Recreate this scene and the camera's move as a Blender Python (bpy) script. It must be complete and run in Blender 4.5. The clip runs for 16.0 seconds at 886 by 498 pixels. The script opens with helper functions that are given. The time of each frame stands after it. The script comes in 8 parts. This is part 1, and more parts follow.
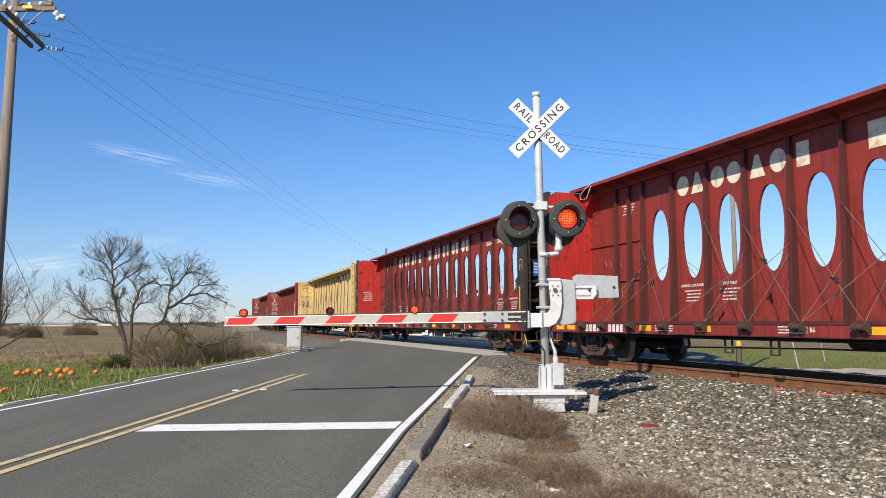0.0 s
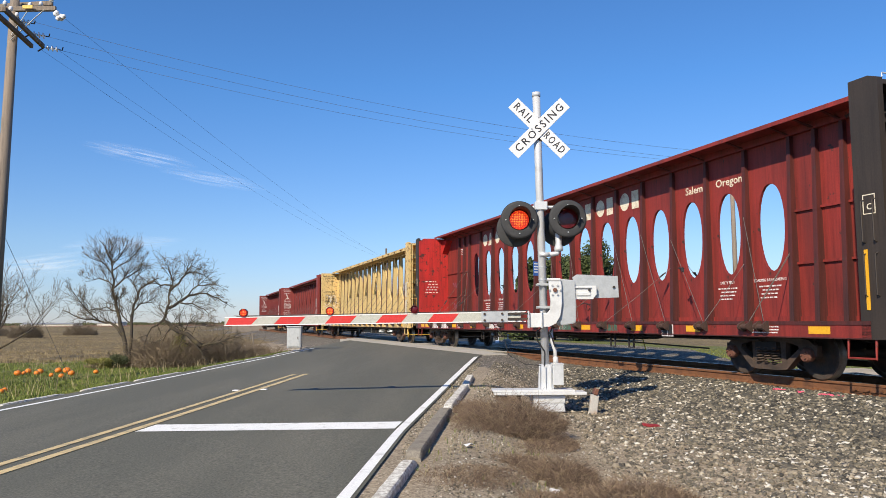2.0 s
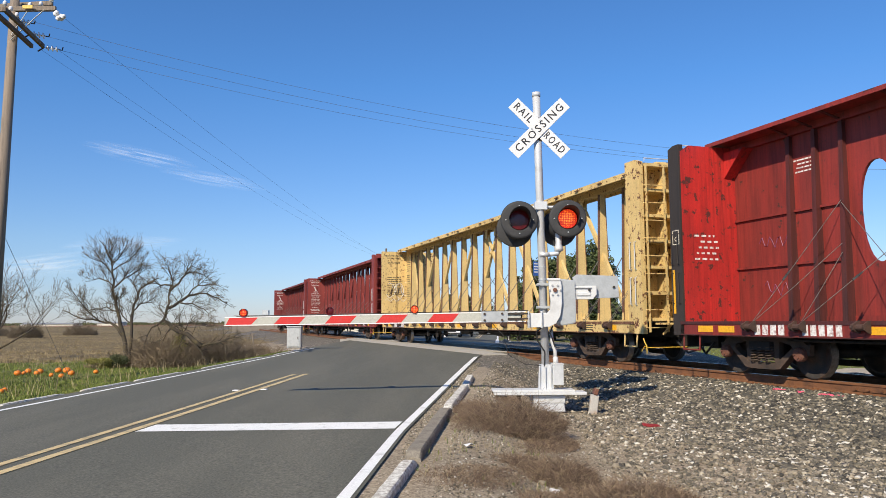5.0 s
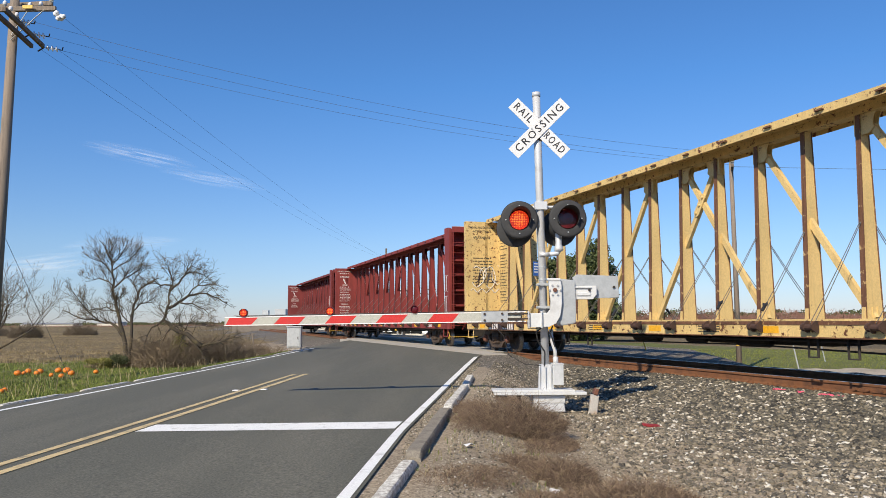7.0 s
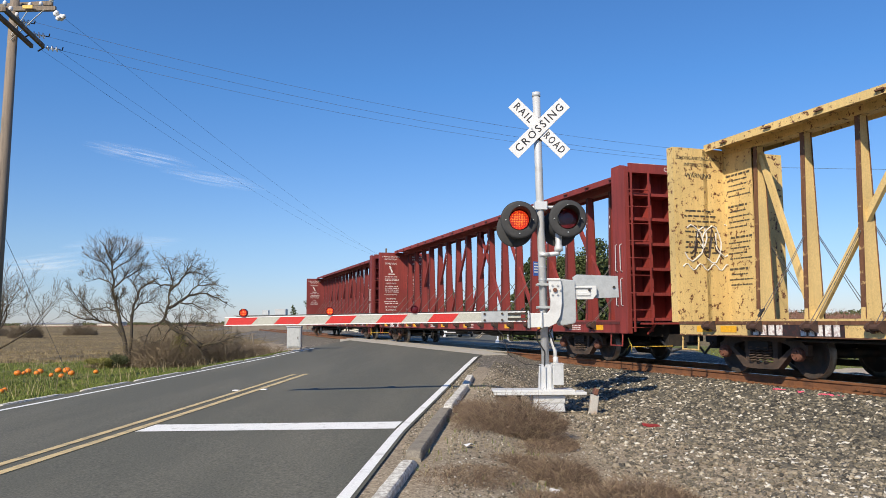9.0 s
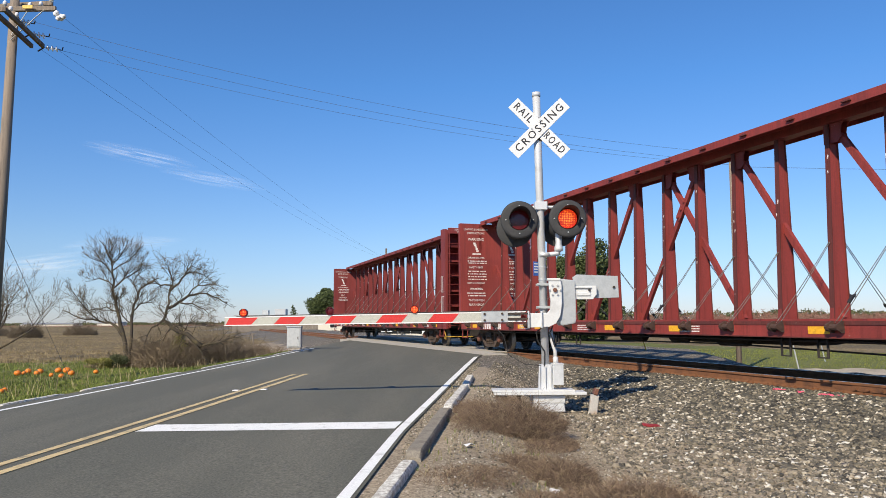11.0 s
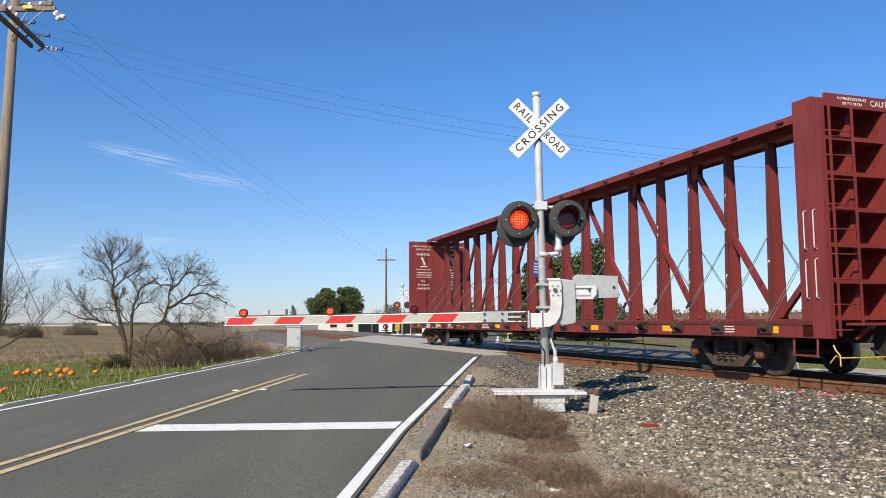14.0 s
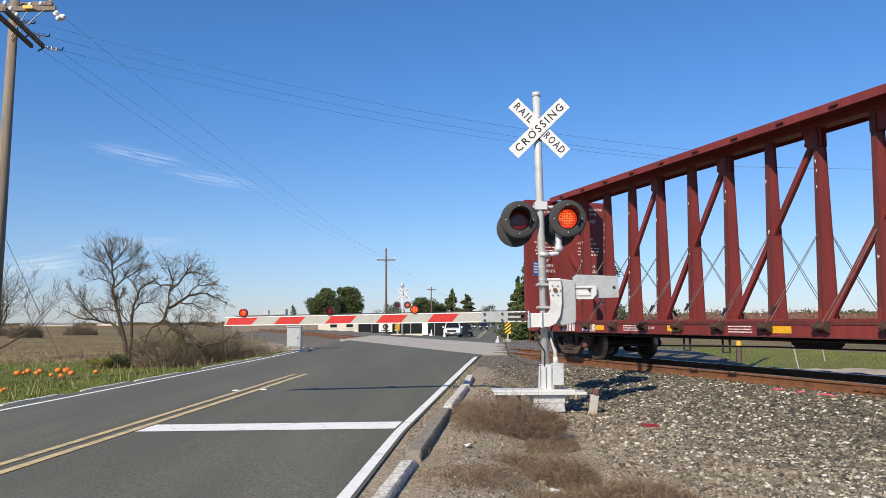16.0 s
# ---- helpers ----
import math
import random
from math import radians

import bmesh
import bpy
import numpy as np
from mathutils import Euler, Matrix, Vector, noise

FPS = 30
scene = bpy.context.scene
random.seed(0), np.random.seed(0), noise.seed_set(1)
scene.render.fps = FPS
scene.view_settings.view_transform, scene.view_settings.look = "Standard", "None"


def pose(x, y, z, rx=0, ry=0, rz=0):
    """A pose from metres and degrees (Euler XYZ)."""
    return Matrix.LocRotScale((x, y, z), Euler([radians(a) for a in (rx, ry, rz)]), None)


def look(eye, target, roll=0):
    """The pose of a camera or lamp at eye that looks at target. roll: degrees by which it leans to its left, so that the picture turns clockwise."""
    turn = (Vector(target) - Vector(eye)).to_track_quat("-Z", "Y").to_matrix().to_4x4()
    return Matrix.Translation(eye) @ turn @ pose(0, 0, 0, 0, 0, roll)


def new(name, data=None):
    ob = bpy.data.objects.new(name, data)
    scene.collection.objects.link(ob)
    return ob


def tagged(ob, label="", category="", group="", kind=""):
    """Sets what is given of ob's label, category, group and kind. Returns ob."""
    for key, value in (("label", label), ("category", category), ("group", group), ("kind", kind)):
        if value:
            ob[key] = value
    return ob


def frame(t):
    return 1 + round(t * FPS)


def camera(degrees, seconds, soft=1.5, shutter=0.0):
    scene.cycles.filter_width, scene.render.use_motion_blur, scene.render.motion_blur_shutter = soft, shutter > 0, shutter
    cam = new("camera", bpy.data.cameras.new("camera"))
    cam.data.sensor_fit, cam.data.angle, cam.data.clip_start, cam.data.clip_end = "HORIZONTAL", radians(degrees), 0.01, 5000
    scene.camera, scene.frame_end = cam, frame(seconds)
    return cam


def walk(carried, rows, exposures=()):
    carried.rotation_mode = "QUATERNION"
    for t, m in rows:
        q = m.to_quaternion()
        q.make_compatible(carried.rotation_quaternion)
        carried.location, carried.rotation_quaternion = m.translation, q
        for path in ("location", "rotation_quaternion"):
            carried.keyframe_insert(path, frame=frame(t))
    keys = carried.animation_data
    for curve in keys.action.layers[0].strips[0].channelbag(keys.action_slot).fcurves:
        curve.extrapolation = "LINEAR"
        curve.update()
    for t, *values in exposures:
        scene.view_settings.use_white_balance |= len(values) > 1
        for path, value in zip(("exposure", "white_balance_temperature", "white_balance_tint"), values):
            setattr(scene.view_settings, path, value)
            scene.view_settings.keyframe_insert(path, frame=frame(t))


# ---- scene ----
cam = camera(60.5, 16.0, soft=0.55, shutter=0.0)
EYE = (0.0, 0.0, 1.33)
VIEW = look(EYE, (0.0, 10.0, 1.33 + 10.0 * 0.0946), -0.35)
EXPO = ((0.0, 0.33), (3.8, 0.33), (6.5, 0.22), (9.0, 0.23), (11.5, 0.29), (14.5, 0.29), (16.0, 0.22))      # the clip darkens a little as the yellow car passes
walk(cam, [(0.0, VIEW), (16.0, VIEW)], EXPO)

# ---- world, sun, exposure ----
SUN_EL, SUN_AZ = 36.0, 28.0      # height of the sun; the way its light travels, degrees right of +y
world = bpy.data.worlds.new("sky")
scene.world = world
world.use_nodes = True
wn, wl = world.node_tree.nodes, world.node_tree.links
sky = wn.new("ShaderNodeTexSky")
sky.sky_type = "NISHITA"
sky.sun_disc = False
sky.sun_elevation = radians(SUN_EL)
sky.sun_rotation = radians(SUN_AZ + 180.0)
sky.altitude = 10.0
sky.air_density, sky.dust_density, sky.ozone_density = 1.0, 0.15, 2.2
tint = wn.new("ShaderNodeMix")
tint.data_type, tint.blend_type = "RGBA", "MULTIPLY"
tint.inputs[0].default_value = 1.0
# paler and less blue towards the horizon, as hazy air is
_tc, _sep, _rmp = wn.new("ShaderNodeTexCoord"), wn.new("ShaderNodeSeparateXYZ"), wn.new("ShaderNodeValToRGB")
wl.new(_tc.outputs["Generated"], _sep.inputs[0])
wl.new(_sep.outputs[2], _rmp.inputs[0])
_rmp.color_ramp.elements[0].position, _rmp.color_ramp.elements[0].color = 0.0, (0.665, 0.765, 1.14, 1)
_rmp.color_ramp.elements[1].position, _rmp.color_ramp.elements[1].color = 0.30, (0.515, 0.92, 1.36, 1)
_mid = _rmp.color_ramp.elements.new(0.10)
_mid.color = (0.70, 0.868, 1.165, 1)
wl.new(_rmp.outputs[0], tint.inputs[7])
wl.new(sky.outputs[0], tint.inputs[6])
wl.new(tint.outputs[2], wn["Background"].inputs[0])
wn["Background"].inputs[1].default_value = 0.089
sun_data = bpy.data.lights.new("sun", "SUN")
sun_data.energy, sun_data.angle, sun_data.color = 4.9, radians(0.53), (1.0, 0.88, 0.69)
sun = new("sun", sun_data)
_ce = math.cos(radians(SUN_EL))
LIGHT_WAY = Vector((_ce * math.sin(radians(SUN_AZ)), _ce * math.cos(radians(SUN_AZ)), -math.sin(radians(SUN_EL))))
sun.matrix_basis = look((-30, -60, 50), Vector((-30, -60, 50)) + LIGHT_WAY)

# ---- plan: the road and the track ----
ROAD_TURN, TRACK_TURN = 4.08, 18.65
RD = Vector((math.sin(radians(ROAD_TURN)), math.cos(radians(ROAD_TURN)), 0))      # along the road
RP = Vector((RD.y, -RD.x, 0))                                                     # across it, to its right
TD = Vector((-math.sin(radians(TRACK_TURN)), math.cos(radians(TRACK_TURN)), 0))   # along the track
TP = Vector((TD.y, -TD.x, 0))                                                     # across it, away from the road's near end
TRACK_OFF = 11.0
RAIL_Z = 0.30
EDGE_R, CENTRE, EDGE_L = -1.12, -4.45, -7.78     # lines of the road, across it


def smooth(a, b, v):
    k = min(1.0, max(0.0, (v - a) / (b - a)))
    return k * k * (3 - 2 * k)


def across_track(x, y):
    return x * TP.x + y * TP.y - TRACK_OFF


def on_road(u, v):
    """A point from its place across (u) and along (v) the road."""
    return RP * u + RD * v


def road_uv(x, y):
    return x * RP.x + y * RP.y, x * RD.x + y * RD.y


def on_track(a, s):
    """A point from its place across (a, from the middle of the track) and along (s) the track."""
    return TP * (TRACK_OFF + a) + TD * s


def drift(v):
    """How far the road's right edge has moved out, v metres along it."""
    return 0.034 * min(27.0, max(0.0, v - 8.5))


def road_z(x, y):
    u, v = road_uv(x, y)
    a = across_track(x, y)
    near = (RAIL_Z - 0.005) * smooth(-15.0, -1.2, a) ** 0.8
    far = (RAIL_Z - 0.005) - 1.10 * smooth(1.2, 26.0, a)
    z = near if a < 0 else far
    return z - 0.012 * abs(u - CENTRE) * (1 - smooth(-9.0, -2.0, a)) if a < 0 else z


def shoulder(x, y):
    """How far the ballast reaches behind the track: wider towards the crossing."""
    return 2.0 + min(5.0, max(0.0, 0.55 * (x * TD.x + y * TD.y - 15.5)))


def ground_z(x, y):
    u, v = road_uv(x, y)
    a = across_track(x, y)
    d = abs(a)
    base = -0.14 if a < 0 else -0.42 - 0.48 * smooth(10.0, 40.0, a)
    if a < 0:
        bed = smooth(4.2, 1.5, d)
    else:
        e = shoulder(x, y)
        bed = smooth(e + 1.3, e, d)
    crest = RAIL_Z - 0.19 + (0.12 * smooth(1.4, 2.3, a) if a > 0 else 0.0)
    z = base + (crest - base) * bed
    z += 0.03 * noise.noise((x * 0.35, y * 0.35, 0.0)) + (0.015 * noise.noise((x * 1.7, y * 1.7, 3.0)) if d > 1.6 else 0)
    right = EDGE_R + drift(v)
    on = smooth(right + 1.9, right + 0.7, u) * smooth(EDGE_L - 2.2, EDGE_L - 0.5, u)
    if on > 0:
        z = z * (1 - on) + (road_z(x, y) - 0.02) * on
    if u < EDGE_L - 1.0 and a < -4:
        z -= 0.12 * smooth(EDGE_L - 1.0, EDGE_L - 3.0, u)
    return z


# ---- materials ----
def shader(name, rough=0.7, metal=0.0):
    m = bpy.data.materials.new(name)
    m.use_nodes = True
    b = m.node_tree.nodes["Principled BSDF"]
    b.inputs["Roughness"].default_value, b.inputs["Metallic"].default_value = rough, metal
    return m, m.node_tree.nodes, m.node_tree.links, b


def noise_tex(nt, li, scale, detail=4.0, rough=0.6, coord="Object", stretch=None):
    tc = nt.new("ShaderNodeTexCoord")
    tx = nt.new("ShaderNodeTexNoise")
    tx.inputs["Scale"].default_value, tx.inputs["Detail"].default_value, tx.inputs["Roughness"].default_value = scale, detail, rough
    if stretch:
        mp = nt.new("ShaderNodeMapping")
        mp.inputs["Scale"].default_value = stretch
        li.new(tc.outputs[coord], mp.inputs[0])
        li.new(mp.outputs[0], tx.inputs["Vector"])
    else:
        li.new(tc.outputs[coord], tx.inputs["Vector"])
    return tx.outputs[0]


def ramp(nt, li, src, stops):
    r = nt.new("ShaderNodeValToRGB")
    e = r.color_ramp.elements
    while len(e) < len(stops):
        e.new(0.5)
    for k, (p, c) in zip(e, stops):
        k.position, k.color = p, (*c, 1)
    li.new(src, r.inputs[0])
    return r.outputs[0]


def mix(nt, li, f, a, b, kind="MIX"):
    m = nt.new("ShaderNodeMix")
    m.data_type, m.blend_type = "RGBA", kind
    for sock, v in ((m.inputs[0], f), (m.inputs[6], a), (m.inputs[7], b)):
        if isinstance(v, (int, float)):
            sock.default_value = v
        elif isinstance(v, tuple):
            sock.default_value = (*v, 1)
        else:
            li.new(v, sock)
    return m.outputs[2]


def bump(nt, li, b, src, strength=0.4, dist=0.01):
    n = nt.new("ShaderNodeBump")
    n.inputs["Strength"].default_value, n.inputs["Distance"].default_value = strength, dist
    li.new(src, n.inputs["Height"])
    li.new(n.outputs[0], b.inputs["Normal"])


def worn(name, colour, dirt, rough=0.65, metal=0.0, scale=2.0, amount=0.5, fine=30.0, relief=0.25, stretch=None, coord="Object", grain=0.14):
    """A surface of one colour with stains of another, and fine grain."""
    m, nt, li, b = shader(name, rough, metal)
    big = noise_tex(nt, li, scale, 6, 0.65, coord, stretch)
    small = noise_tex(nt, li, fine, 4, 0.6, coord)
    mask = ramp(nt, li, big, [(0.62 - 0.3 * amount, (0, 0, 0)), (0.82 - 0.2 * amount, (1, 1, 1))])
    c = mix(nt, li, mask, colour, dirt)
    g = ramp(nt, li, small, [(0.3, (1 - grain, 1 - grain, 1 - grain)), (0.7, (1 + grain, 1 + grain, 1 + grain))])
    c = mix(nt, li, 1.0, c, g, "MULTIPLY")
    li.new(c, b.inputs["Base Color"])
    bump(nt, li, b, small, relief, 0.004)
    return m


def speckled(name, stops, scale, rough=0.9, relief=0.6, dist=0.02, large=0.25, tint=((0.75, 0.72, 0.68), (1.15, 1.12, 1.1))):
    """Loose ground: cells of several colours, broken by large soft patches."""
    m, nt, li, b = shader(name, rough)
    tc = nt.new("ShaderNodeTexCoord")
    vo = nt.new("ShaderNodeTexVoronoi")
    vo.inputs["Scale"].default_value = scale
    li.new(tc.outputs["Object"], vo.inputs["Vector"])
    sep = nt.new("ShaderNodeSeparateColor")
    li.new(vo.outputs["Color"], sep.inputs[0])
    c = ramp(nt, li, sep.outputs[0], stops)
    soft = ramp(nt, li, noise_tex(nt, li, large, 5, 0.65), [(0.3, tint[0]), (0.7, tint[1])])
    c = mix(nt, li, 1.0, c, soft, "MULTIPLY")
    li.new(c, b.inputs["Base Color"])
    bump(nt, li, b, vo.outputs["Distance"], relief, dist)
    return m




ASPHALT = worn("asphalt", (0.098, 0.096, 0.074), (0.136, 0.129, 0.099), 0.88, 0, 0.45, 0.55, 48, 0.9, (1.6, 0.22, 1.0), "Object", 0.5)
WHITE_LINE = worn("white_line_paint", (0.80, 0.80, 0.775), (0.46, 0.45, 0.42), 0.7, 0, 6, 0.26, 60, 0.3)
YELLOW_LINE = worn("yellow_line_paint", (0.60, 0.46, 0.235), (0.24, 0.20, 0.13), 0.7, 0, 7, 0.52, 60, 0.3)
CONCRETE = worn("concrete", (0.36, 0.34, 0.31), (0.20, 0.18, 0.15), 0.9, 0, 3, 0.5, 60, 0.5)
GRAVEL = speckled("ballast_gravel", [(0.0, (0.035, 0.033, 0.029)), (0.45, (0.105, 0.096, 0.08)), (0.72, (0.175, 0.152, 0.118)), (0.93, (0.27, 0.24, 0.19)), (0.97, (0.55, 0.51, 0.45))], 26)
DIRT = speckled("verge_dirt", [(0.0, (0.165, 0.133, 0.092)), (0.6, (0.315, 0.262, 0.19)), (0.93, (0.41, 0.352, 0.262)), (1.0, (0.55, 0.50, 0.42))], 60, 0.95, 0.4, 0.012, 0.6)
GRASS = speckled("green_grass", [(0.0, (0.075, 0.097, 0.012)), (0.5, (0.125, 0.150, 0.022)), (1.0, (0.205, 0.185, 0.056))], 30, 0.95, 0.8, 0.03, 0.3)
FIELD = speckled("dry_field_soil", [(0.0, (0.088, 0.063, 0.027)), (0.6, (0.19, 0.138, 0.058)), (1.0, (0.29, 0.222, 0.10))], 5, 0.95, 0.5, 0.05, 0.09, ((0.45, 0.44, 0.40), (1.3, 1.25, 1.15)))
PATH = speckled("bare_pale_earth", [(0.0, (0.36, 0.31, 0.24)), (1.0, (0.48, 0.42, 0.33))], 14, 0.95, 0.4, 0.02, 0.4)
RAIL_RUST = worn("rusty_rail_steel", (0.20, 0.085, 0.037), (0.095, 0.045, 0.025), 0.8, 0.1, 4, 0.5, 50, 0.4)
RAIL_TOP = worn("polished_rail_head", (0.55, 0.54, 0.53), (0.35, 0.33, 0.31), 0.3, 0.9, 2, 0.4, 40, 0.05)
TIE = worn("creosoted_timber", (0.075, 0.058, 0.045), (0.14, 0.115, 0.09), 0.9, 0, 3, 0.5, 30, 0.6)
STEEL_DARK = worn("grimy_running_gear", (0.045, 0.038, 0.033), (0.11, 0.065, 0.042), 0.75, 0.2, 3, 0.5, 40, 0.4)
WHEEL_RIM = worn("worn_wheel_tread", (0.30, 0.28, 0.26), (0.14, 0.10, 0.08), 0.4, 0.8, 3, 0.5, 40, 0.1)
SILVER = worn("aluminium_paint", (0.60, 0.61, 0.62), (0.45, 0.45, 0.44), 0.42, 0.25, 4, 0.35, 60, 0.1, grain=0.06)
GALV = worn("galvanised_steel", (0.44, 0.46, 0.47), (0.35, 0.37, 0.38), 0.5, 0.3, 7, 0.5, 40, 0.1, grain=0.06)
WHITE = worn("white_enamel", (0.80, 0.80, 0.80), (0.62, 0.61, 0.59), 0.5, 0, 3, 0.3, 60, 0.05)
BLACK = worn("black_paint", (0.022, 0.022, 0.024), (0.05, 0.048, 0.045), 0.55, 0, 4, 0.4, 60, 0.1)
RED_TAPE = worn("red_reflective_tape", (0.55, 0.03, 0.025), (0.45, 0.06, 0.05), 0.4, 0, 8, 0.3, 60, 0.05)
GREY_TAPE = worn("grey_reflective_tape", (0.43, 0.43, 0.38), (0.36, 0.36, 0.32), 0.5, 0, 8, 0.3, 60, 0.05)
POLE_WOOD = worn("weathered_pole_wood", (0.235, 0.19, 0.15), (0.13, 0.105, 0.085), 0.9, 0, 3, 0.5, 40, 0.6, (6, 6, 0.4))
BARK = worn("grey_bark", (0.060, 0.048, 0.037), (0.115, 0.092, 0.040), 0.95, 0, 3, 0.5, 40, 0.6)


# ---- mesh helpers ----
def part(name, bm, material, parent=None, label="", smooth_shade=False):
    me = bpy.data.meshes.new(name)
    bm.to_mesh(me)
    bm.free()
    for mt in (material if isinstance(material, (list, tuple)) else [material]):
        me.materials.append(mt)
    if smooth_shade:
        for p in me.polygons:
            p.use_smooth = True
    ob = new(name, me)
    ob.parent = parent
    return tagged(ob, label)


def put(bm, verts, faces, mat=0):
    vs = [bm.verts.new(v) for v in verts]
    out = []
    for f in faces:
        fc = bm.faces.new([vs[i] for i in f])
        fc.material_index = mat
        out.append(fc)
    return vs


BOX_FACES = [(0, 3, 2, 1), (4, 5, 6, 7), (0, 1, 5, 4), (1, 2, 6, 5), (2, 3, 7, 6), (3, 0, 4, 7)]


def box(bm, x0, x1, y0, y1, z0, z1, mat=0, m=None):
    vs = [(x0, y0, z0), (x1, y0, z0), (x1, y1, z0), (x0, y1, z0), (x0, y0, z1), (x1, y0, z1), (x1, y1, z1), (x0, y1, z1)]
    if m is not None:
        vs = [m @ Vector(v) for v in vs]
    put(bm, vs, BOX_FACES, mat)


def bar(bm, a, b, w, h, mat=0, up=(0, 0, 1)):
    """A square bar from a to b, w across and h deep."""
    a, b = Vector(a), Vector(b)
    d = (b - a).normalized()
    s = d.cross(Vector(up))
    s = s.normalized() if s.length > 1e-4 else Vector((1, 0, 0))
    t = s.cross(d)
    vs = [p + s * (w / 2 * i) + t * (h / 2 * j) for p in (a, b) for i, j in ((-1, -1), (1, -1), (1, 1), (-1, 1))]
    put(bm, vs, BOX_FACES, mat)


def tube(bm, pts, radii, n=8, mat=0, cap=True):
    """A round tube along pts."""
    pts = [Vector(p) for p in pts]
    if isinstance(radii, (int, float)):
        radii = [radii] * len(pts)
    rings, side = [], None
    for i, p in enumerate(pts):
        d = (pts[min(i + 1, len(pts) - 1)] - pts[max(i - 1, 0)]).normalized()
        if side is None or abs(side.dot(d)) > 0.95:
            side = d.orthogonal().normalized()
        side = (side - d * side.dot(d)).normalized()
        up = d.cross(side)
        rings.append([bm.verts.new(p + (side * math.cos(k * math.tau / n) + up * math.sin(k * math.tau / n)) * radii[i]) for k in range(n)])
    for r0, r1 in zip(rings, rings[1:]):
        for k in range(n):
            f = bm.faces.new((r0[k], r0[(k + 1) % n], r1[(k + 1) % n], r1[k]))
            f.material_index = mat
    if cap and n > 2:
        for r in (list(reversed(rings[0])), rings[-1]):
            bm.faces.new(r).material_index = mat


def prism(bm, outline, y0, y1, m=None, mat=0):
    """An outline of (x, z) drawn through from y0 to y1."""
    n = len(outline)
    vs = [Vector((x, y, z)) for y in (y0, y1) for x, z in outline]
    if m is not None:
        vs = [m @ v for v in vs]
    put(bm, vs, [tuple(range(n)), tuple(range(2 * n - 1, n - 1, -1))] + [(i, n + i, n + (i + 1) % n, (i + 1) % n) for i in range(n)], mat)


def lathe(bm, profile, n=20, m=None, mat=0):
    """A profile of (radius, height) turned about z."""
    m = m or Matrix()
    rings = []
    for r, z in profile:
        rings.append([bm.verts.new(m @ Vector((r * math.cos(k * math.tau / n), r * math.sin(k * math.tau / n), z))) for k in range(n)] if r > 1e-6 else [bm.verts.new(m @ Vector((0, 0, z)))])
    for r0, r1 in zip(rings, rings[1:]):
        for k in range(n):
            q = [r0[k % len(r0)], r0[(k + 1) % len(r0)], r1[(k + 1) % len(r1)], r1[k % len(r1)]]
            q = list(dict.fromkeys(q))
            if len(q) > 2:
                bm.faces.new(q).material_index = mat


def fix(bm):
    bmesh.ops.recalc_face_normals(bm, faces=bm.faces[:])
    return bm


def bevelled(bm, width=0.01, segments=1):
    fix(bm)
    bmesh.ops.bevel(bm, geom=[e for e in bm.edges if len(e.link_faces) == 2 and e.calc_face_angle(0) > 0.5], offset=width, segments=segments, affect="EDGES", profile=0.7)
    return bm


def thing(name, m, label, category, group="", kind=""):
    ob = new(name)
    ob.empty_display_size = 0.2
    ob.matrix_basis = m
    return tagged(ob, label, category, group, kind)


def words(name, text, size, m, material, parent, label="", squeeze=1.0, depth=0.002, heavy=0.012, spaced_out=1.0):
    """Lettering as a thin mesh: text lies in the local xy plane of m."""
    cu = bpy.data.curves.new(name, "FONT")
    cu.body, cu.size, cu.align_x, cu.align_y, cu.extrude, cu.resolution_u = text, size, "CENTER", "CENTER", depth, 2
    cu.offset = size * heavy
    cu.space_character = spaced_out
    tmp = bpy.data.objects.new("tmp", cu)
    scene.collection.objects.link(tmp)
    me = bpy.data.meshes.new_from_object(tmp.evaluated_get(bpy.context.evaluated_depsgraph_get()))
    bpy.data.objects.remove(tmp)
    bpy.data.curves.remove(cu)
    me.transform(m @ Matrix.Diagonal((squeeze, 1, 1, 1)))
    me.materials.clear()
    me.materials.append(material)
    ob = new(name, me)
    ob.parent = parent
    return tagged(ob, label)


MOVES = []     # (thing, rows) for motions()


# ---- ground ----
def spaced(lo, hi, step, far):
    """Even steps from lo to hi, then ever wider ones out to far."""
    out = list(np.arange(lo, hi + 1e-6, step))
    for sign in (-1, 1):
        p, st = (lo, step) if sign < 0 else (hi, step)
        while abs(p) < far:
            st *= 1.16
            p += sign * st
            (out.insert(0, p) if sign < 0 else out.append(p))
    return out


def ground_kind(x, y):
    """0 gravel, 1 dirt, 2 grass, 3 dry field, 4 bare path"""
    u, v = road_uv(x, y)
    a = across_track(x, y)
    w = 0.7 * noise.noise((x * 0.6, y * 0.6, 9.0)) + 0.35 * noise.noise((x * 2.1, y * 2.1, 5.0))
    if (a < 0 and -a < 4.3 + 0.4 * w) or (a >= 0 and a < shoulder(x, y) + 0.9 + 0.3 * w):
        return 0
    if a > 0:
        if 5.0 < a + 0.7 * w < 11.5 and y < 27.0 + w and x > 8.0 + w:
            return 4
        return 2 if a + 1.5 * w < 27 else 3
    if u > EDGE_R + 0.1:
        if u - 0.9 - w * 0.9 < EDGE_R + 3.6:
            return 1
        return 0
    left = EDGE_L - u
    if left < 0:
        return 1
    if left < 14.0 + 2.2 * w and v < 29 + 2 * w:
        return 2
    return 1 if (v > 20 and left < 10 + 3 * w) else 3


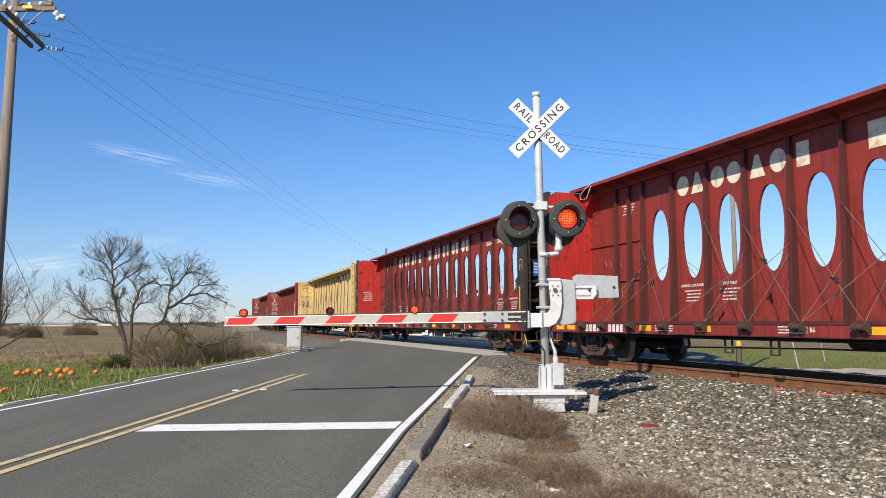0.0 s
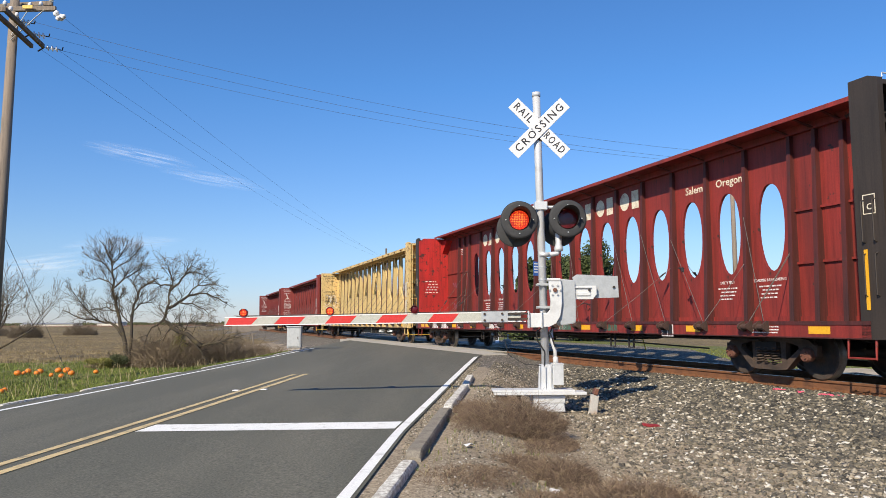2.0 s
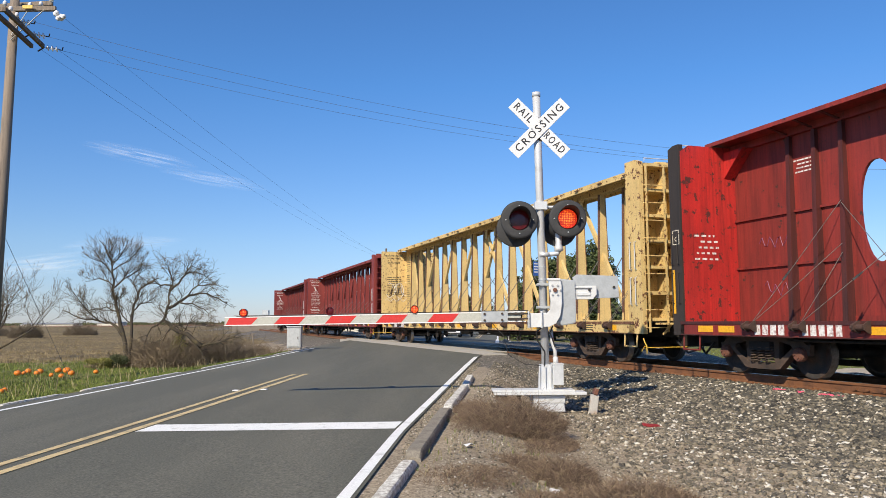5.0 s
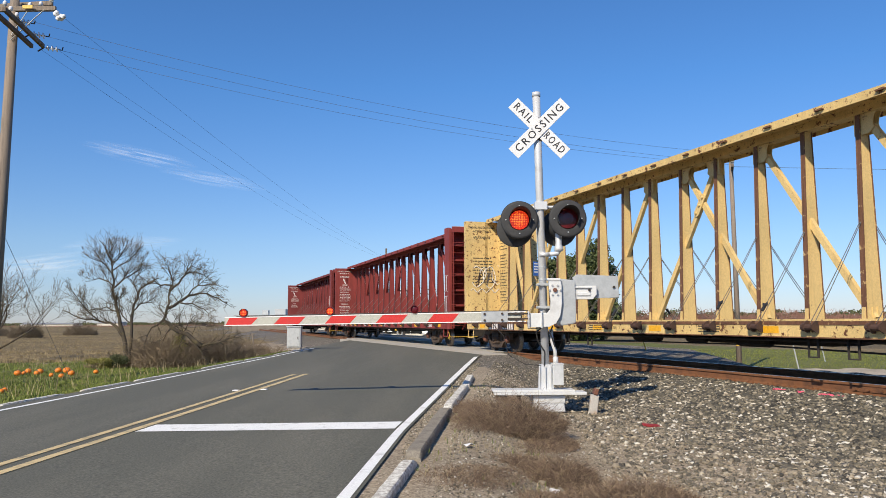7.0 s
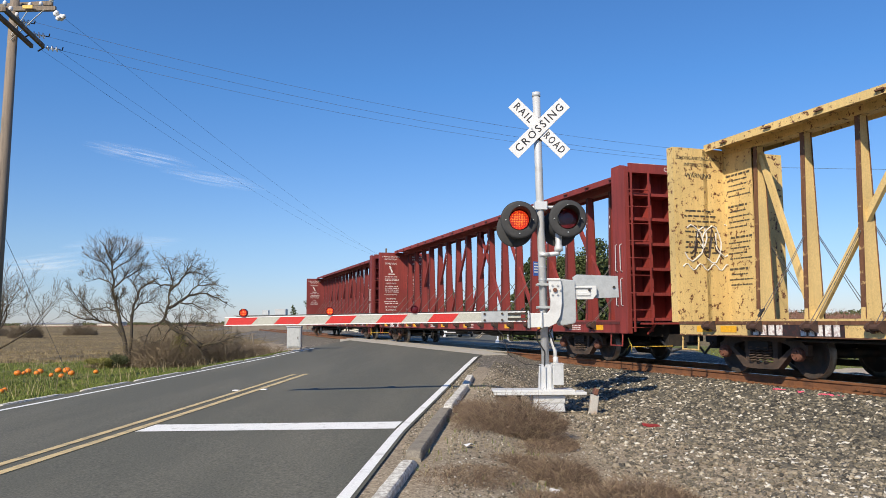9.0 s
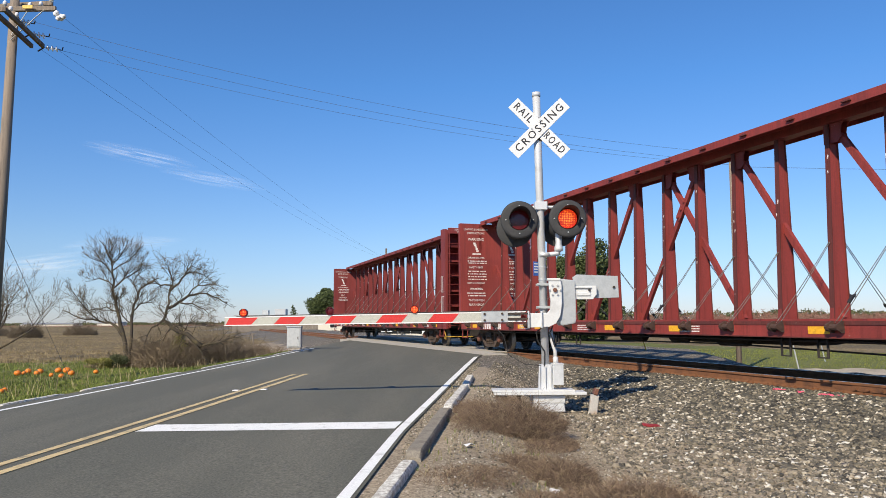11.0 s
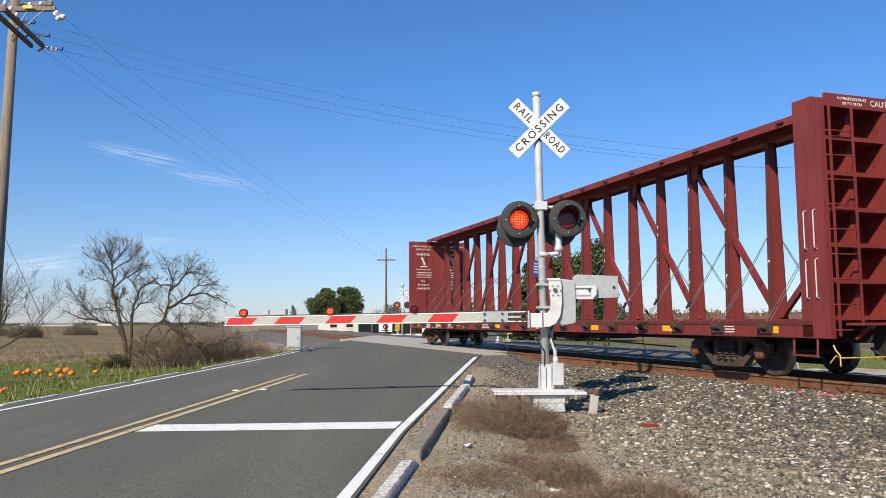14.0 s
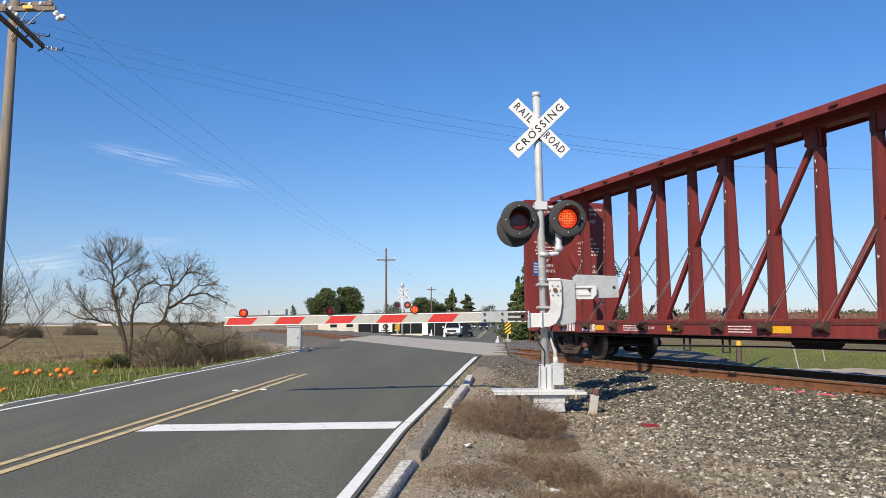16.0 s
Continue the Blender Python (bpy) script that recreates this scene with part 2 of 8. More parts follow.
def build_ground():
    xs, ys = spaced(-14, 15, 0.25, 2600), spaced(1.0, 34, 0.25, 2600)
    nx = len(xs)
    verts = [(x, y, ground_z(x, y)) for y in ys for x in xs]
    faces = [(j * nx + i, j * nx + i + 1, (j + 1) * nx + i + 1, (j + 1) * nx + i) for j in range(len(ys) - 1) for i in range(nx - 1)]
    me = bpy.data.meshes.new("ground")
    me.from_pydata(verts, [], faces)
    for mt in (GRAVEL, DIRT, GRASS, FIELD, PATH):
        me.materials.append(mt)
    kinds = [ground_kind((xs[f % (nx - 1)] + xs[f % (nx - 1) + 1]) / 2, (ys[f // (nx - 1)] + ys[f // (nx - 1) + 1]) / 2) for f in range(len(faces))]
    me.polygons.foreach_set("material_index", kinds)
    me.polygons.foreach_set("use_smooth", [True] * len(faces))
    tagged(new("ground", me), "gravel, dirt verge, green grass and dry field", "ground", kind="structure")


def road_strip(name, u0, u1, v0, v1, lift, material, label, category="road", step=0.5, skip=None, cols=1, turn_in=0.0):
    """A strip that lies on the road's surface."""
    bm = bmesh.new()
    n = max(1, int((v1 - v0) / step))
    rows = []
    for i in range(n + 1):
        v = v0 + (v1 - v0) * i / n
        row = []
        for k in range(cols + 1):
            p = on_road(u0 + (u1 - u0) * k / cols + drift(v) * max(0.0, (u0 + (u1 - u0) * k / cols - CENTRE - turn_in) / (EDGE_R - CENTRE)), v)
            row.append(bm.verts.new((p.x, p.y, road_z(p.x, p.y) + lift)))
        rows.append(row)
    for i in range(n):
        if skip and skip(v0 + (v1 - v0) * (i + 0.5) / n):
            continue
        for k in range(cols):
            bm.faces.new((rows[i][k], rows[i][k + 1], rows[i + 1][k + 1], rows[i + 1][k]))
    ob = part(name, bm, material, smooth_shade=True)
    return tagged(ob, label, category, kind="structure")


build_ground()
road_strip("road", EDGE_L - 0.45, EDGE_R + 0.085, -60, 900, 0.0, ASPHALT, "grey asphalt two-lane country road", cols=12)
road_strip("edge_line", EDGE_R - 0.045, EDGE_R + 0.055, -60, 22.3, 0.005, WHITE_LINE, "worn white painted edge line", "road marking")
road_strip("edge_line", EDGE_L - 0.06, EDGE_L + 0.06, -60, 32.0, 0.005, WHITE_LINE, "worn white painted edge line", "road marking")
for k in (-0.13, 0.13):
    road_strip("centre_line", CENTRE + k - 0.055, CENTRE + k + 0.055, -60, 17.0, 0.005, YELLOW_LINE, "faded double yellow centre line", "road marking")
road_strip("edge_line", EDGE_R + 0.05, EDGE_R + 0.20, 36.5, 400, 0.006, WHITE_LINE, "white painted edge line of the far road", "road marking")
for k in (-0.13, 0.13):
    road_strip("centre_line", -2.95 + k - 0.055, -2.95 + k + 0.055, 60, 400, 0.006, YELLOW_LINE, "yellow centre line of the far road", "road marking")
road_strip("stop_line", CENTRE + 0.22, EDGE_R - 0.07, 8.72, 9.27, 0.005, WHITE_LINE, "worn white stop line", "road marking", 0.2, cols=6)


# ---- the track ----
def rail(a):
    bm = bmesh.new()
    prof = [(-0.075, -0.18), (0.075, -0.18), (0.075, -0.165), (0.012, -0.14), (0.012, -0.05), (0.036, -0.04), (0.036, -0.008), (0.028, 0), (-0.028, 0), (-0.036, -0.008), (-0.036, -0.04), (-0.012, -0.05), (-0.012, -0.14), (-0.075, -0.165)]
    n = len(prof)
    cuts = [-40, 0, 20, 60, 400, 1500]
    rings = []
    for s in cuts:
        p = on_track(a, s)
        rings.append([bm.verts.new((p.x + TP.x * w, p.y + TP.y * w, RAIL_Z + z)) for w, z in prof])
    for r0, r1 in zip(rings, rings[1:]):
        for k in range(n):
            bm.faces.new((r0[k], r0[(k + 1) % n], r1[(k + 1) % n], r1[k])).material_index = 1 if k == 7 else 0
    tagged(part("rail", fix(bm), [RAIL_RUST, RAIL_TOP]), "rusty steel rail with a polished head", "rail", kind="structure")


rail(-0.755), rail(0.755)


# ---- the train ----
SPEED = 6.23
REARS = (19.53, 44.62, 69.58, 95.10, 120.48)     # place of each car's rear end along the track at the start
CAR_L, HALF, WIDE = 23.85, 11.925, 1.42
DECK, SILL, TOP = 0.975, 0.26, 4.73
BAY = 1.247
WHEEL_R = 0.42

FLAT_SIDE = Matrix(((-1, 0, 0, 0), (0, 0, 1, 0), (0, 1, 0, 0), (0, 0, 0, 1)))     # lettering on a side that faces +y
FLAT_END = Matrix(((0, 0, -1, 0), (-1, 0, 0, 0), (0, 1, 0, 0), (0, 0, 0, 1)))     # lettering on a wall that faces -x


def paint(name, colour, grime, rust, chips=0.35, streak=0.5, rough=0.6, size=4.5):
    """Old freight-car paint: sun-faded, streaked from the top down, chipped through to rust."""
    m, nt, li, b = shader(name, rough)
    st = noise_tex(nt, li, 1.3, 5, 0.6, "Object", (3.0, 3.0, 0.35))
    c = mix(nt, li, ramp(nt, li, st, [(0.45 - 0.2 * streak, (0, 0, 0)), (0.95 - 0.25 * streak, (1, 1, 1))]), colour, grime)
    fade = ramp(nt, li, noise_tex(nt, li, 0.5, 3, 0.5), [(0.3, (0.82, 0.82, 0.82)), (0.7, (1.16, 1.14, 1.12))])
    c = mix(nt, li, 1.0, c, fade, "MULTIPLY")
    runs = noise_tex(nt, li, 5.0, 4, 0.7, "Object", (4.0, 4.0, 0.16))
    c = mix(nt, li, 1.0, c, ramp(nt, li, runs, [(0.30, (1 - 0.5 * streak,) * 3), (0.52, (1.0, 1.0, 1.0)), (0.75, (1 + 0.22 * streak, 1 + 0.2 * streak, 1 + 0.17 * streak))]), "MULTIPLY")
    ch = noise_tex(nt, li, size, 8, 0.72)
    cm = ramp(nt, li, ch, [(0.735 - 0.22 * chips, (0, 0, 0)), (0.765 - 0.22 * chips, (1, 1, 1))])
    c = mix(nt, li, cm, c, rust)
    c = mix(nt, li, 1.0, c, ramp(nt, li, noise_tex(nt, li, 40, 3, 0.6), [(0.3, (0.85, 0.85, 0.85)), (0.7, (1.1, 1.1, 1.1))]), "MULTIPLY")
    li.new(c, b.inputs["Base Color"])
    bump(nt, li, b, ch, 0.12, 0.01)
    return m


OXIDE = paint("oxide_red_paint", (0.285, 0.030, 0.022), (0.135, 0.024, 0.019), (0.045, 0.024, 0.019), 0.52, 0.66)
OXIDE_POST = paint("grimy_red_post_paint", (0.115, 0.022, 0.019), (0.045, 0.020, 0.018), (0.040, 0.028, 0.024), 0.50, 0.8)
RUSTY_FLANGE = paint("rusted_yellow_flange", (0.20, 0.095, 0.048), (0.095, 0.042, 0.026), (0.50, 0.35, 0.16), 0.68, 0.75, 0.6, 7.0)
WORN_FLANGE = paint("worn_maroon_flange", (0.135, 0.030, 0.024), (0.085, 0.026, 0.021), (0.26, 0.20, 0.16), 0.22, 0.6)
BRIGHT_RED = paint("bright_red_paint", (0.54, 0.022, 0.018), (0.34, 0.022, 0.018), (0.085, 0.022, 0.018), 0.78, 0.7)
CHARCOAL = paint("charcoal_paint", (0.044, 0.033, 0.026), (0.030, 0.024, 0.020), (0.075, 0.040, 0.028), 0.3, 0.5)
YELLOW = paint("faded_yellow_paint", (0.68, 0.50, 0.212), (0.57, 0.39, 0.155), (0.12, 0.042, 0.020), 0.78, 0.22, 0.6, 8.0)
YELLOW_CLEAN = paint("yellow_post_paint", (0.69, 0.51, 0.222), (0.57, 0.39, 0.155), (0.15, 0.055, 0.026), 0.40, 0.16)
MAROON = paint("maroon_paint", (0.218, 0.032, 0.029), (0.145, 0.025, 0.022), (0.34, 0.27, 0.22), 0.20, 0.4, 0.6, 7.0)
MAROON_DUSTY = paint("dusty_maroon_paint", (0.270, 0.040, 0.033), (0.170, 0.031, 0.026), (0.30, 0.19, 0.14), 0.28, 0.5)
CREAM = worn("cream_lettering", (0.72, 0.66, 0.52), (0.38, 0.22, 0.16), 0.6, 0, 5, 0.42, 30, 0.05)
LETTER_WHITE = worn("white_lettering", (0.74, 0.72, 0.70), (0.26, 0.10, 0.085), 0.6, 0, 16, 0.55, 30, 0.05)
LETTER_BLACK = worn("black_lettering", (0.05, 0.045, 0.035), (0.22, 0.15, 0.06), 0.6, 0, 9, 0.40, 30, 0.05)
REFLECT = worn("yellow_reflector_sheet", (0.78, 0.40, 0.02), (0.52, 0.27, 0.03), 0.45, 0, 8, 0.3, 30, 0.05)
SAFETY_YELLOW = worn("safety_yellow_paint", (0.72, 0.45, 0.05), (0.4, 0.22, 0.05), 0.5, 0, 8, 0.4, 30, 0.05)
SPRAY_BLACK = worn("black_spray_paint", (0.03, 0.02, 0.02), (0.10, 0.03, 0.025), 0.5, 0, 12, 0.4, 30, 0.02)
SPRAY_PURPLE = worn("faded_purple_spray", (0.20, 0.05, 0.11), (0.13, 0.03, 0.05), 0.6, 0, 12, 0.5, 30, 0.02)
SPRAY_WHITE = worn("white_spray_paint", (0.66, 0.64, 0.60), (0.5, 0.42, 0.30), 0.5, 0, 12, 0.3, 30, 0.02)
SPRAY_GREEN = worn("faded_green_spray", (0.06, 0.13, 0.09), (0.10, 0.06, 0.05), 0.6, 0, 10, 0.5, 30, 0.02)
CABLE = worn("slack_steel_cable", (0.20, 0.185, 0.165), (0.07, 0.055, 0.045), 0.6, 0.3, 6, 0.5, 60, 0.2)
TRUCK_DUST = worn("dusty_cast_steel", (0.090, 0.060, 0.044), (0.040, 0.030, 0.025), 0.85, 0.1, 3, 0.5, 30, 0.4)
RUST_CAP = worn("rusty_bearing_cap", (0.17, 0.070, 0.045), (0.09, 0.045, 0.033), 0.8, 0.1, 6, 0.5, 40, 0.3)
WINCH = worn("grimy_winch_steel", (0.075, 0.040, 0.030), (0.035, 0.026, 0.022), 0.8, 0.1, 6, 0.5, 40, 0.3)
DECK_GRIME = worn("grimy_deck_steel", (0.050, 0.040, 0.034), (0.085, 0.058, 0.042), 0.9, 0.05, 1.5, 0.5, 30, 0.3)
DARK_GEAR = worn("black_underframe", (0.020, 0.018, 0.017), (0.042, 0.032, 0.027), 0.8, 0.1, 3, 0.5, 30, 0.3)

MESHES = {}


def shared(name, make, materials, smooth_shade=False):
    """A mesh made once and used by every piece of that name."""
    if name not in MESHES:
        bm = bmesh.new()
        make(bm)
        fix(bm)
        me = bpy.data.meshes.new(name)
        bm.to_mesh(me)
        bm.free()
        for mt in (materials if isinstance(materials, (list, tuple)) else [materials]):
            me.materials.append(mt)
        if smooth_shade:
            for p in me.polygons:
                p.use_smooth = True
        MESHES[name] = me
    return MESHES[name]


def piece(name, mesh, parent, m=None, label=""):
    ob = new(name, mesh)
    ob.parent = parent
    ob.matrix_basis = m or Matrix()
    return tagged(ob, label)


# -- running gear --
def make_wheel(bm):
    turn = pose(0, 0, 0, 90, 0, 0)
    lathe(bm, [(0.0, 0.07), (0.09, 0.07), (0.11, 0.03), (0.22, 0.0), (0.335, 0.045), (0.35, 0.065), (WHEEL_R - 0.006, 0.065)], 40, turn, 0)
    lathe(bm, [(WHEEL_R - 0.006, 0.065), (WHEEL_R, 0.055), (WHEEL_R + 0.003, -0.03), (WHEEL_R + 0.025, -0.045), (WHEEL_R + 0.02, -0.068), (0.35, -0.068)], 40, turn, 1)
    lathe(bm, [(0.35, -0.068), (0.33, -0.04), (0.11, -0.07), (0.0, -0.09)], 40, turn, 0)


def make_axle(bm):
    lathe(bm, [(0.0, -1.12), (0.07, -1.12), (0.075, -0.85), (0.085, 0.0), (0.075, 0.85), (0.07, 1.12), (0.0, 1.12)], 14, pose(0, 0, 0, 90, 0, 0))


def make_side_frame(bm):
    w = 0.055
    up = [(-1.10, 0.13), (-0.95, 0.24), (-0.50, 0.33), (0.50, 0.33), (0.95, 0.24), (1.10, 0.13), (1.06, 0.06), (0.86, 0.10), (0.48, 0.20), (-0.48, 0.20), (-0.86, 0.10), (-1.06, 0.06)]
    prism(bm, up, -w, w)
    low = [(-0.80, 0.06), (-0.72, 0.09), (-0.36, -0.17), (0.36, -0.17), (0.72, 0.09), (0.80, 0.06), (0.44, -0.27), (0.26, -0.29), (-0.26, -0.29), (-0.44, -0.27)]
    prism(bm, low, -w * 1.3, w * 1.3)
    for s in (-1, 1):
        prism(bm, [(s * 0.30, -0.2), (s * 0.40, -0.2), (s * 0.42, 0.24), (s * 0.28, 0.24)], -w * 0.9, w * 0.9)
        prism(bm, [(s * 0.72, 0.02), (s * 0.86, 0.02), (s * 0.86, 0.16), (s * 0.70, 0.16)], -w * 0.9, w * 0.9)
        prism(bm, [(s * 1.02, -0.02), (s * 1.10, -0.02), (s * 1.12, 0.16), (s * 1.0, 0.16)], -w * 0.9, w * 0.9)


def make_springs(bm):
    for k in (-0.19, 0.0, 0.19):
        for i in range(6):
            z = -0.155 + i * 0.048
            tube(bm, [(k + 0.078 * math.cos(q * math.tau / 10), 0.02 + 0.078 * math.sin(q * math.tau / 10), z + 0.048 * q / 10) for q in range(11)], 0.013, 5)


def make_bolster(bm):
    box(bm, -0.26, 0.26, -1.12, 1.12, 0.05, 0.2)
    box(bm, -0.2, 0.2, -0.9, 0.9, 0.2, 0.30)
    for s in (-1, 1):
        box(bm, s * 0.42 - 0.05, s * 0.42 + 0.05, -0.85, 0.85, -0.12, 0.02)


def make_cap(bm):
    lathe(bm, [(0.0, 0.0), (0.122, 0.0), (0.122, 0.09), (0.10, 0.12), (0.0, 0.12)], 16, pose(0, 0, 0, -90, 0, 0))
    for k in range(3):
        lathe(bm, [(0.0, 0.115), (0.018, 0.115), (0.018, 0.145), (0.0, 0.145)], 6, pose(0, 0, 0, -90, 0, 0) @ pose(0.055 * math.cos(k * 2.09), 0.055 * math.sin(k * 2.09), 0))


def add_truck(car, x):
    for s in (-1, 1):
        turn = Matrix.Identity(4) if s > 0 else pose(0, 0, 0, 0, 0, 180)
        fr = piece("side_frame", shared("side_frame", make_side_frame, TRUCK_DUST), car, pose(x, s * 1.0, WHEEL_R) @ turn, "dusty cast-steel truck side frame")
        piece("spring_nest", shared("spring_nest", make_springs, TRUCK_DUST, True), fr, pose(0, 0.03, 0))
        for k in (-0.93, 0.93):
            piece("bearing_cap", shared("bearing_cap", make_cap, RUST_CAP), fr, pose(k, 0.03, 0), "rusty round bearing cap")
    piece("bolster", shared("bolster", make_bolster, DARK_GEAR), car, pose(x, 0, WHEEL_R))
    for k in (-0.93, 0.93):
        ws = piece("wheelset", shared("axle", make_axle, STEEL_DARK, True), car, pose(x + k, 0, WHEEL_R), "dark steel axle with two wheels")
        for s in (-1, 1):
            piece("wheel", shared("wheel", make_wheel, [STEEL_DARK, WHEEL_RIM], True), ws, pose(0, s * 0.755, 0) @ (Matrix.Identity(4) if s < 0 else pose(0, 0, 0, 0, 0, 180)))
        rate = -math.degrees(SPEED / WHEEL_R)
        first = random.uniform(0, 360)
        MOVES.append((ws, [(i / 15, pose(x + k, 0, WHEEL_R, 0, (first + rate * i / 15) % 360, 0)) for i in range(241)]))


# -- body parts --
def make_winch(bm):
    turn = Matrix(((0, 1, 0, 0), (1, 0, 0, 0), (0, 0, 1, 0), (0, 0, 0, 1)))
    for k in (-0.085, 0.085):
        prism(bm, [(0.0, 0.0), (0.05, 0.0), (0.14, -0.06), (0.13, -0.12), (0.05, -0.17), (0.0, -0.17)], k - 0.010, k + 0.010, turn)
    lathe(bm, [(0, -0.1), (0.045, -0.1), (0.045, 0.1), (0, 0.1)], 10, pose(0, 0.07, -0.09, 0, 90, 0))
    lathe(bm, [(0, 0.1), (0.06, 0.1), (0.06, 0.135), (0.03, 0.14), (0.03, 0.17), (0, 0.17)], 8, pose(0, 0.07, -0.09, 0, 90, 0))


def add_frame(car, col, dark_sill=None):
    """Deck, sills, underframe, couplers."""
    for s in (-1, 1):
        bm = bmesh.new()
        y0, y1 = sorted((s * (WIDE - 0.07), s * WIDE))
        e0, e1 = sorted((s * (WIDE - 0.10), s * (WIDE + 0.012)))
        box(bm, -HALF + 0.35, HALF - 0.25, y0, y1, DECK - SILL + 0.02, DECK - 0.025)
        box(bm, -HALF + 0.35, HALF - 0.25, e0, e1, DECK - SILL, DECK - SILL + 0.02, 1)
        box(bm, -HALF + 0.35, HALF - 0.25, e0, e1, DECK - 0.045, DECK + 0.015, 1)
        part("side_sill", fix(bm), [col, RUSTY_FLANGE if col is YELLOW else (OXIDE_POST if col is OXIDE else WORN_FLANGE)], car)
    bm = bmesh.new()
    box(bm, -HALF + 0.2, HALF - 0.1, -WIDE + 0.11, WIDE - 0.11, DECK - 0.06, DECK - 0.01)
    part("deck", fix(bm), DECK_GRIME, car, "grimy dark steel deck")
    bm = bmesh.new()
    box(bm, -HALF + 0.1, HALF - 0.1, -0.28, 0.28, 0.62, DECK - 0.07)
    prism(bm, [(-4.2, 0.63), (-3.6, 0.54), (-0.4, 0.54), (0.2, 0.63)], -0.34, 0.34)
    for i in range(15):
        x = -HALF + 1.4 + i * (CAR_L - 2.8) / 14
        box(bm, x - 0.06, x + 0.06, -WIDE + 0.09, WIDE - 0.09, 0.72, DECK - 0.062)
    part("underframe", fix(bm), DARK_GEAR, car)
    for x0, x1, y, r in ((1.2, 2.3, 0.5, 0.10), (-2.4, -1.5, 0.55, 0.13), (-0.6, 0.1, 0.6, 0.08)):
        bm = bmesh.new()
        tube(bm, [(x0, y, 0.62), (x0 + 0.06, y, 0.62), (x1 - 0.06, y, 0.62), (x1, y, 0.62)], [r * 0.6, r, r, r * 0.6], 14)
        part("brake_reservoir", fix(bm), DARK_GEAR, car, "black brake reservoir")
    bm = bmesh.new()
    for x0, x1, z0, z1 in ((-7.2, -2.2, 0.44, 0.55), (2.6, 7.4, 0.52, 0.42), (-2.2, 2.6, 0.55, 0.52)):
        tube(bm, [(x0, 0.9, z0), (x1, 0.9, z1)], 0.016, 6)
    tube(bm, [(-9, 1.2, 0.66), (9, 1.2, 0.66)], 0.022, 6)
    part("brake_rod", fix(bm), DARK_GEAR, car)
    for x in (-4.9, -4.1, 3.2, 4.4):
        bm = bmesh.new()
        tube(bm, [(x - 0.1, 1.25, 0.72), (x - 0.1, 1.25, 0.40), (x + 0.1, 1.25, 0.40), (x + 0.1, 1.25, 0.72)], 0.022, 6)
        part("step_iron", fix(bm), DARK_GEAR, car)
    for e in (-1, 1):
        bm = bmesh.new()
        box(bm, e * HALF - 0.12, e * HALF + 0.12, -0.42, 0.42, 0.42, 0.95)
        bar(bm, (e * (HALF - 0.2), 0, 0.68), (e * (HALF + 0.38), 0, 0.68), 0.14, 0.16)
        prism(bm, [(e * (HALF + 0.30), 0.50), (e * (HALF + 0.62), 0.54), (e * (HALF + 0.62), 0.82), (e * (HALF + 0.30), 0.86)], -0.13, 0.13)
        part("coupler", fix(bm), DARK_GEAR, car)
        bm = bmesh.new()
        x = e * (HALF + 0.16)
        q = -e
        tube(bm, [(x, q * 0.35, 0.42), (x, q * 1.42, 0.42), (x, q * 1.50, 0.46), (x + 0.12, q * 1.50, 0.34)], 0.010, 6)
        tube(bm, [(x - 0.08, q * 1.50, 0.30), (x - 0.08, q * 1.50, 0.46), (x, q * 1.50, 0.54), (x + 0.04, q * 1.50, 0.62)], 0.011, 6)
        part("uncoupling_lever", fix(bm), SAFETY_YELLOW, car, "yellow uncoupling lever")
        bm = bmesh.new()
        tube(bm, [(e * (HALF - 0.1), 0.5, 0.55), (e * (HALF + 0.25), 0.45, 0.30), (e * (HALF + 0.6), 0.3, 0.42)], 0.025, 6)
        part("air_hose", fix(bm), BLACK, car)
        bm = bmesh.new()
        xs = e * (HALF - 0.55)
        tube(bm, [(xs - 0.25, WIDE - 0.04, 0.72), (xs - 0.25, WIDE - 0.02, 0.43), (xs + 0.25, WIDE - 0.02, 0.43), (xs + 0.25, WIDE - 0.04, 0.72)], 0.02, 6)
        part("sill_step", fix(bm), col, car)
    add_truck(car, -9.05)
    add_truck(car, 9.80)


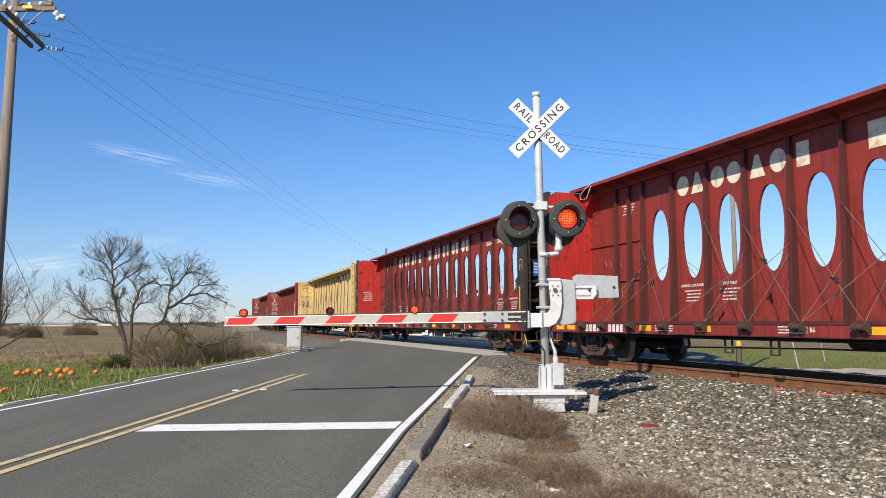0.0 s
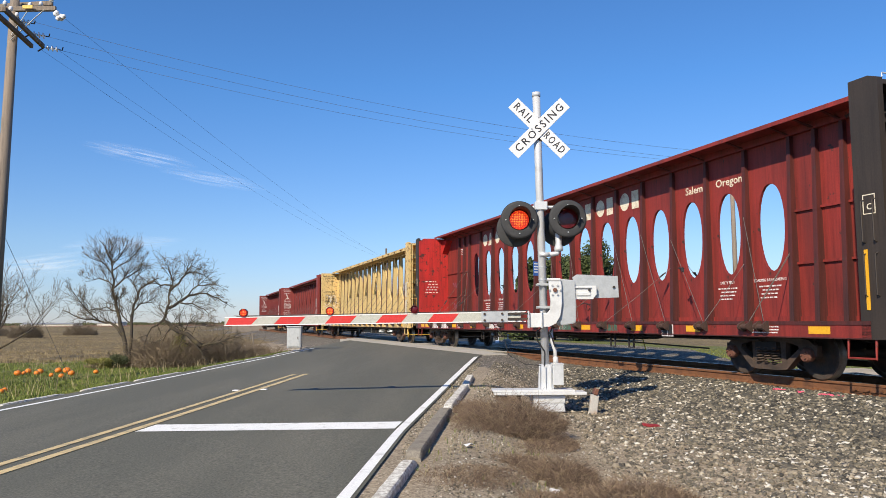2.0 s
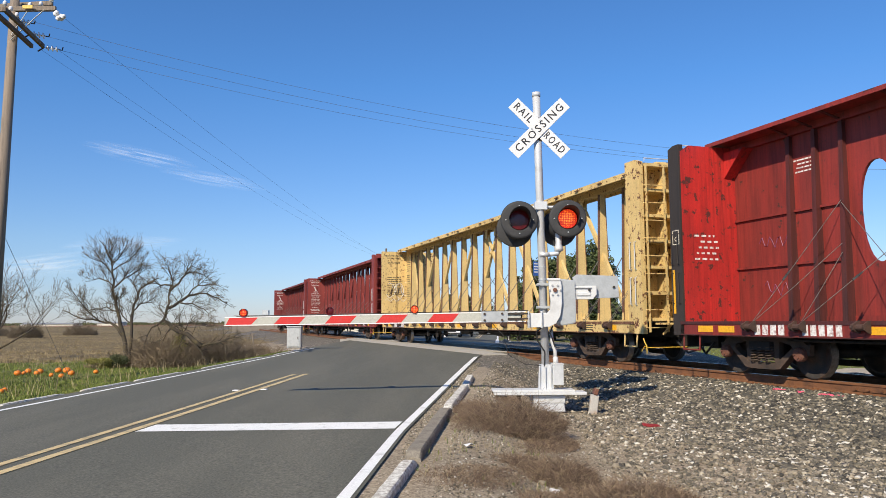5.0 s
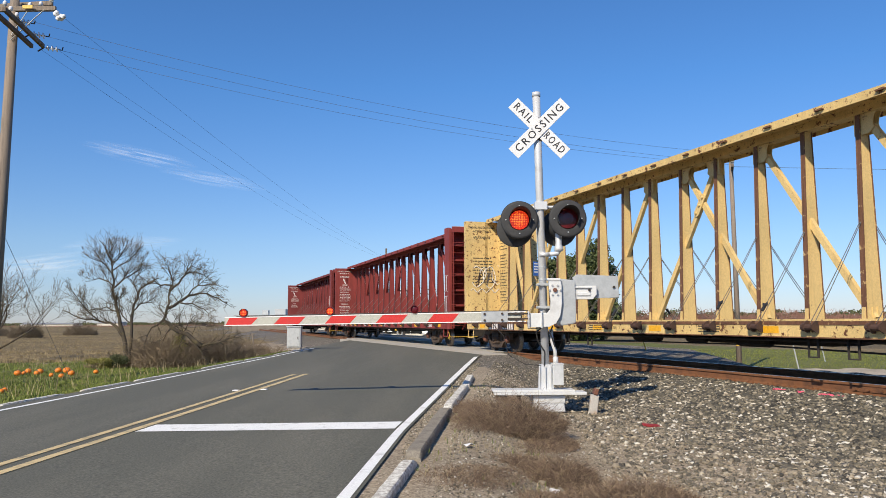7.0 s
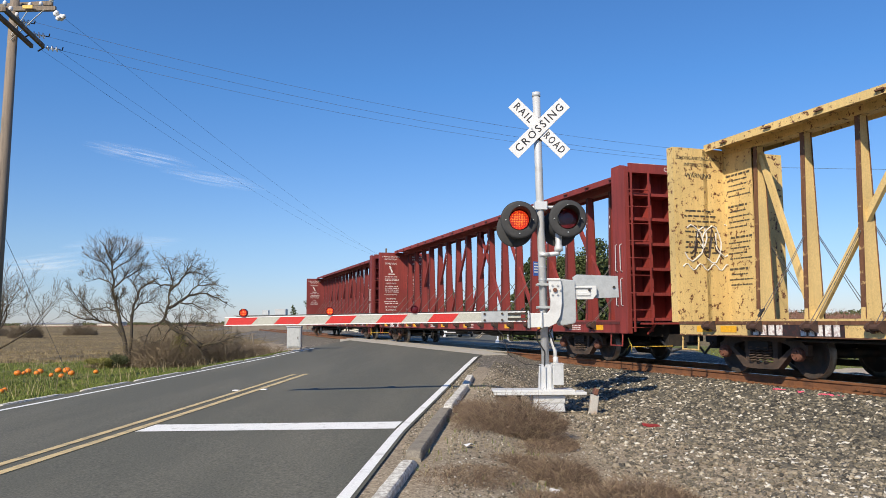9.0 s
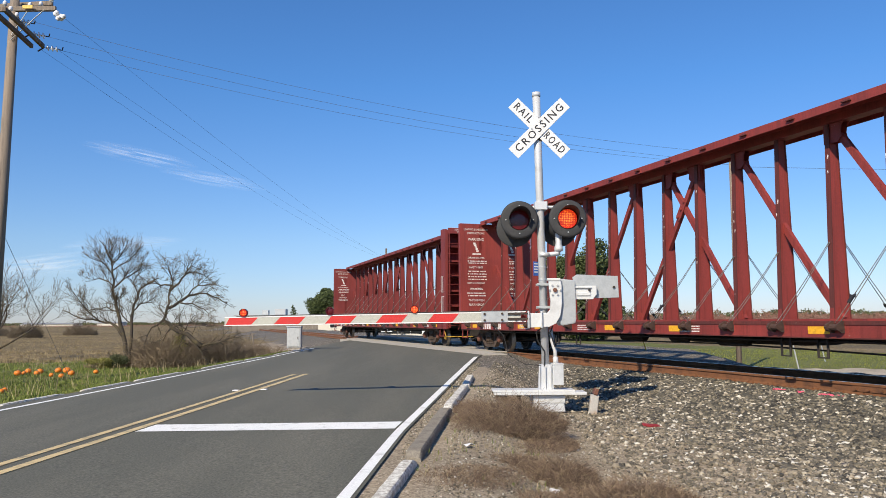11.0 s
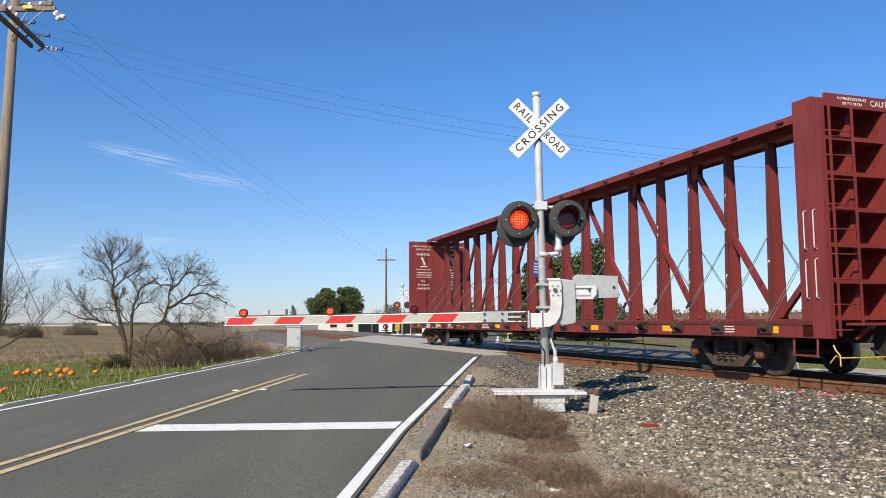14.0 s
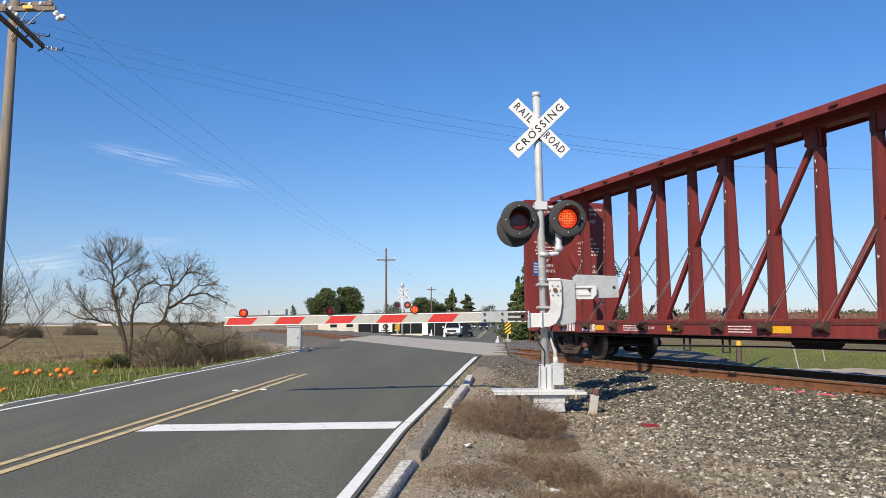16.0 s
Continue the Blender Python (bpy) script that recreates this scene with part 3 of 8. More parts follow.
def add_bulkhead(car, end, thick, inner, outer, edge, ladder=True, round_top=False):
    """end -1: the front wall, +1: the rear one. Plate on the load's side, posts and ribs outside."""
    x_out, x_in = end * HALF, end * (HALF - thick)
    top = TOP - 0.09
    bm = bmesh.new()
    y_top = WIDE - 0.04
    c = 0.14 if round_top else 0.03
    p0, p1 = sorted((x_in, x_in + end * 0.05))
    ol = [(-y_top, DECK), (y_top, DECK), (y_top, top - c), (y_top - c * 1.6, top), (-y_top + c * 1.6, top), (-y_top, top - c)]
    prism(bm, ol, p0, p1, Matrix(((0, 1, 0, 0), (1, 0, 0, 0), (0, 0, 1, 0), (0, 0, 0, 1))))
    plate = part("bulkhead", fix(bm), inner, car)
    for s in (-1, 1):
        bm = bmesh.new()
        a, b = sorted((x_in + end * 0.004, x_out))
        y0, y1 = sorted((s * (WIDE - 0.11), s * WIDE))
        if thick > 0.3:
            k = 0.16
            ol = [(x_in + end * 0.004, DECK - 0.26), (x_out, DECK - 0.26), (x_out, top - 0.05), (x_out - end * k, top + 0.01), (x_in + end * 0.004, top + 0.01)]
            prism(bm, ol, y0, y1)
        else:
            box(bm, a, b, y0, y1, DECK, top)
        part("corner_post", fix(bm), edge, plate)
    r0, r1 = sorted((x_in + end * 0.051, x_out - end * 0.03))
    bm = bmesh.new()
    q0, q1 = sorted((x_in + end * 0.0505, x_in + end * 0.058))
    box(bm, q0, q1, -WIDE + 0.115, WIDE - 0.115, DECK, top - 0.06)
    part("outer_sheet", fix(bm), outer, plate)
    r0, r1 = sorted((x_in + end * 0.0585, x_out - end * 0.03))
    n = 7
    for i in range(n):
        z = DECK + 0.06 + (top - DECK - 0.16) * i / (n - 1)
        bm = bmesh.new()
        box(bm, r0, r1, -WIDE + 0.112, WIDE - 0.112, z - 0.035, z + 0.035)
        part("rib", fix(bm), outer, plate)
    for y in (-0.62, 0.0, 0.62):
        bm = bmesh.new()
        a, b = sorted((x_in + end * 0.059, x_out - end * (0.012 if y == 0 else 0.2)))
        box(bm, a, b, y - 0.05, y + 0.05, DECK, top - 0.02)
        part("stiffener", fix(bm), outer, plate)
    if ladder:
        bm = bmesh.new()
        x = x_out + end * 0.05
        for y in (0.80, 1.27):
            bar(bm, (x, y, 0.75), (x, y, top - 0.15), 0.012, 0.05)
        for i in range(9):
            z = 0.85 + i * 0.40
            tube(bm, [(x, 0.80, z), (x, 1.28, z), (x - end * 0.05, 1.32, z)], 0.011, 6)
        part("ladder", fix(bm), outer, plate)
        bm = bmesh.new()
        xm = (x_in + x_out) / 2
        for z0 in (1.35, 2.15):
            for q in (-0.1, 0.1):
                tube(bm, [(xm + q, WIDE, z0), (xm + q, WIDE + 0.05, z0 + 0.02), (xm + q, WIDE + 0.05, z0 + 0.62), (xm + q, WIDE, z0 + 0.64)], 0.011, 6)
        part("grab_iron", fix(bm), SILVER if outer is not CHARCOAL else CHARCOAL, plate, "vertical grab irons")
        bm = bmesh.new()
        tube(bm, [(x_out - end * 0.1, 1.2, top), (x_out - end * 0.1, 1.2, top + 0.06), (x_out - end * 0.1, 0.5, top + 0.06), (x_out - end * 0.1, 0.5, top)], 0.012, 6)
        part("roof_grab_iron", fix(bm), SILVER, plate)
        bm = bmesh.new()
        a, b = sorted((x_out, x_out + end * 0.34))
        box(bm, a, b, -1.2, 1.1, 0.92, 0.96)
        for y in (-1.0, 0.0, 0.9):
            bar(bm, (x_out, y, 0.70), (x_out + end * 0.3, y, 0.92), 0.04, 0.04)
        part("end_platform", fix(bm), outer, car)
    return plate


def add_chord(car, col, lip=0.08, half=0.60):
    bm = bmesh.new()
    x0, x1 = -HALF + 0.5, HALF - 0.16
    ol = [(-half, TOP), (half, TOP), (half, TOP - lip), (half - 0.02, TOP - lip), (half - 0.03, TOP - 0.03), (0.13, TOP - 0.06), (0.13, TOP - 0.205), (-0.13, TOP - 0.205), (-0.13, TOP - 0.06), (-half + 0.03, TOP - 0.03), (-half + 0.02, TOP - lip), (-half, TOP - lip)]
    prism(bm, ol, x0, x1, Matrix(((0, 1, 0, 0), (1, 0, 0, 0), (0, 0, 1, 0), (0, 0, 0, 1))))
    ch = part("top_chord", fix(bm), col, car)
    return ch


def bars_text(bm, x0, x1, z, h, mat=0, seed=1, y=0.0, gap=0.35):
    """A line of writing that cannot be read: short bars from x0 to x1 (x falls to the reader's right)."""
    rnd = random.Random(seed)
    x, sgn = x0, (-1 if x1 < x0 else 1)
    while (x1 - x) * sgn > h:
        w = min(abs(x1 - x), h * rnd.uniform(1.2, 4.0))
        a, b = sorted((x, x + sgn * w))
        box(bm, a, b, y, y + 0.003, z - h / 2, z + h / 2, mat)
        x += sgn * (w + h * gap)


def letter_block(bm, x, z, w, h, y, kind):
    """One big letter as a plain shape: a disc, a wedge or an upright block."""
    if kind == "disc":
        ol = [(x + w / 2 * math.cos(k * math.tau / 20), z + h / 2 * math.sin(k * math.tau / 20)) for k in range(20)]
    elif kind == "wedge":
        ol = [(x - w / 2, z - h / 2), (x + w / 2, z - h / 2), (x + w * 0.12, z + h / 2), (x - w * 0.12, z + h / 2)]
    else:
        ol = [(x - w * 0.36, z - h / 2), (x + w * 0.36, z - h / 2), (x + w * 0.36, z + h / 2), (x - w * 0.36, z + h / 2)]
    prism(bm, ol, y, y + 0.004)


def sill_marks(car, seed, col, marks, spots=(10.9, 10.3, 6.9, 4.9, 0.9, -3.1, -5.4, -7.4, -10.6)):
    """Reflectors, number bars and small data on the side sill."""
    rnd = random.Random(seed)
    y = WIDE + 0.001
    z = DECK - SILL / 2
    for x in spots:
        bm = bmesh.new()
        box(bm, x - 0.22, x + 0.22, y, y + 0.003, z - 0.06, z + 0.06)
        part("reflector", fix(bm), REFLECT, car, "yellow reflector sheet")
    bm = bmesh.new()
    x = 9.55
    for k in range(4):
        box(bm, x - 0.14, x, y, y + 0.003, z - 0.095, z + 0.095)
        x -= 0.19
    x -= 0.35
    for k in range(3 + seed % 3):
        box(bm, x - 0.12, x, y, y + 0.003, z - 0.095, z + 0.095)
        x -= 0.17
    tagged(part("number_bars", fix(bm), LETTER_WHITE, car, "white bars in place of the car's number"), kind="stuff")
    if col is LETTER_BLACK:
        bm = bmesh.new()
        box(bm, 7.55, 9.62, y - 0.0008, y + 0.0012, z - 0.11, z + 0.11)
        part("number_patch", fix(bm), SPRAY_BLACK, car, "black patch behind the number")
    for text, tx, size in marks:
        words("sill_lettering", text, size, Matrix.Translation((tx, y, z)) @ FLAT_SIDE, col, car, "", 1.0, 0.0015)
    bm = bmesh.new()
    for i, tx in enumerate((6.2, 2.6, -1.7, -9.4)):
        for k in range(3):
            bars_text(bm, tx + 0.32, tx - 0.32, z + 0.05 - 0.05 * k, 0.022, 0, seed * 7 + i * 3 + k, y)
    tagged(part("data_lines", fix(bm), col, car, "small worn lettering bars"), kind="stuff")


def add_winches(car, xs, mat):
    me = shared("winch", make_winch, WINCH)
    for x in xs:
        for s in (-1, 1):
            piece("winch", me, car, pose(x, s * WIDE, DECK + 0.02, 0, 0, 0 if s > 0 else 180) @ Matrix.Scale(1.12, 4))


def make_hook(bm):
    bar(bm, (0, 0, -0.06), (0, 0, 0.06), 0.05, 0.035)
    prism(bm, [(-0.05, 0.06), (0.05, 0.06), (0.075, 0.12), (0.02, 0.10), (-0.03, 0.13)], -0.012, 0.012)


def wall_cables(car, xs, posts, seed):
    """Taut tie-down cables of the walled cars: a long one and a steep one from each winch."""
    rnd = random.Random(seed)
    hook = shared("cable_hook", make_hook, BLACK)
    for x in xs:
        for s in (-1, 1):
            for reach, z1, chance in ((2.35, 3.0, 0.60), (-0.15, 2.2, 0.40), (-1.6, 2.3, 0.25)):
                if rnd.random() > chance:
                    continue
                p = min(posts, key=lambda q: abs(q - x - s * reach))
                zt = z1 + rnd.uniform(-0.2, 0.2)
                a, b = Vector((x, s * (WIDE + 0.02), DECK - 0.02)), Vector((p, s * (0.235 - 0.031 * (zt - DECK)), zt))
                bm = bmesh.new()
                tube(bm, [a, a.lerp(b, 0.5) - Vector((0, 0, rnd.uniform(0.0, 0.03))), b], 0.006, 4)
                part("tie_down_cable", fix(bm), CABLE, car)
                if rnd.random() < 0.45:
                    c = a.lerp(b, rnd.uniform(0.30, 0.92))
                    piece("cable_hook", hook, car, Matrix.Translation(c) @ (b - a).to_track_quat("Z", "Y").to_matrix().to_4x4(), "black cable hook")


def cross_cables(car, xs, posts, seed, high):
    """Twin tie-down strands from each winch up to its post, on both sides."""
    rnd = random.Random(seed)
    hook = shared("cable_hook", make_hook, BLACK)
    for x, p in zip(xs, posts):
        for s in (-1, 1):
            if rnd.random() < 0.10:
                continue
            zt = high + rnd.uniform(-0.10, 0.08)
            half = 0.195 - 0.10 * (zt - DECK) / (TOP - 0.2 - DECK) + 0.012
            sag = rnd.uniform(0.0, 0.05)
            for k in (-0.045, 0.045):
                a = Vector((x + (0.0 if s > 0 else 0.14) + k, s * (WIDE + 0.03), DECK - 0.02))
                b = Vector((p + k * 0.3, s * half, zt))
                bm = bmesh.new()
                tube(bm, [a.lerp(b, q / 4) - Vector((0, 0, sag * 4 * (q / 4) * (1 - q / 4))) for q in range(5)], 0.0065, 4)
                part("tie_down_cable", fix(bm), CABLE, car)
            if rnd.random() < 0.55:
                c = a.lerp(b, rnd.uniform(0.10, 0.28))
                piece("cable_hook", hook, car, Matrix.Translation(c) @ (b - a).to_track_quat("Z", "Y").to_matrix().to_4x4(), "black cable hook")


def oval(n=28, half_w=0.36, z0=1.97, z1=3.72):
    """The tall egg-shaped opening, as (x, z): a little wider above its middle."""
    zc, hz = (z0 + z1) / 2, (z1 - z0) / 2
    out = []
    for k in range(n):
        a = k * math.tau / n + math.tau / (2 * n)
        ca, sa = math.cos(a), math.sin(a)
        w = half_w * (1.0 + 0.06 * sa)
        out.append((w * math.copysign(abs(ca) ** 0.92, ca), zc + hz * math.copysign(abs(sa) ** 0.96, sa)))
    return out


def make_window_panel(bm):
    """A bay of the middle wall with the opening cut through it."""
    n = 28
    inner = oval(n)
    w, z0, z1 = BAY / 2, DECK - 0.005, TOP - 0.19
    zc = (1.97 + 3.72) / 2
    outer = []
    for x, z in inner:
        dx, dz = x, z - zc
        k = min(w / abs(dx) if abs(dx) > 1e-6 else 1e9, ((z1 - zc) if dz > 0 else (zc - z0)) / abs(dz) if abs(dz) > 1e-6 else 1e9)
        outer.append((dx * k, zc + dz * k))
    rows = []
    for y in (0.03, -0.03):
        rows.append(([bm.verts.new((x, y, z)) for x, z in outer], [bm.verts.new((x, y, z)) for x, z in inner]))
    for o, i in rows:
        for k in range(n):
            bm.faces.new((o[k], o[(k + 1) % n], i[(k + 1) % n], i[k]))
    (o0, i0), (o1, i1) = rows
    for k in range(n):
        bm.faces.new((i0[k], i0[(k + 1) % n], i1[(k + 1) % n], i1[k]))
    for cx, cz in ((w, z0), (w, z1), (-w, z0), (-w, z1)):
        # corner fillers, so that the panel ends square
        near = sorted(range(n), key=lambda q: (outer[q][0] - cx) ** 2 + (outer[q][1] - cz) ** 2)[:2]
        for o, y in ((o0, 0.03), (o1, -0.03)):
            c = bm.verts.new((cx, y, cz))
            bm.faces.new((o[near[0]], o[near[1]], c))




def make_red_post(bm):
    # foot flares towards the deck's edge
    z1 = TOP - 0.21
    for s in (-1, 1):
        y0 = s * 0.031
        put(bm, [(-0.055, y0, DECK), (0.055, y0, DECK), (0.055, s * 0.22, DECK), (-0.055, s * 0.22, DECK), (-0.045, y0, z1), (0.045, y0, z1), (0.045, s * 0.11, z1), (-0.045, s * 0.11, z1)], BOX_FACES)
        put(bm, [(-0.03, s * 0.031, TOP - 0.21), (0.03, s * 0.031, TOP - 0.21), (0.03, s * 0.56, TOP - 0.07), (-0.03, s * 0.56, TOP - 0.07), (-0.03, s * 0.031, TOP - 0.19), (0.03, s * 0.031, TOP - 0.19), (0.03, s * 0.56, TOP - 0.05), (-0.03, s * 0.56, TOP - 0.05)], BOX_FACES)


def red_car(m, seed):
    car = thing("window_freight_car", m, "dark red centre-beam freight car with oval window openings", "freight car", "train of freight cars")
    add_frame(car, OXIDE)
    add_bulkhead(car, -1, 0.52, BRIGHT_RED, CHARCOAL, CHARCOAL)
    add_bulkhead(car, 1, 0.36, BRIGHT_RED, CHARCOAL, CHARCOAL, round_top=True)
    add_chord(car, OXIDE)
    x0 = 0.15 if seed == 1 else -0.02
    posts = [x0 + k * BAY for k in range(-7, 8)]
    win = shared("window_panel", make_window_panel, OXIDE)
    for a in posts[:-1]:
        piece("window_panel", win, car, pose(a + BAY / 2, 0, 0), "oval-cut wall panel")
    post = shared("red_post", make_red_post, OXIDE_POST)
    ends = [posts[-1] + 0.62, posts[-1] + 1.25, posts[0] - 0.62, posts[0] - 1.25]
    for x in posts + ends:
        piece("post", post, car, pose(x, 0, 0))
    for a, b in ((posts[-1], HALF - 0.37), (-HALF + 0.53, posts[0])):
        bm = bmesh.new()
        box(bm, a, b, -0.03, 0.03, DECK - 0.005, TOP - 0.19)
        for z in (2.05, 3.05):
            for s in (-1, 1):
                y0, y1 = sorted((s * 0.031, s * 0.075))
                box(bm, a, b, y0, y1, z, z + 0.045)
        part("end_panel", fix(bm), OXIDE, car)
    bm = bmesh.new()
    for s in (-1, 1):
        y0, y1 = sorted((s * 0.031, s * 0.05))
        box(bm, posts[0] - 1.6, posts[-1] + 1.6, y0, y1, DECK, DECK + 0.10)
    part("kick_plate", fix(bm), OXIDE, car)
    # gusset beside the rear bulkhead
    bm = bmesh.new()
    prism(bm, [(HALF - 0.365, TOP - 0.2), (HALF - 0.365, TOP - 0.75), (HALF - 0.95, TOP - 0.2)], -0.30, 0.30)
    part("gusset", fix(bm), BRIGHT_RED, car)
    ws = [x - 0.25 for x in posts] + [9.6, -9.4]
    add_winches(car, ws, OXIDE)
    wall_cables(car, ws, posts, seed)
    # big lettering, as plain shapes
    wall_y = 0.032
    for row, shapes in (((7.12, 6.59, 5.90, 5.37, 4.67, 4.09, 3.45), "dwddwdb"), ((1.77, 0.87, 0.36, -0.32, -0.88, -1.58, -2.08, -2.83, -3.33), "bwbbbdbdb")):
        bm = bmesh.new()
        for x, kind in zip(row, shapes):
            letter_block(bm, x0 + x, 4.14, 0.60 if x == 1.77 else 0.44, 0.47, wall_y, {"d": "disc", "w": "wedge", "b": "block"}[kind])
        tagged(part("company_lettering", fix(bm), CREAM, car, "cream block lettering"), kind="stuff")
    words("place_lettering", "Salem", 0.24, Matrix.Translation((x0 - 5.74, wall_y, 3.97)) @ FLAT_SIDE, CREAM, car, "cream lettering", 1.12)
    words("place_lettering", "Oregon", 0.24, Matrix.Translation((x0 - 6.92, wall_y, 3.97)) @ FLAT_SIDE, CREAM, car, "cream lettering", 1.12)
    for x, head in ((x0 + 6.88, "LOADING & UNLOADING"), (x0 + 5.63, "SAFETY FIRST"), (x0 - 8.0 + BAY, "SAFETY FIRST"), (x0 - 8.0, "LOADING & UNLOADING"), (9.6, "LOADING & UNLOADING")):
        z = 1.80 if x < 9 else 4.15
        if x < 9:
            words("instruction_heading", head, 0.085, Matrix.Translation((x, wall_y, z)) @ FLAT_SIDE, LETTER_WHITE, car, "", 0.9, 0.0015)
        bm = bmesh.new()
        for k in range(4):
            bars_text(bm, x + 0.30 - 0.03 * (k * 3 % 4), x - 0.30 + 0.04 * (k * 5 % 4), z - 0.12 - 0.075 * k, 0.028, 0, seed + k * 5 + int(x * 9), wall_y, 0.7)
        tagged(part("instruction_lines", fix(bm), LETTER_WHITE, car, "worn white writing bars"), kind="stuff")
    # lines and bars on the rear bulkhead
    bm = bmesh.new()
    y = 0
    rnd = random.Random(seed)
    for k in range(5 if seed == 2 else 0):
        z = 2.75 - 0.12 * k
        a = 1.10 - 0.05 * (k * 3 % 4)
        while a > 0.55:
            w = rnd.uniform(0.04, 0.12)
            box(bm, HALF - 0.364, HALF - 0.361, max(0.5, a - w), a, z - 0.02, z + 0.02)
            a -= w + 0.06
    tagged(part("instruction_lines", fix(bm), LETTER_WHITE, car, "worn white writing bars"), kind="stuff")
    if seed == 2:
        bm = bmesh.new()
        def loop(cx, cz, rx, rz_, a0, a1):
            return [(cx - rx * math.cos(radians(a0 + (a1 - a0) * k / 9)), wall_y, cz + rz_ * math.sin(radians(a0 + (a1 - a0) * k / 9))) for k in range(10)]
        for line in (loop(-0.36, 1.80, 0.13, 0.24, 60, 330), [(-0.45, wall_y, 2.05), (-0.47, wall_y, 1.62), (-0.56, wall_y, 1.85), (-0.60, wall_y, 1.60)],
                     loop(-0.68, 1.78, 0.08, 0.14, 0, 400), [(-0.78, wall_y, 1.64), (-0.80, wall_y, 2.02), (-0.90, wall_y, 1.70), (-0.98, wall_y, 1.98)],
                     [(-0.30, wall_y, 1.48), (-0.55, wall_y, 1.52), (-0.95, wall_y, 1.47)], loop(-0.78, 1.40, 0.10, 0.09, 20, 340),
                     [(-0.17, wall_y, 2.12), (-0.20, wall_y, 2.02)], [(-0.23, wall_y, 2.12), (-0.26, wall_y, 2.02)]):
            tube(bm, line, 0.013, 4)
        part("graffiti", fix(bm), SPRAY_BLACK, car, "black spray-paint scrawl")
        for xa, xb, mt, lb in ((-1.66, -2.34, SPRAY_GREEN, "faded green spray paint on the sill"), (-3.98, -4.60, SPRAY_GREEN, "faded green spray paint on the sill"), (3.62, 2.95, SPRAY_WHITE, "white spray-paint tag on the sill")):
            bm = bmesh.new()
            n = 7
            for k in range(n):
                xc = xa + (xb - xa) * (k + 0.5) / n
                w = abs(xb - xa) / n * 0.42
                lean = 0.03 * math.sin(k * 2.3)
                prism(bm, [(xc - w, 0.77 + 0.02 * (k % 2)), (xc + w, 0.76), (xc + w + lean, 0.90 + 0.02 * (k % 3)), (xc - w + lean, 0.91)], WIDE + 0.001, WIDE + 0.004)
            part("graffiti", fix(bm), mt, car, lb)
    if seed == 1:
        bm = bmesh.new()
        tube(bm, [(HALF - 0.45, 0.35, TOP - 0.12), (HALF - 0.8, 0.62, TOP - 0.22), (HALF - 1.2, 0.66, TOP - 0.10), (HALF - 1.5, 0.62, TOP + 0.02)], 0.014, 6)
        tube(bm, [(HALF - 0.5, 0.45, TOP - 0.14), (HALF - 0.9, 0.66, TOP - 0.36), (HALF - 1.3, 0.70, TOP - 0.40), (HALF - 1.48, 0.64, TOP - 0.05)], 0.008, 6)
        part("loose_strap", fix(bm), SPRAY_WHITE, car, "loose white strap hanging from the roof beam")
    for e, thick in ((-1, 0.52), (1, 0.36)):
        x = e * (HALF - thick / 2)
        bm = bmesh.new()
        y = WIDE + 0.001
        for a, b, c, d in ((-0.11, 0.11, 0.135, 0.15), (-0.11, 0.11, -0.15, -0.135), (-0.11, -0.095, -0.135, 0.135), (0.095, 0.11, -0.135, 0.135)):
            box(bm, x + a, x + b, y, y + 0.003, 2.72 + c, 2.72 + d)
        part("plate_mark_frame", fix(bm), CREAM, car, "cream stencil frame")
        words("plate_mark", "C", 0.13, Matrix.Translation((x, y, 2.68)) @ FLAT_SIDE, CREAM, car, "", 1.0, 0.0015)
    bm = bmesh.new()
    pts = [(10.9 - 0.07 * k, wall_y + 0.002, 2.55 + 0.16 * math.sin(k * 1.9) + 0.05 * math.sin(k * 4.3)) for k in range(14)]
    tube(bm, pts, 0.010, 4)
    tube(bm, [(x - 0.1, y, z - 0.9 + 0.06 * math.sin(7 * x)) for x, y, z in pts], 0.009, 4)
    part("graffiti", fix(bm), SPRAY_PURPLE, car, "faint purple spray-paint scrawl")
    sill_marks(car, seed, LETTER_WHITE, [("NEW 12 86", 2.4, 0.12)])
    bm = bmesh.new()
    box(bm, -6.75, -6.35, WIDE + 0.001, WIDE + 0.008, 0.68, 0.97)
    part("stencil_box", fix(bm), LETTER_WHITE, car, "white framed data panel")
    bm = bmesh.new()
    box(bm, -6.72, -6.57, WIDE + 0.008, WIDE + 0.011, 0.70, 0.95)
    box(bm, -6.54, -6.38, WIDE + 0.008, WIDE + 0.011, 0.70, 0.95)
    part("stencil_field", fix(bm), BLACK, car)
    for e, thick in ((-1, 0.52), (1, 0.36)):
        bm = bmesh.new()
        x = e * (HALF - thick / 2) + 0.1
        box(bm, x - 0.03, x + 0.03, WIDE + 0.001, WIDE + 0.012, 1.15, 2.05)
        part("edge_reflector", fix(bm), REFLECT, car, "upright yellow reflector strip")
    return car


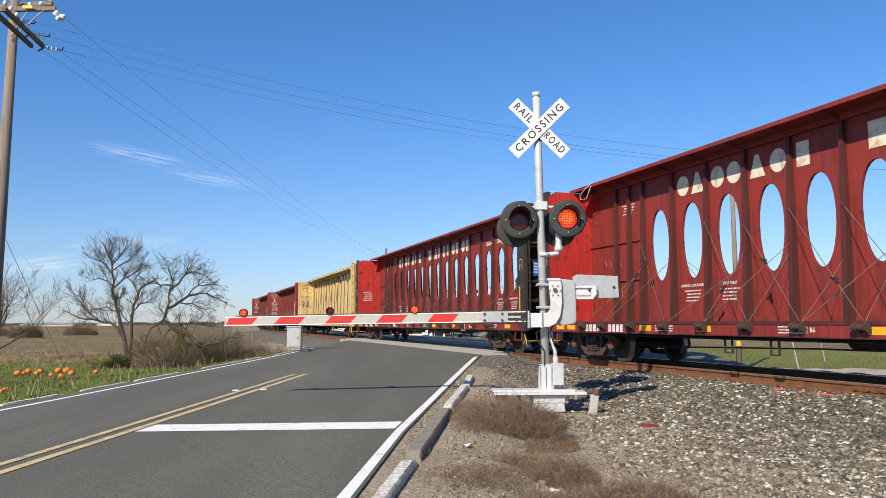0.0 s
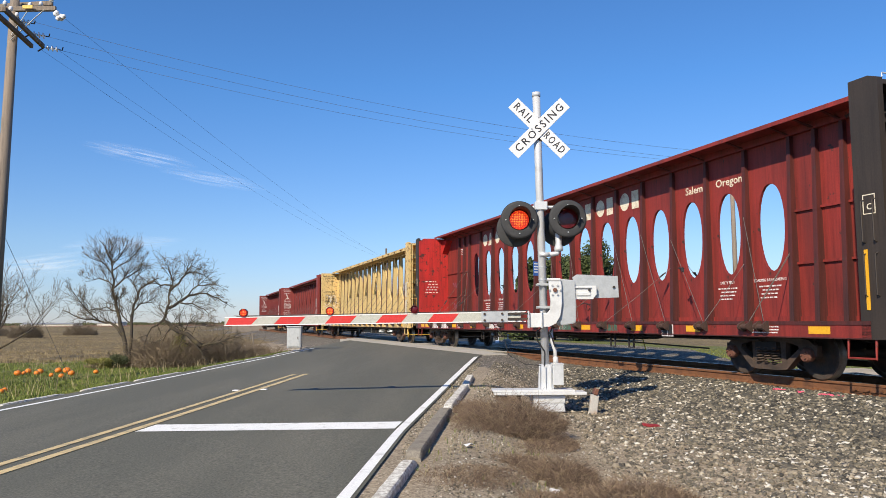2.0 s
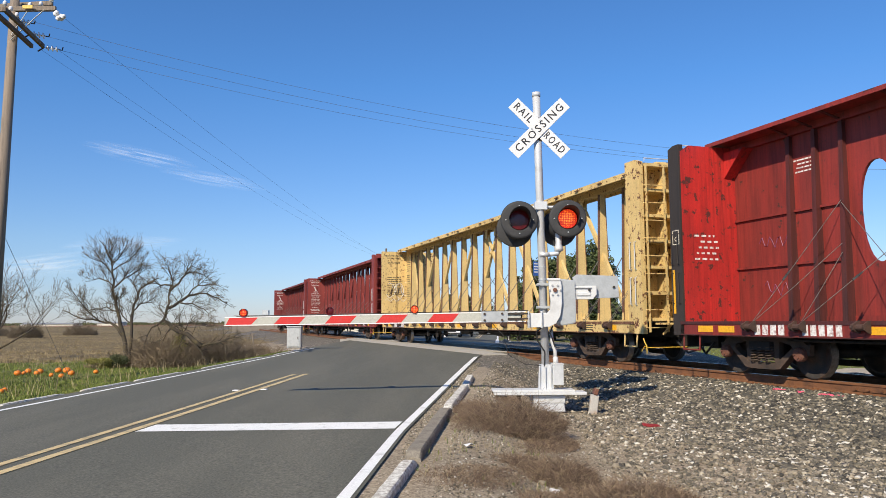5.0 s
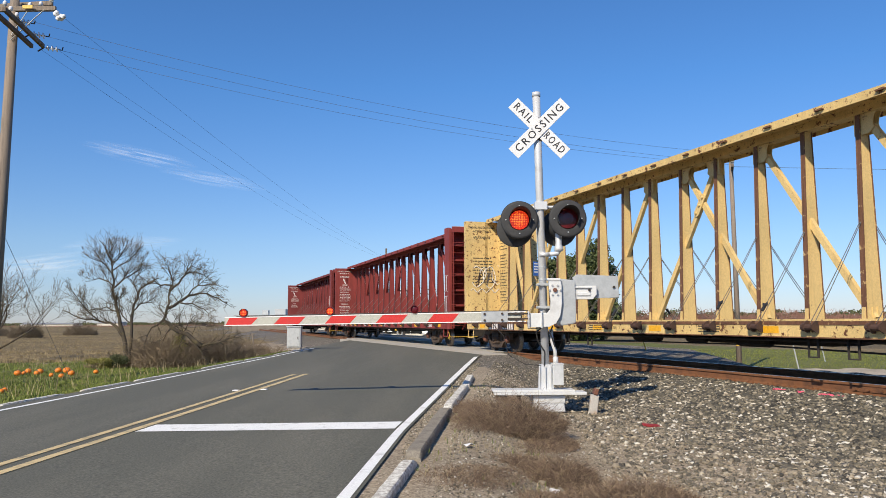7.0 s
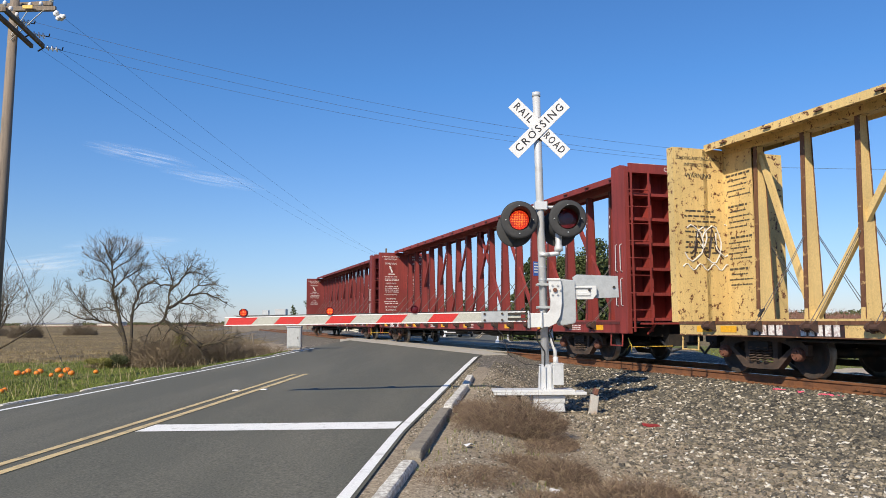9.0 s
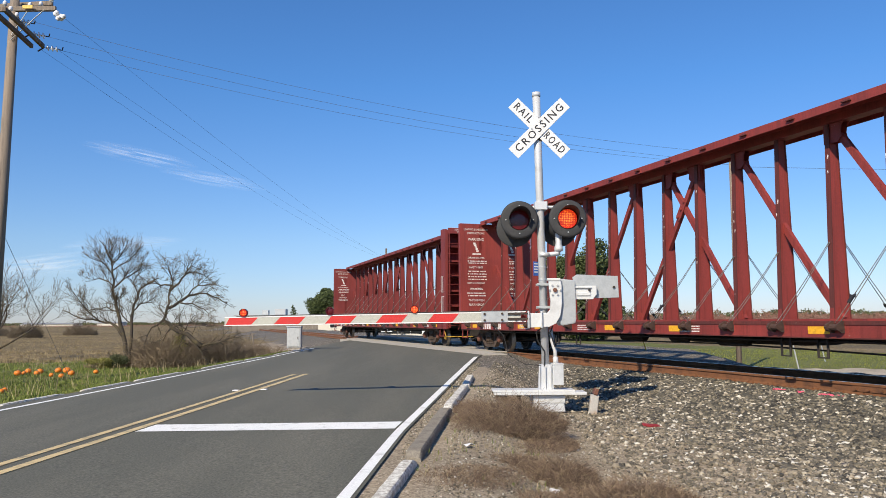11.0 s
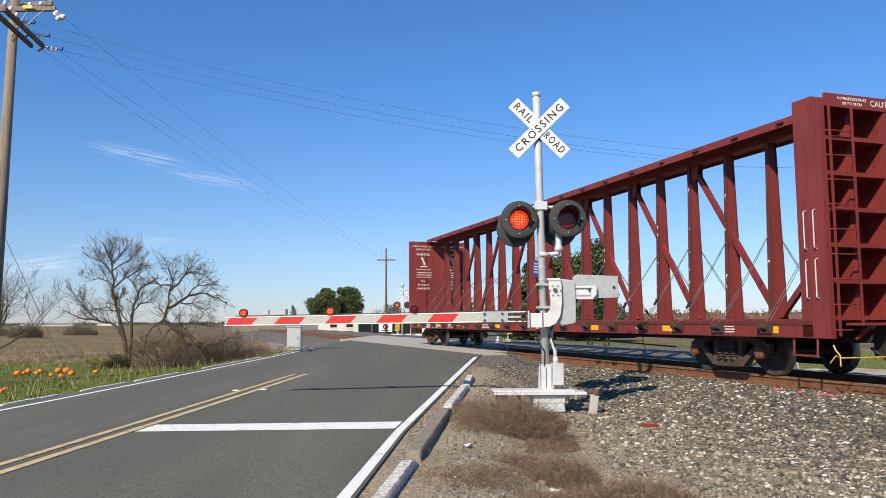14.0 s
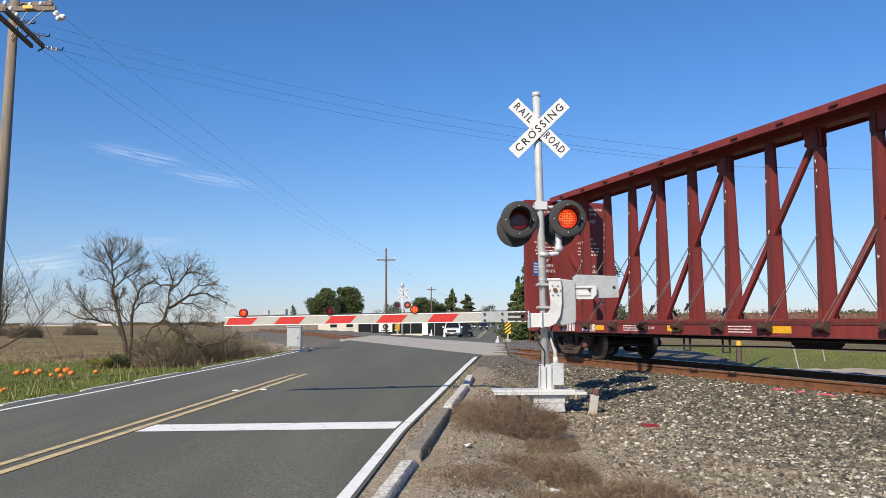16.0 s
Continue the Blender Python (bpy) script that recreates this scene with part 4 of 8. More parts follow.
def make_open_post(bm):
    """A channel post: narrow flanges towards the sides, a broad web that tapers upwards."""
    z0, z1, f, t = DECK, TOP - 0.20, 0.05, 0.016
    lo, hi = 0.195, 0.095
    put(bm, [(-0.035, -lo + t, z0), (0.035, -lo + t, z0), (0.035, lo - t, z0), (-0.035, lo - t, z0), (-0.035, -hi + t, z1), (0.035, -hi + t, z1), (0.035, hi - t, z1), (-0.035, hi - t, z1)], BOX_FACES)
    for s in (-1, 1):
        put(bm, [(-f, s * (lo - t), z0), (f, s * (lo - t), z0), (f, s * lo, z0), (-f, s * lo, z0), (-f, s * (hi - t), z1), (f, s * (hi - t), z1), (f, s * hi, z1), (-f, s * hi, z1)], BOX_FACES, 1)
    # stiffened foot
    put(bm, [(-0.042, -lo - 0.02, z0), (0.042, -lo - 0.02, z0), (0.042, lo + 0.02, z0), (-0.042, lo + 0.02, z0), (-0.040, -lo + 0.02, z0 + 0.36), (0.040, -lo + 0.02, z0 + 0.36), (0.040, lo - 0.02, z0 + 0.36), (-0.040, lo - 0.02, z0 + 0.36)], BOX_FACES)


def make_splice(bm):
    """Long rounded plate with bolts that joins the crossing braces."""
    pts = []
    for k in range(16):
        a = k * math.tau / 16
        pts.append((0.085 * math.cos(a), 0.20 * (1 if math.sin(a) >= 0 else -1) + 0.085 * math.sin(a)))
    prism(bm, pts, 0.0, 0.022)
    for z in (-0.2, 0.0, 0.2):
        lathe(bm, [(0.0, 0.0), (0.032, 0.0), (0.028, 0.03), (0.0, 0.034)], 8, pose(0, 0.022, z, -90, 0, 0))


def make_gusset_plate(bm):
    ol = [(-0.10, TOP - 0.2), (0.36, TOP - 0.2), (0.30, TOP - 0.30), (0.28, TOP - 0.40), (0.30, TOP - 0.48), (0.20, TOP - 0.56), (-0.10, TOP - 0.56)]
    prism(bm, ol, 0.060, 0.070)


def make_foot_gusset(bm):
    prism(bm, [(-0.06, DECK), (0.16, DECK), (0.13, DECK + 0.16), (0.04, DECK + 0.24), (-0.06, DECK + 0.24)], 0.046, 0.056)


def open_car(m, seed, label, col, post_col, letter, mid=0.27, thick=0.57, rear=0.20, group="train of freight cars"):
    car = thing("truss_freight_car", m, label, "freight car", group)
    add_frame(car, col)
    add_bulkhead(car, -1, thick, col, col, col)
    plate = add_bulkhead(car, 1, rear, col, col, col, ladder=False)
    add_chord(car, col, 0.15)
    name = post_col.name
    posts = [mid + (k + 0.5) * BAY for k in range(-9, 9)]
    pm = shared("open_post_" + name, make_open_post, [post_col, RUSTY_FLANGE if col is YELLOW else WORN_FLANGE])
    for x in posts:
        piece("post", pm, car, pose(x, 0, 0))
    gm, fm = shared("gusset_plate_" + name, make_gusset_plate, post_col), shared("foot_gusset_" + name, make_foot_gusset, post_col)
    flip_x = Matrix.Diagonal((-1, 1, 1, 1))
    # diagonals lean towards the middle: top end nearer to it
    for k in range(4):
        for s in (-1, 1):
            top_x = mid - s * 0.5 * BAY + s * 2 * k * BAY
            foot_x = top_x + s * 2 * BAY
            if abs(foot_x) > 10.7:
                foot_x = top_x + s * BAY * 1.4
            bm = bmesh.new()
            slip = -0.09 if s < 0 else 0.0
            a, b = Vector((top_x + s * 0.13 + slip, 0.0, TOP - 0.44)), Vector((foot_x - s * 0.04 + slip, 0.0, DECK + 0.04))
            bar(bm, a, b, 0.115, 0.085, 0, (0, 1, 0))
            part("diagonal_brace", fix(bm), post_col, car)
            if k == 0 and s > 0:
                way = b - a
                piece("splice_plate", shared("splice_" + name, make_splice, post_col), car, pose(mid, 0.046, a.z + way.z * (mid - a.x) / way.x, 0, math.degrees(math.atan2(way.x, way.z)), 0), "bolted splice plate")
            for side in (0, 180):
                q = pose(top_x, 0, 0) @ (Matrix.Identity(4) if s > 0 else flip_x)
                if side:
                    q = q @ Matrix.Diagonal((1, -1, 1, 1))
                piece("gusset_plate", gm, car, q)
                q2 = pose(foot_x, 0, 0) @ (Matrix.Identity(4) if s < 0 else flip_x)
                if side:
                    q2 = q2 @ Matrix.Diagonal((1, -1, 1, 1))
                piece("foot_gusset", fm, car, q2)
    # short braces in the end bays
    for s, wall, edge_post, next_post in ((1, HALF - rear, posts[-1], posts[-2]), (-1, -HALF + thick, posts[0], posts[1])):
        bm = bmesh.new()
        if col is YELLOW:
            a, b = Vector((edge_post - s * 0.05, 0, TOP - 0.35)), Vector((next_post + s * 0.12, 0, DECK + 0.35))
        else:
            a, b = Vector((wall, 0, 3.05)), Vector((next_post + s * 0.10, 0, DECK + 0.10))
        bar(bm, a, b, 0.115, 0.085, 0, (0, 1, 0))
        part("end_brace", fix(bm), post_col, car)
    # plates between the end posts and the bulkheads, on the yellow car alone
    for a, b in () if col is not YELLOW else ((posts[-1] + 0.086, HALF - rear), (-HALF + thick, posts[0] - 0.086)):
        bm = bmesh.new()
        if b - a < 0.05:
            bm.free()
            continue
        for s in (-1, 1):
            y0, y1 = sorted((s * 0.11, s * 0.13))
            box(bm, a, b, y0, y1, DECK, TOP - 0.21)
        part("end_panel", fix(bm), col, car)
    bm = bmesh.new()
    for s in (-1, 1):
        y0, y1 = sorted((s * 0.165, s * 0.24))
        box(bm, posts[0] - 0.5, posts[-1] + 0.5, y0, y1, DECK, DECK + 0.05)
    part("kick_plate", fix(bm), col, car)
    if col is not YELLOW:
        def make_fleck(q):
            box(q, -0.012, 0.012, 0.0, 0.003, -0.035, 0.035)
        fl = shared("paint_fleck", make_fleck, LETTER_WHITE)
        rnd = random.Random(seed)
        for x in posts:
            for k in range(rnd.randint(2, 5)):
                z = rnd.uniform(1.5, 4.0)
                yy = 0.196 - 0.10 * (z - DECK) / (TOP - 0.2 - DECK)
                piece("paint_fleck", fl, car, pose(x + rnd.uniform(-0.03, 0.03), yy, z, 1.6, rnd.uniform(-20, 20), 0) @ Matrix.Scale(rnd.uniform(0.5, 1.2), 4))
    def make_lug(q):
        box(q, -0.09, 0.09, 0.0, 0.05, -0.012, 0.012)
        box(q, -0.05, 0.05, 0.0, 0.02, 0.012, 0.03)
    lug = shared("chord_lug_" + name, make_lug, RUSTY_FLANGE if col is YELLOW else WORN_FLANGE)
    for x in posts:
        piece("chord_lug", lug, car, pose(x + 0.3, 0.60, TOP - 0.075))
    ws = [x - (0.15 if col is YELLOW else 0.07) for x in posts]
    add_winches(car, ws, col)
    cross_cables(car, ws, posts, seed, 2.38 if seed == 3 else 2.60)
    # the bulkhead's instructions
    xb = HALF - rear - 0.004
    halves = (0.0,) if col is YELLOW else (0.0, -1.42)
    def line(text, z, size, y=0.80, squeeze=0.95):
        for h in halves:
            words("warning_lettering", text, size, Matrix.Translation((xb, y + h, z)) @ FLAT_END, letter, plate, "", squeeze, 0.0015)
    def lines(z, n, gap=0.075, y0=1.2, y1=0.38, h=0.035, sd=0):
        for off in halves:
            bm = bmesh.new()
            rnd = random.Random(seed * 31 + sd)
            for k in range(n):
                a = y0 - rnd.uniform(0, 0.12)
                while a > y1 + 0.05:
                    w = rnd.uniform(0.04, 0.16)
                    box(bm, xb - 0.002, xb + 0.003, max(y1, a - w) + off, a + off, z - gap * k - h / 2, z - gap * k + h / 2)
                    a -= w + 0.03
            tagged(part("instruction_lines", fix(bm), letter, plate, "worn lines of small writing"), kind="stuff")
    line("LOADING AND UNLOADING" if seed != 3 else "LOADING & UNLOADING", 4.42, 0.105, squeeze=0.78)
    line("INSTRUCTIONS", 4.28, 0.105)
    line("WARNING", 4.05, 0.14)
    if col is not YELLOW:
        for h in halves:
            bm = bmesh.new()
            for k in range(5):
                y = 0.86 - 0.03 * k + h
                box(bm, xb - 0.002, xb + 0.003, y - 0.045, y + 0.045, 3.90 - 0.07 * k - 0.034, 3.90 - 0.07 * k + 0.034)
            box(bm, xb - 0.002, xb + 0.003, 0.60 + h, 0.95 + h, 3.48, 3.53)
            part("warning_sign", fix(bm), letter, plate, "white tipping-load sign")
        if seed == 3:
            line("CAR MAY ROLL OVER", 3.36, 0.085, squeeze=0.8)
            lines(3.24, 2, sd=1)
            line("SAFETY FIRST", 3.0, 0.10)
            lines(2.86, 4, 0.1, sd=2)
            line("REMOVE ALL LOOSE DUNNAGE", 2.42, 0.07, squeeze=0.7)
            line("WARNING", 2.2, 0.11)
            lines(2.05, 2, 0.1, sd=4)
            line("73'-0\" BETWEEN", 1.78, 0.11, squeeze=0.8)
            line("BULKHEADS", 1.62, 0.11)
        else:
            line("AVOID SERIOUS ACCIDENT", 3.36, 0.08, squeeze=0.72)
            lines(3.22, 3, 0.1, sd=1)
            line("73'-6\"", 2.82, 0.12)
            line("BETWEEN", 2.66, 0.12)
            line("BULKHEADS", 2.50, 0.12)
    else:
        lines(3.3, 9, 0.11, sd=1)
        bm = bmesh.new()
        for cy, cz, ry_, rz_, a0, a1 in ((1.00, 2.62, 0.26, 0.36, 60, 320), (0.52, 2.60, 0.24, 0.38, -10, 300), (0.22, 2.70, 0.20, 0.34, 100, 380), (0.76, 2.75, 0.12, 0.20, 0, 300)):
            tube(bm, [(xb - 0.004, cy + ry_ * math.cos(radians(a0 + (a1 - a0) * k / 12)), cz + rz_ * math.sin(radians(a0 + (a1 - a0) * k / 12)) + 0.03 * math.sin(k * 1.7)) for k in range(13)], 0.016, 5)
        tube(bm, [(xb - 0.004, 1.25 - 0.06 * q, 2.12 + 0.07 * math.sin(q * 1.1)) for q in range(20)], 0.014, 5)
        part("graffiti", fix(bm), SPRAY_WHITE, plate, "white spray-paint scrawl")
        bm = bmesh.new()
        for base, amp, r in ((2.62, 0.26, 0.016), (2.48, 0.20, 0.014)):
            tube(bm, [(xb - 0.003, 1.05 - 0.09 * q, base + amp * math.cos(q * 1.6 + base) + 0.10 * math.sin(q * 3.3)) for q in range(10)], r, 5)
        part("graffiti", fix(bm), SPRAY_BLACK, plate, "black spray-paint scrawl")
    # writing on the rear end panel's side
    a, b = posts[-1] + 0.1, HALF - rear
    bm = bmesh.new()
    for k in range(22):
        if k % 6 != 5:
            bars_text(bm, b - 0.05 - 0.02 * (k * 7 % 5), a + 0.05 + 0.05 * (k * 5 % 4), 4.05 - 0.11 * k, 0.045 if k % 6 == 0 else 0.03, 0, seed * 13 + k, 0.1305, 0.6)
    if col is YELLOW:
        tagged(part("instruction_lines", fix(bm), letter, car, "worn lines of small writing"), kind="stuff")
    else:
        bm.free()
    # front end: caution line on the top rib
    flat_out = Matrix(((0, 0, -1, 0), (-1, 0, 0, 0), (0, 1, 0, 0), (0, 0, 0, 1)))
    if col is not YELLOW:
        bm = bmesh.new()
        box(bm, -HALF - 0.004, -HALF + 0.03, -1.3, 1.3, TOP - 0.27, TOP - 0.05)
        beam = part("end_beam", fix(bm), col, car)
        words("caution_lettering", "CAUTION", 0.14, Matrix.Translation((-HALF - 0.005, 0.02, TOP - 0.16)) @ flat_out, LETTER_WHITE, beam, "", 1.0, 0.0015)
        if seed == 4:
            words("caution_lettering", "NO WALKING SURFACE", 0.07, Matrix.Translation((-HALF - 0.005, 0.72, TOP - 0.12)) @ flat_out, LETTER_WHITE, beam, "", 0.8, 0.0015)
            words("caution_lettering", "ON TOP OF CAR", 0.07, Matrix.Translation((-HALF - 0.005, 0.72, TOP - 0.20)) @ flat_out, LETTER_WHITE, beam, "", 0.8, 0.0015)
    sill_marks(car, seed, LETTER_WHITE if col is not YELLOW else LETTER_BLACK, [("IL 73-0  L 75-0", 1.9 if seed == 2 else -1.4, 0.085), ("JACK HERE", -6.6, 0.06), ("LD LMT", 5.9 if seed == 3 else 5.4, 0.075)], {2: (10.9, 10.2, 5.0, 2.51, 0.10, -3.31, -6.5, -10.6), 3: (10.9, 10.3, 6.44, 5.25, 1.35, -1.23, -5.0, -7.4, -10.6), 4: (10.6, 7.6, 4.6, 1.57, -1.53, -4.6, -7.7, -10.6)}[seed])
    if seed == 4:
        bm = bmesh.new()
        box(bm, -2.45, -2.0, WIDE + 0.001, WIDE + 0.006, 0.66, 0.96)
        part("stencil_box", fix(bm), BLACK, car, "black framed data panel")
    return car


def place(s):
    p = on_track(0, s)
    return pose(p.x, p.y, RAIL_Z, 0, 0, 90 + TRACK_TURN)


def build_train():
    makers = (
        lambda m: red_car(m, 1),
        lambda m: red_car(m, 2),
        lambda m: open_car(m, 2, "faded yellow truss freight car with rust chips and graffiti", YELLOW, YELLOW_CLEAN, LETTER_BLACK, 0.21),
        lambda m: open_car(m, 3, "maroon truss freight car with white warning lettering", MAROON_DUSTY, MAROON_DUSTY, LETTER_WHITE, 0.28),
        lambda m: open_car(m, 4, "clean maroon truss freight car at the train's rear", MAROON, MAROON, LETTER_WHITE, 0.08),
    )
    for s, make in zip(REARS, makers):
        car = make(place(s - HALF))
        MOVES.append((car, [(t, place(s - HALF - SPEED * t)) for t in (0.0, 4.0, 8.0, 12.0, 16.0)]))


build_train()


# ---- crossing signal ----
SIGN_WHITE = worn("white_sign_sheet", (0.68, 0.68, 0.69), (0.58, 0.58, 0.58), 0.45, 0, 2, 0.25, 60, 0.03)
SIGN_BLACK = worn("black_sign_ink", (0.02, 0.02, 0.022), (0.05, 0.05, 0.05), 0.5, 0, 5, 0.3, 60, 0.03)
DISC_BLACK = worn("matt_black_disc", (0.030, 0.031, 0.034), (0.055, 0.055, 0.056), 0.75, 0, 3, 0.4, 80, 0.1)
LENS_OFF = worn("dark_red_lens", (0.10, 0.006, 0.010), (0.05, 0.004, 0.006), 0.22, 0, 10, 0.4, 90, 0.3)
BLUE_SIGN = worn("blue_sign_sheet", (0.03, 0.12, 0.42), (0.02, 0.08, 0.3), 0.45, 0, 3, 0.3, 60, 0.03)
STEEL_GREY = worn("pale_cast_aluminium", (0.62, 0.63, 0.63), (0.48, 0.48, 0.47), 0.5, 0.1, 3, 0.4, 50, 0.1, grain=0.05)


def led_glow(name, scale):
    """Rows of bright dots behind a red lens."""
    m, nt, li, b = shader(name, 0.3)
    tc = nt.new("ShaderNodeTexCoord")
    vo = nt.new("ShaderNodeTexVoronoi")
    vo.inputs["Scale"].default_value, vo.inputs["Randomness"].default_value = scale, 0.25
    li.new(tc.outputs["Object"], vo.inputs["Vector"])
    c = ramp(nt, li, vo.outputs["Distance"], [(0.0, (1.0, 0.55, 0.08)), (0.26, (1.0, 0.20, 0.02)), (0.5, (0.38, 0.010, 0.005))])
    b.inputs["Base Color"].default_value = (0.25, 0.01, 0.008, 1)
    li.new(c, b.inputs["Emission Color"])
    b.inputs["Emission Strength"].default_value = 1.15
    return m


LED_ON = led_glow("lit_red_led_lens", 36)
LED_SMALL = led_glow("lit_red_lamp_lens", 40)
FLASH, FLASH_0, FLASH_ON = 1.209, 1.15, 0.52      # seconds: the cycle, a start of the one lamp's light, and its length


def flash_rows(m, first):
    """A lamp's two-faced disc turns its lit face to the front, and away again, with each flash."""
    turns = []
    k = -2
    while FLASH_0 + k * FLASH < 17:
        a = FLASH_0 + k * FLASH
        turns += [a, a + FLASH_ON]
        k += 1
    done = []
    for i, a in enumerate(turns):
        to_lit = (i % 2 == 0) == first
        done.append((a, to_lit))
    past = [d for d in done if d[0] <= 0.0]
    lit = past[-1][1]
    ang = 0.0 if lit else 180.0
    rows = [(0.0, m @ pose(0, 0, 0, 0, 0, ang))]
    for a, to_lit in done:
        if a <= 0.06 or a > 15.9:
            continue
        for q, part_turn in ((0.0, 0), (0.0334, 60), (0.0667, 120), (0.1, 180)):
            rows.append((math.floor(a * 10) / 10 + q, m @ pose(0, 0, 0, 0, 0, ang + part_turn)))
        ang += 180
    rows.append((16.0, m @ pose(0, 0, 0, 0, 0, ang)))
    return rows


def two_faced_disc(name, r, parent, m, first, lit, label):
    """A disc that stands upright: lit towards -y, dark towards +y."""
    bm = bmesh.new()
    t = 0.012
    prof = [(0.0, t + 0.012), (r * 0.6, t + 0.008), (r, t)]
    lathe(bm, prof, 28, pose(0, 0, 0, 90, 0, 0), 0)
    lathe(bm, [(r, t), (r, -t)], 28, pose(0, 0, 0, 90, 0, 0), 1)
    lathe(bm, [(r, -t), (r * 0.6, -t - 0.008), (0.0, -t - 0.012)], 28, pose(0, 0, 0, 90, 0, 0), 1)
    ob = part(name, fix(bm), [lit, LENS_OFF], parent, label)
    ob.matrix_basis = m
    MOVES.append((ob, flash_rows(m, first)))
    return ob


def flasher(sig, x, z, first, back=False):
    """Round black background, hood, housing and lens. back: it faces away from the road's near end."""
    m = pose(x, 0.33 if back else -0.12, z, 0, 0, 180 if back else 0)
    bm = bmesh.new()
    up = pose(0, 0, 0, 90, 0, 0)
    lathe(bm, [(0.175, 0.02), (0.27, 0.02), (0.30, 0.012), (0.31, -0.006), (0.30, -0.012), (0.175, -0.012)], 40, up)
    disc = part("background_disc", fix(bm), DISC_BLACK, sig, "round matt black background disc", True)
    disc.matrix_basis = m
    bm = bmesh.new()
    n = 40
    # hood: longest above, open below
    rows = []
    for k in range(n + 1):
        a = radians(-35) + radians(250) * k / n
        ln = 0.10 + 0.20 * max(0.0, math.sin(a)) ** 0.7
        for r in (0.178, 0.172):
            rows.append([(r * math.cos(a), 0.0, r * math.sin(a)), (r * math.cos(a), -ln, r * math.sin(a) + 0.01)])
    vs = [[bm.verts.new(p) for p in q] for q in rows]
    for k in range(n):
        for o in (0, 1):
            bm.faces.new((vs[2 * k + o][0], vs[2 * k + 2 + o][0], vs[2 * k + 2 + o][1], vs[2 * k + o][1]))
        bm.faces.new((vs[2 * k][1], vs[2 * k + 2][1], vs[2 * k + 3][1], vs[2 * k + 1][1]))
    part("hood", fix(bm), DISC_BLACK, disc, "black sheet-metal hood")
    bm = bmesh.new()
    lathe(bm, [(0.178, 0.012), (0.185, -0.05), (0.185, -0.24), (0.10, -0.34), (0.0, -0.36)], 28, up)
    part("housing", fix(bm), DISC_BLACK, disc, "", True)
    two_faced_disc("lens", 0.158, disc, Matrix.Translation((0, 0.035, 0)), first, LED_ON, "red signal lens")
    for k in range(4):
        a = k * math.pi / 2
        piece("bolt", shared("disc_bolt", lambda q: lathe(q, [(0, 0.02), (0.012, 0.02), (0.012, 0.03), (0, 0.03)], 6, up), GALV), disc, pose(0.225 * math.cos(a), 0, 0.225 * math.sin(a)))


def blade(sig, cx, cy, cz, turn, texts, y):
    bm = bmesh.new()
    box(bm, -0.61, 0.61, -0.004, 0.004, -0.114, 0.114)
    bl = part("crossbuck_blade", bevelled(bm, 0.003), SIGN_WHITE, sig, "white crossbuck blade with black lettering")
    bl.matrix_basis = pose(cx, y, cz, 0, turn, 0)
    for text, x, sq in texts:
        ob = words("lettering", text, 0.180, pose(0, 0, 0, 90, 0, 0), SIGN_BLACK, bl, "black lettering", 1.0, 0.001, 0.010, 1.30)
        xs = [v.co.x for v in ob.data.vertices]
        fit = sq / (max(xs) - min(xs))
        ob.data.transform(Matrix.Translation((x, -0.0055, 0)) @ Matrix.Diagonal((fit, 1, 1, 1)) @ Matrix.Translation((-(max(xs) + min(xs)) / 2, 0, 0)))
    for x in (-0.1, 0.1):
        piece("bolt", shared("blade_bolt", lambda q: lathe(q, [(0, 0.004), (0.014, 0.004), (0.014, 0.012), (0, 0.012)], 6, pose(0, 0, 0, 90, 0, 0)), GALV), bl, pose(x, 0, 0.08))


MAST = Vector((1.655, 12.42, -0.12))


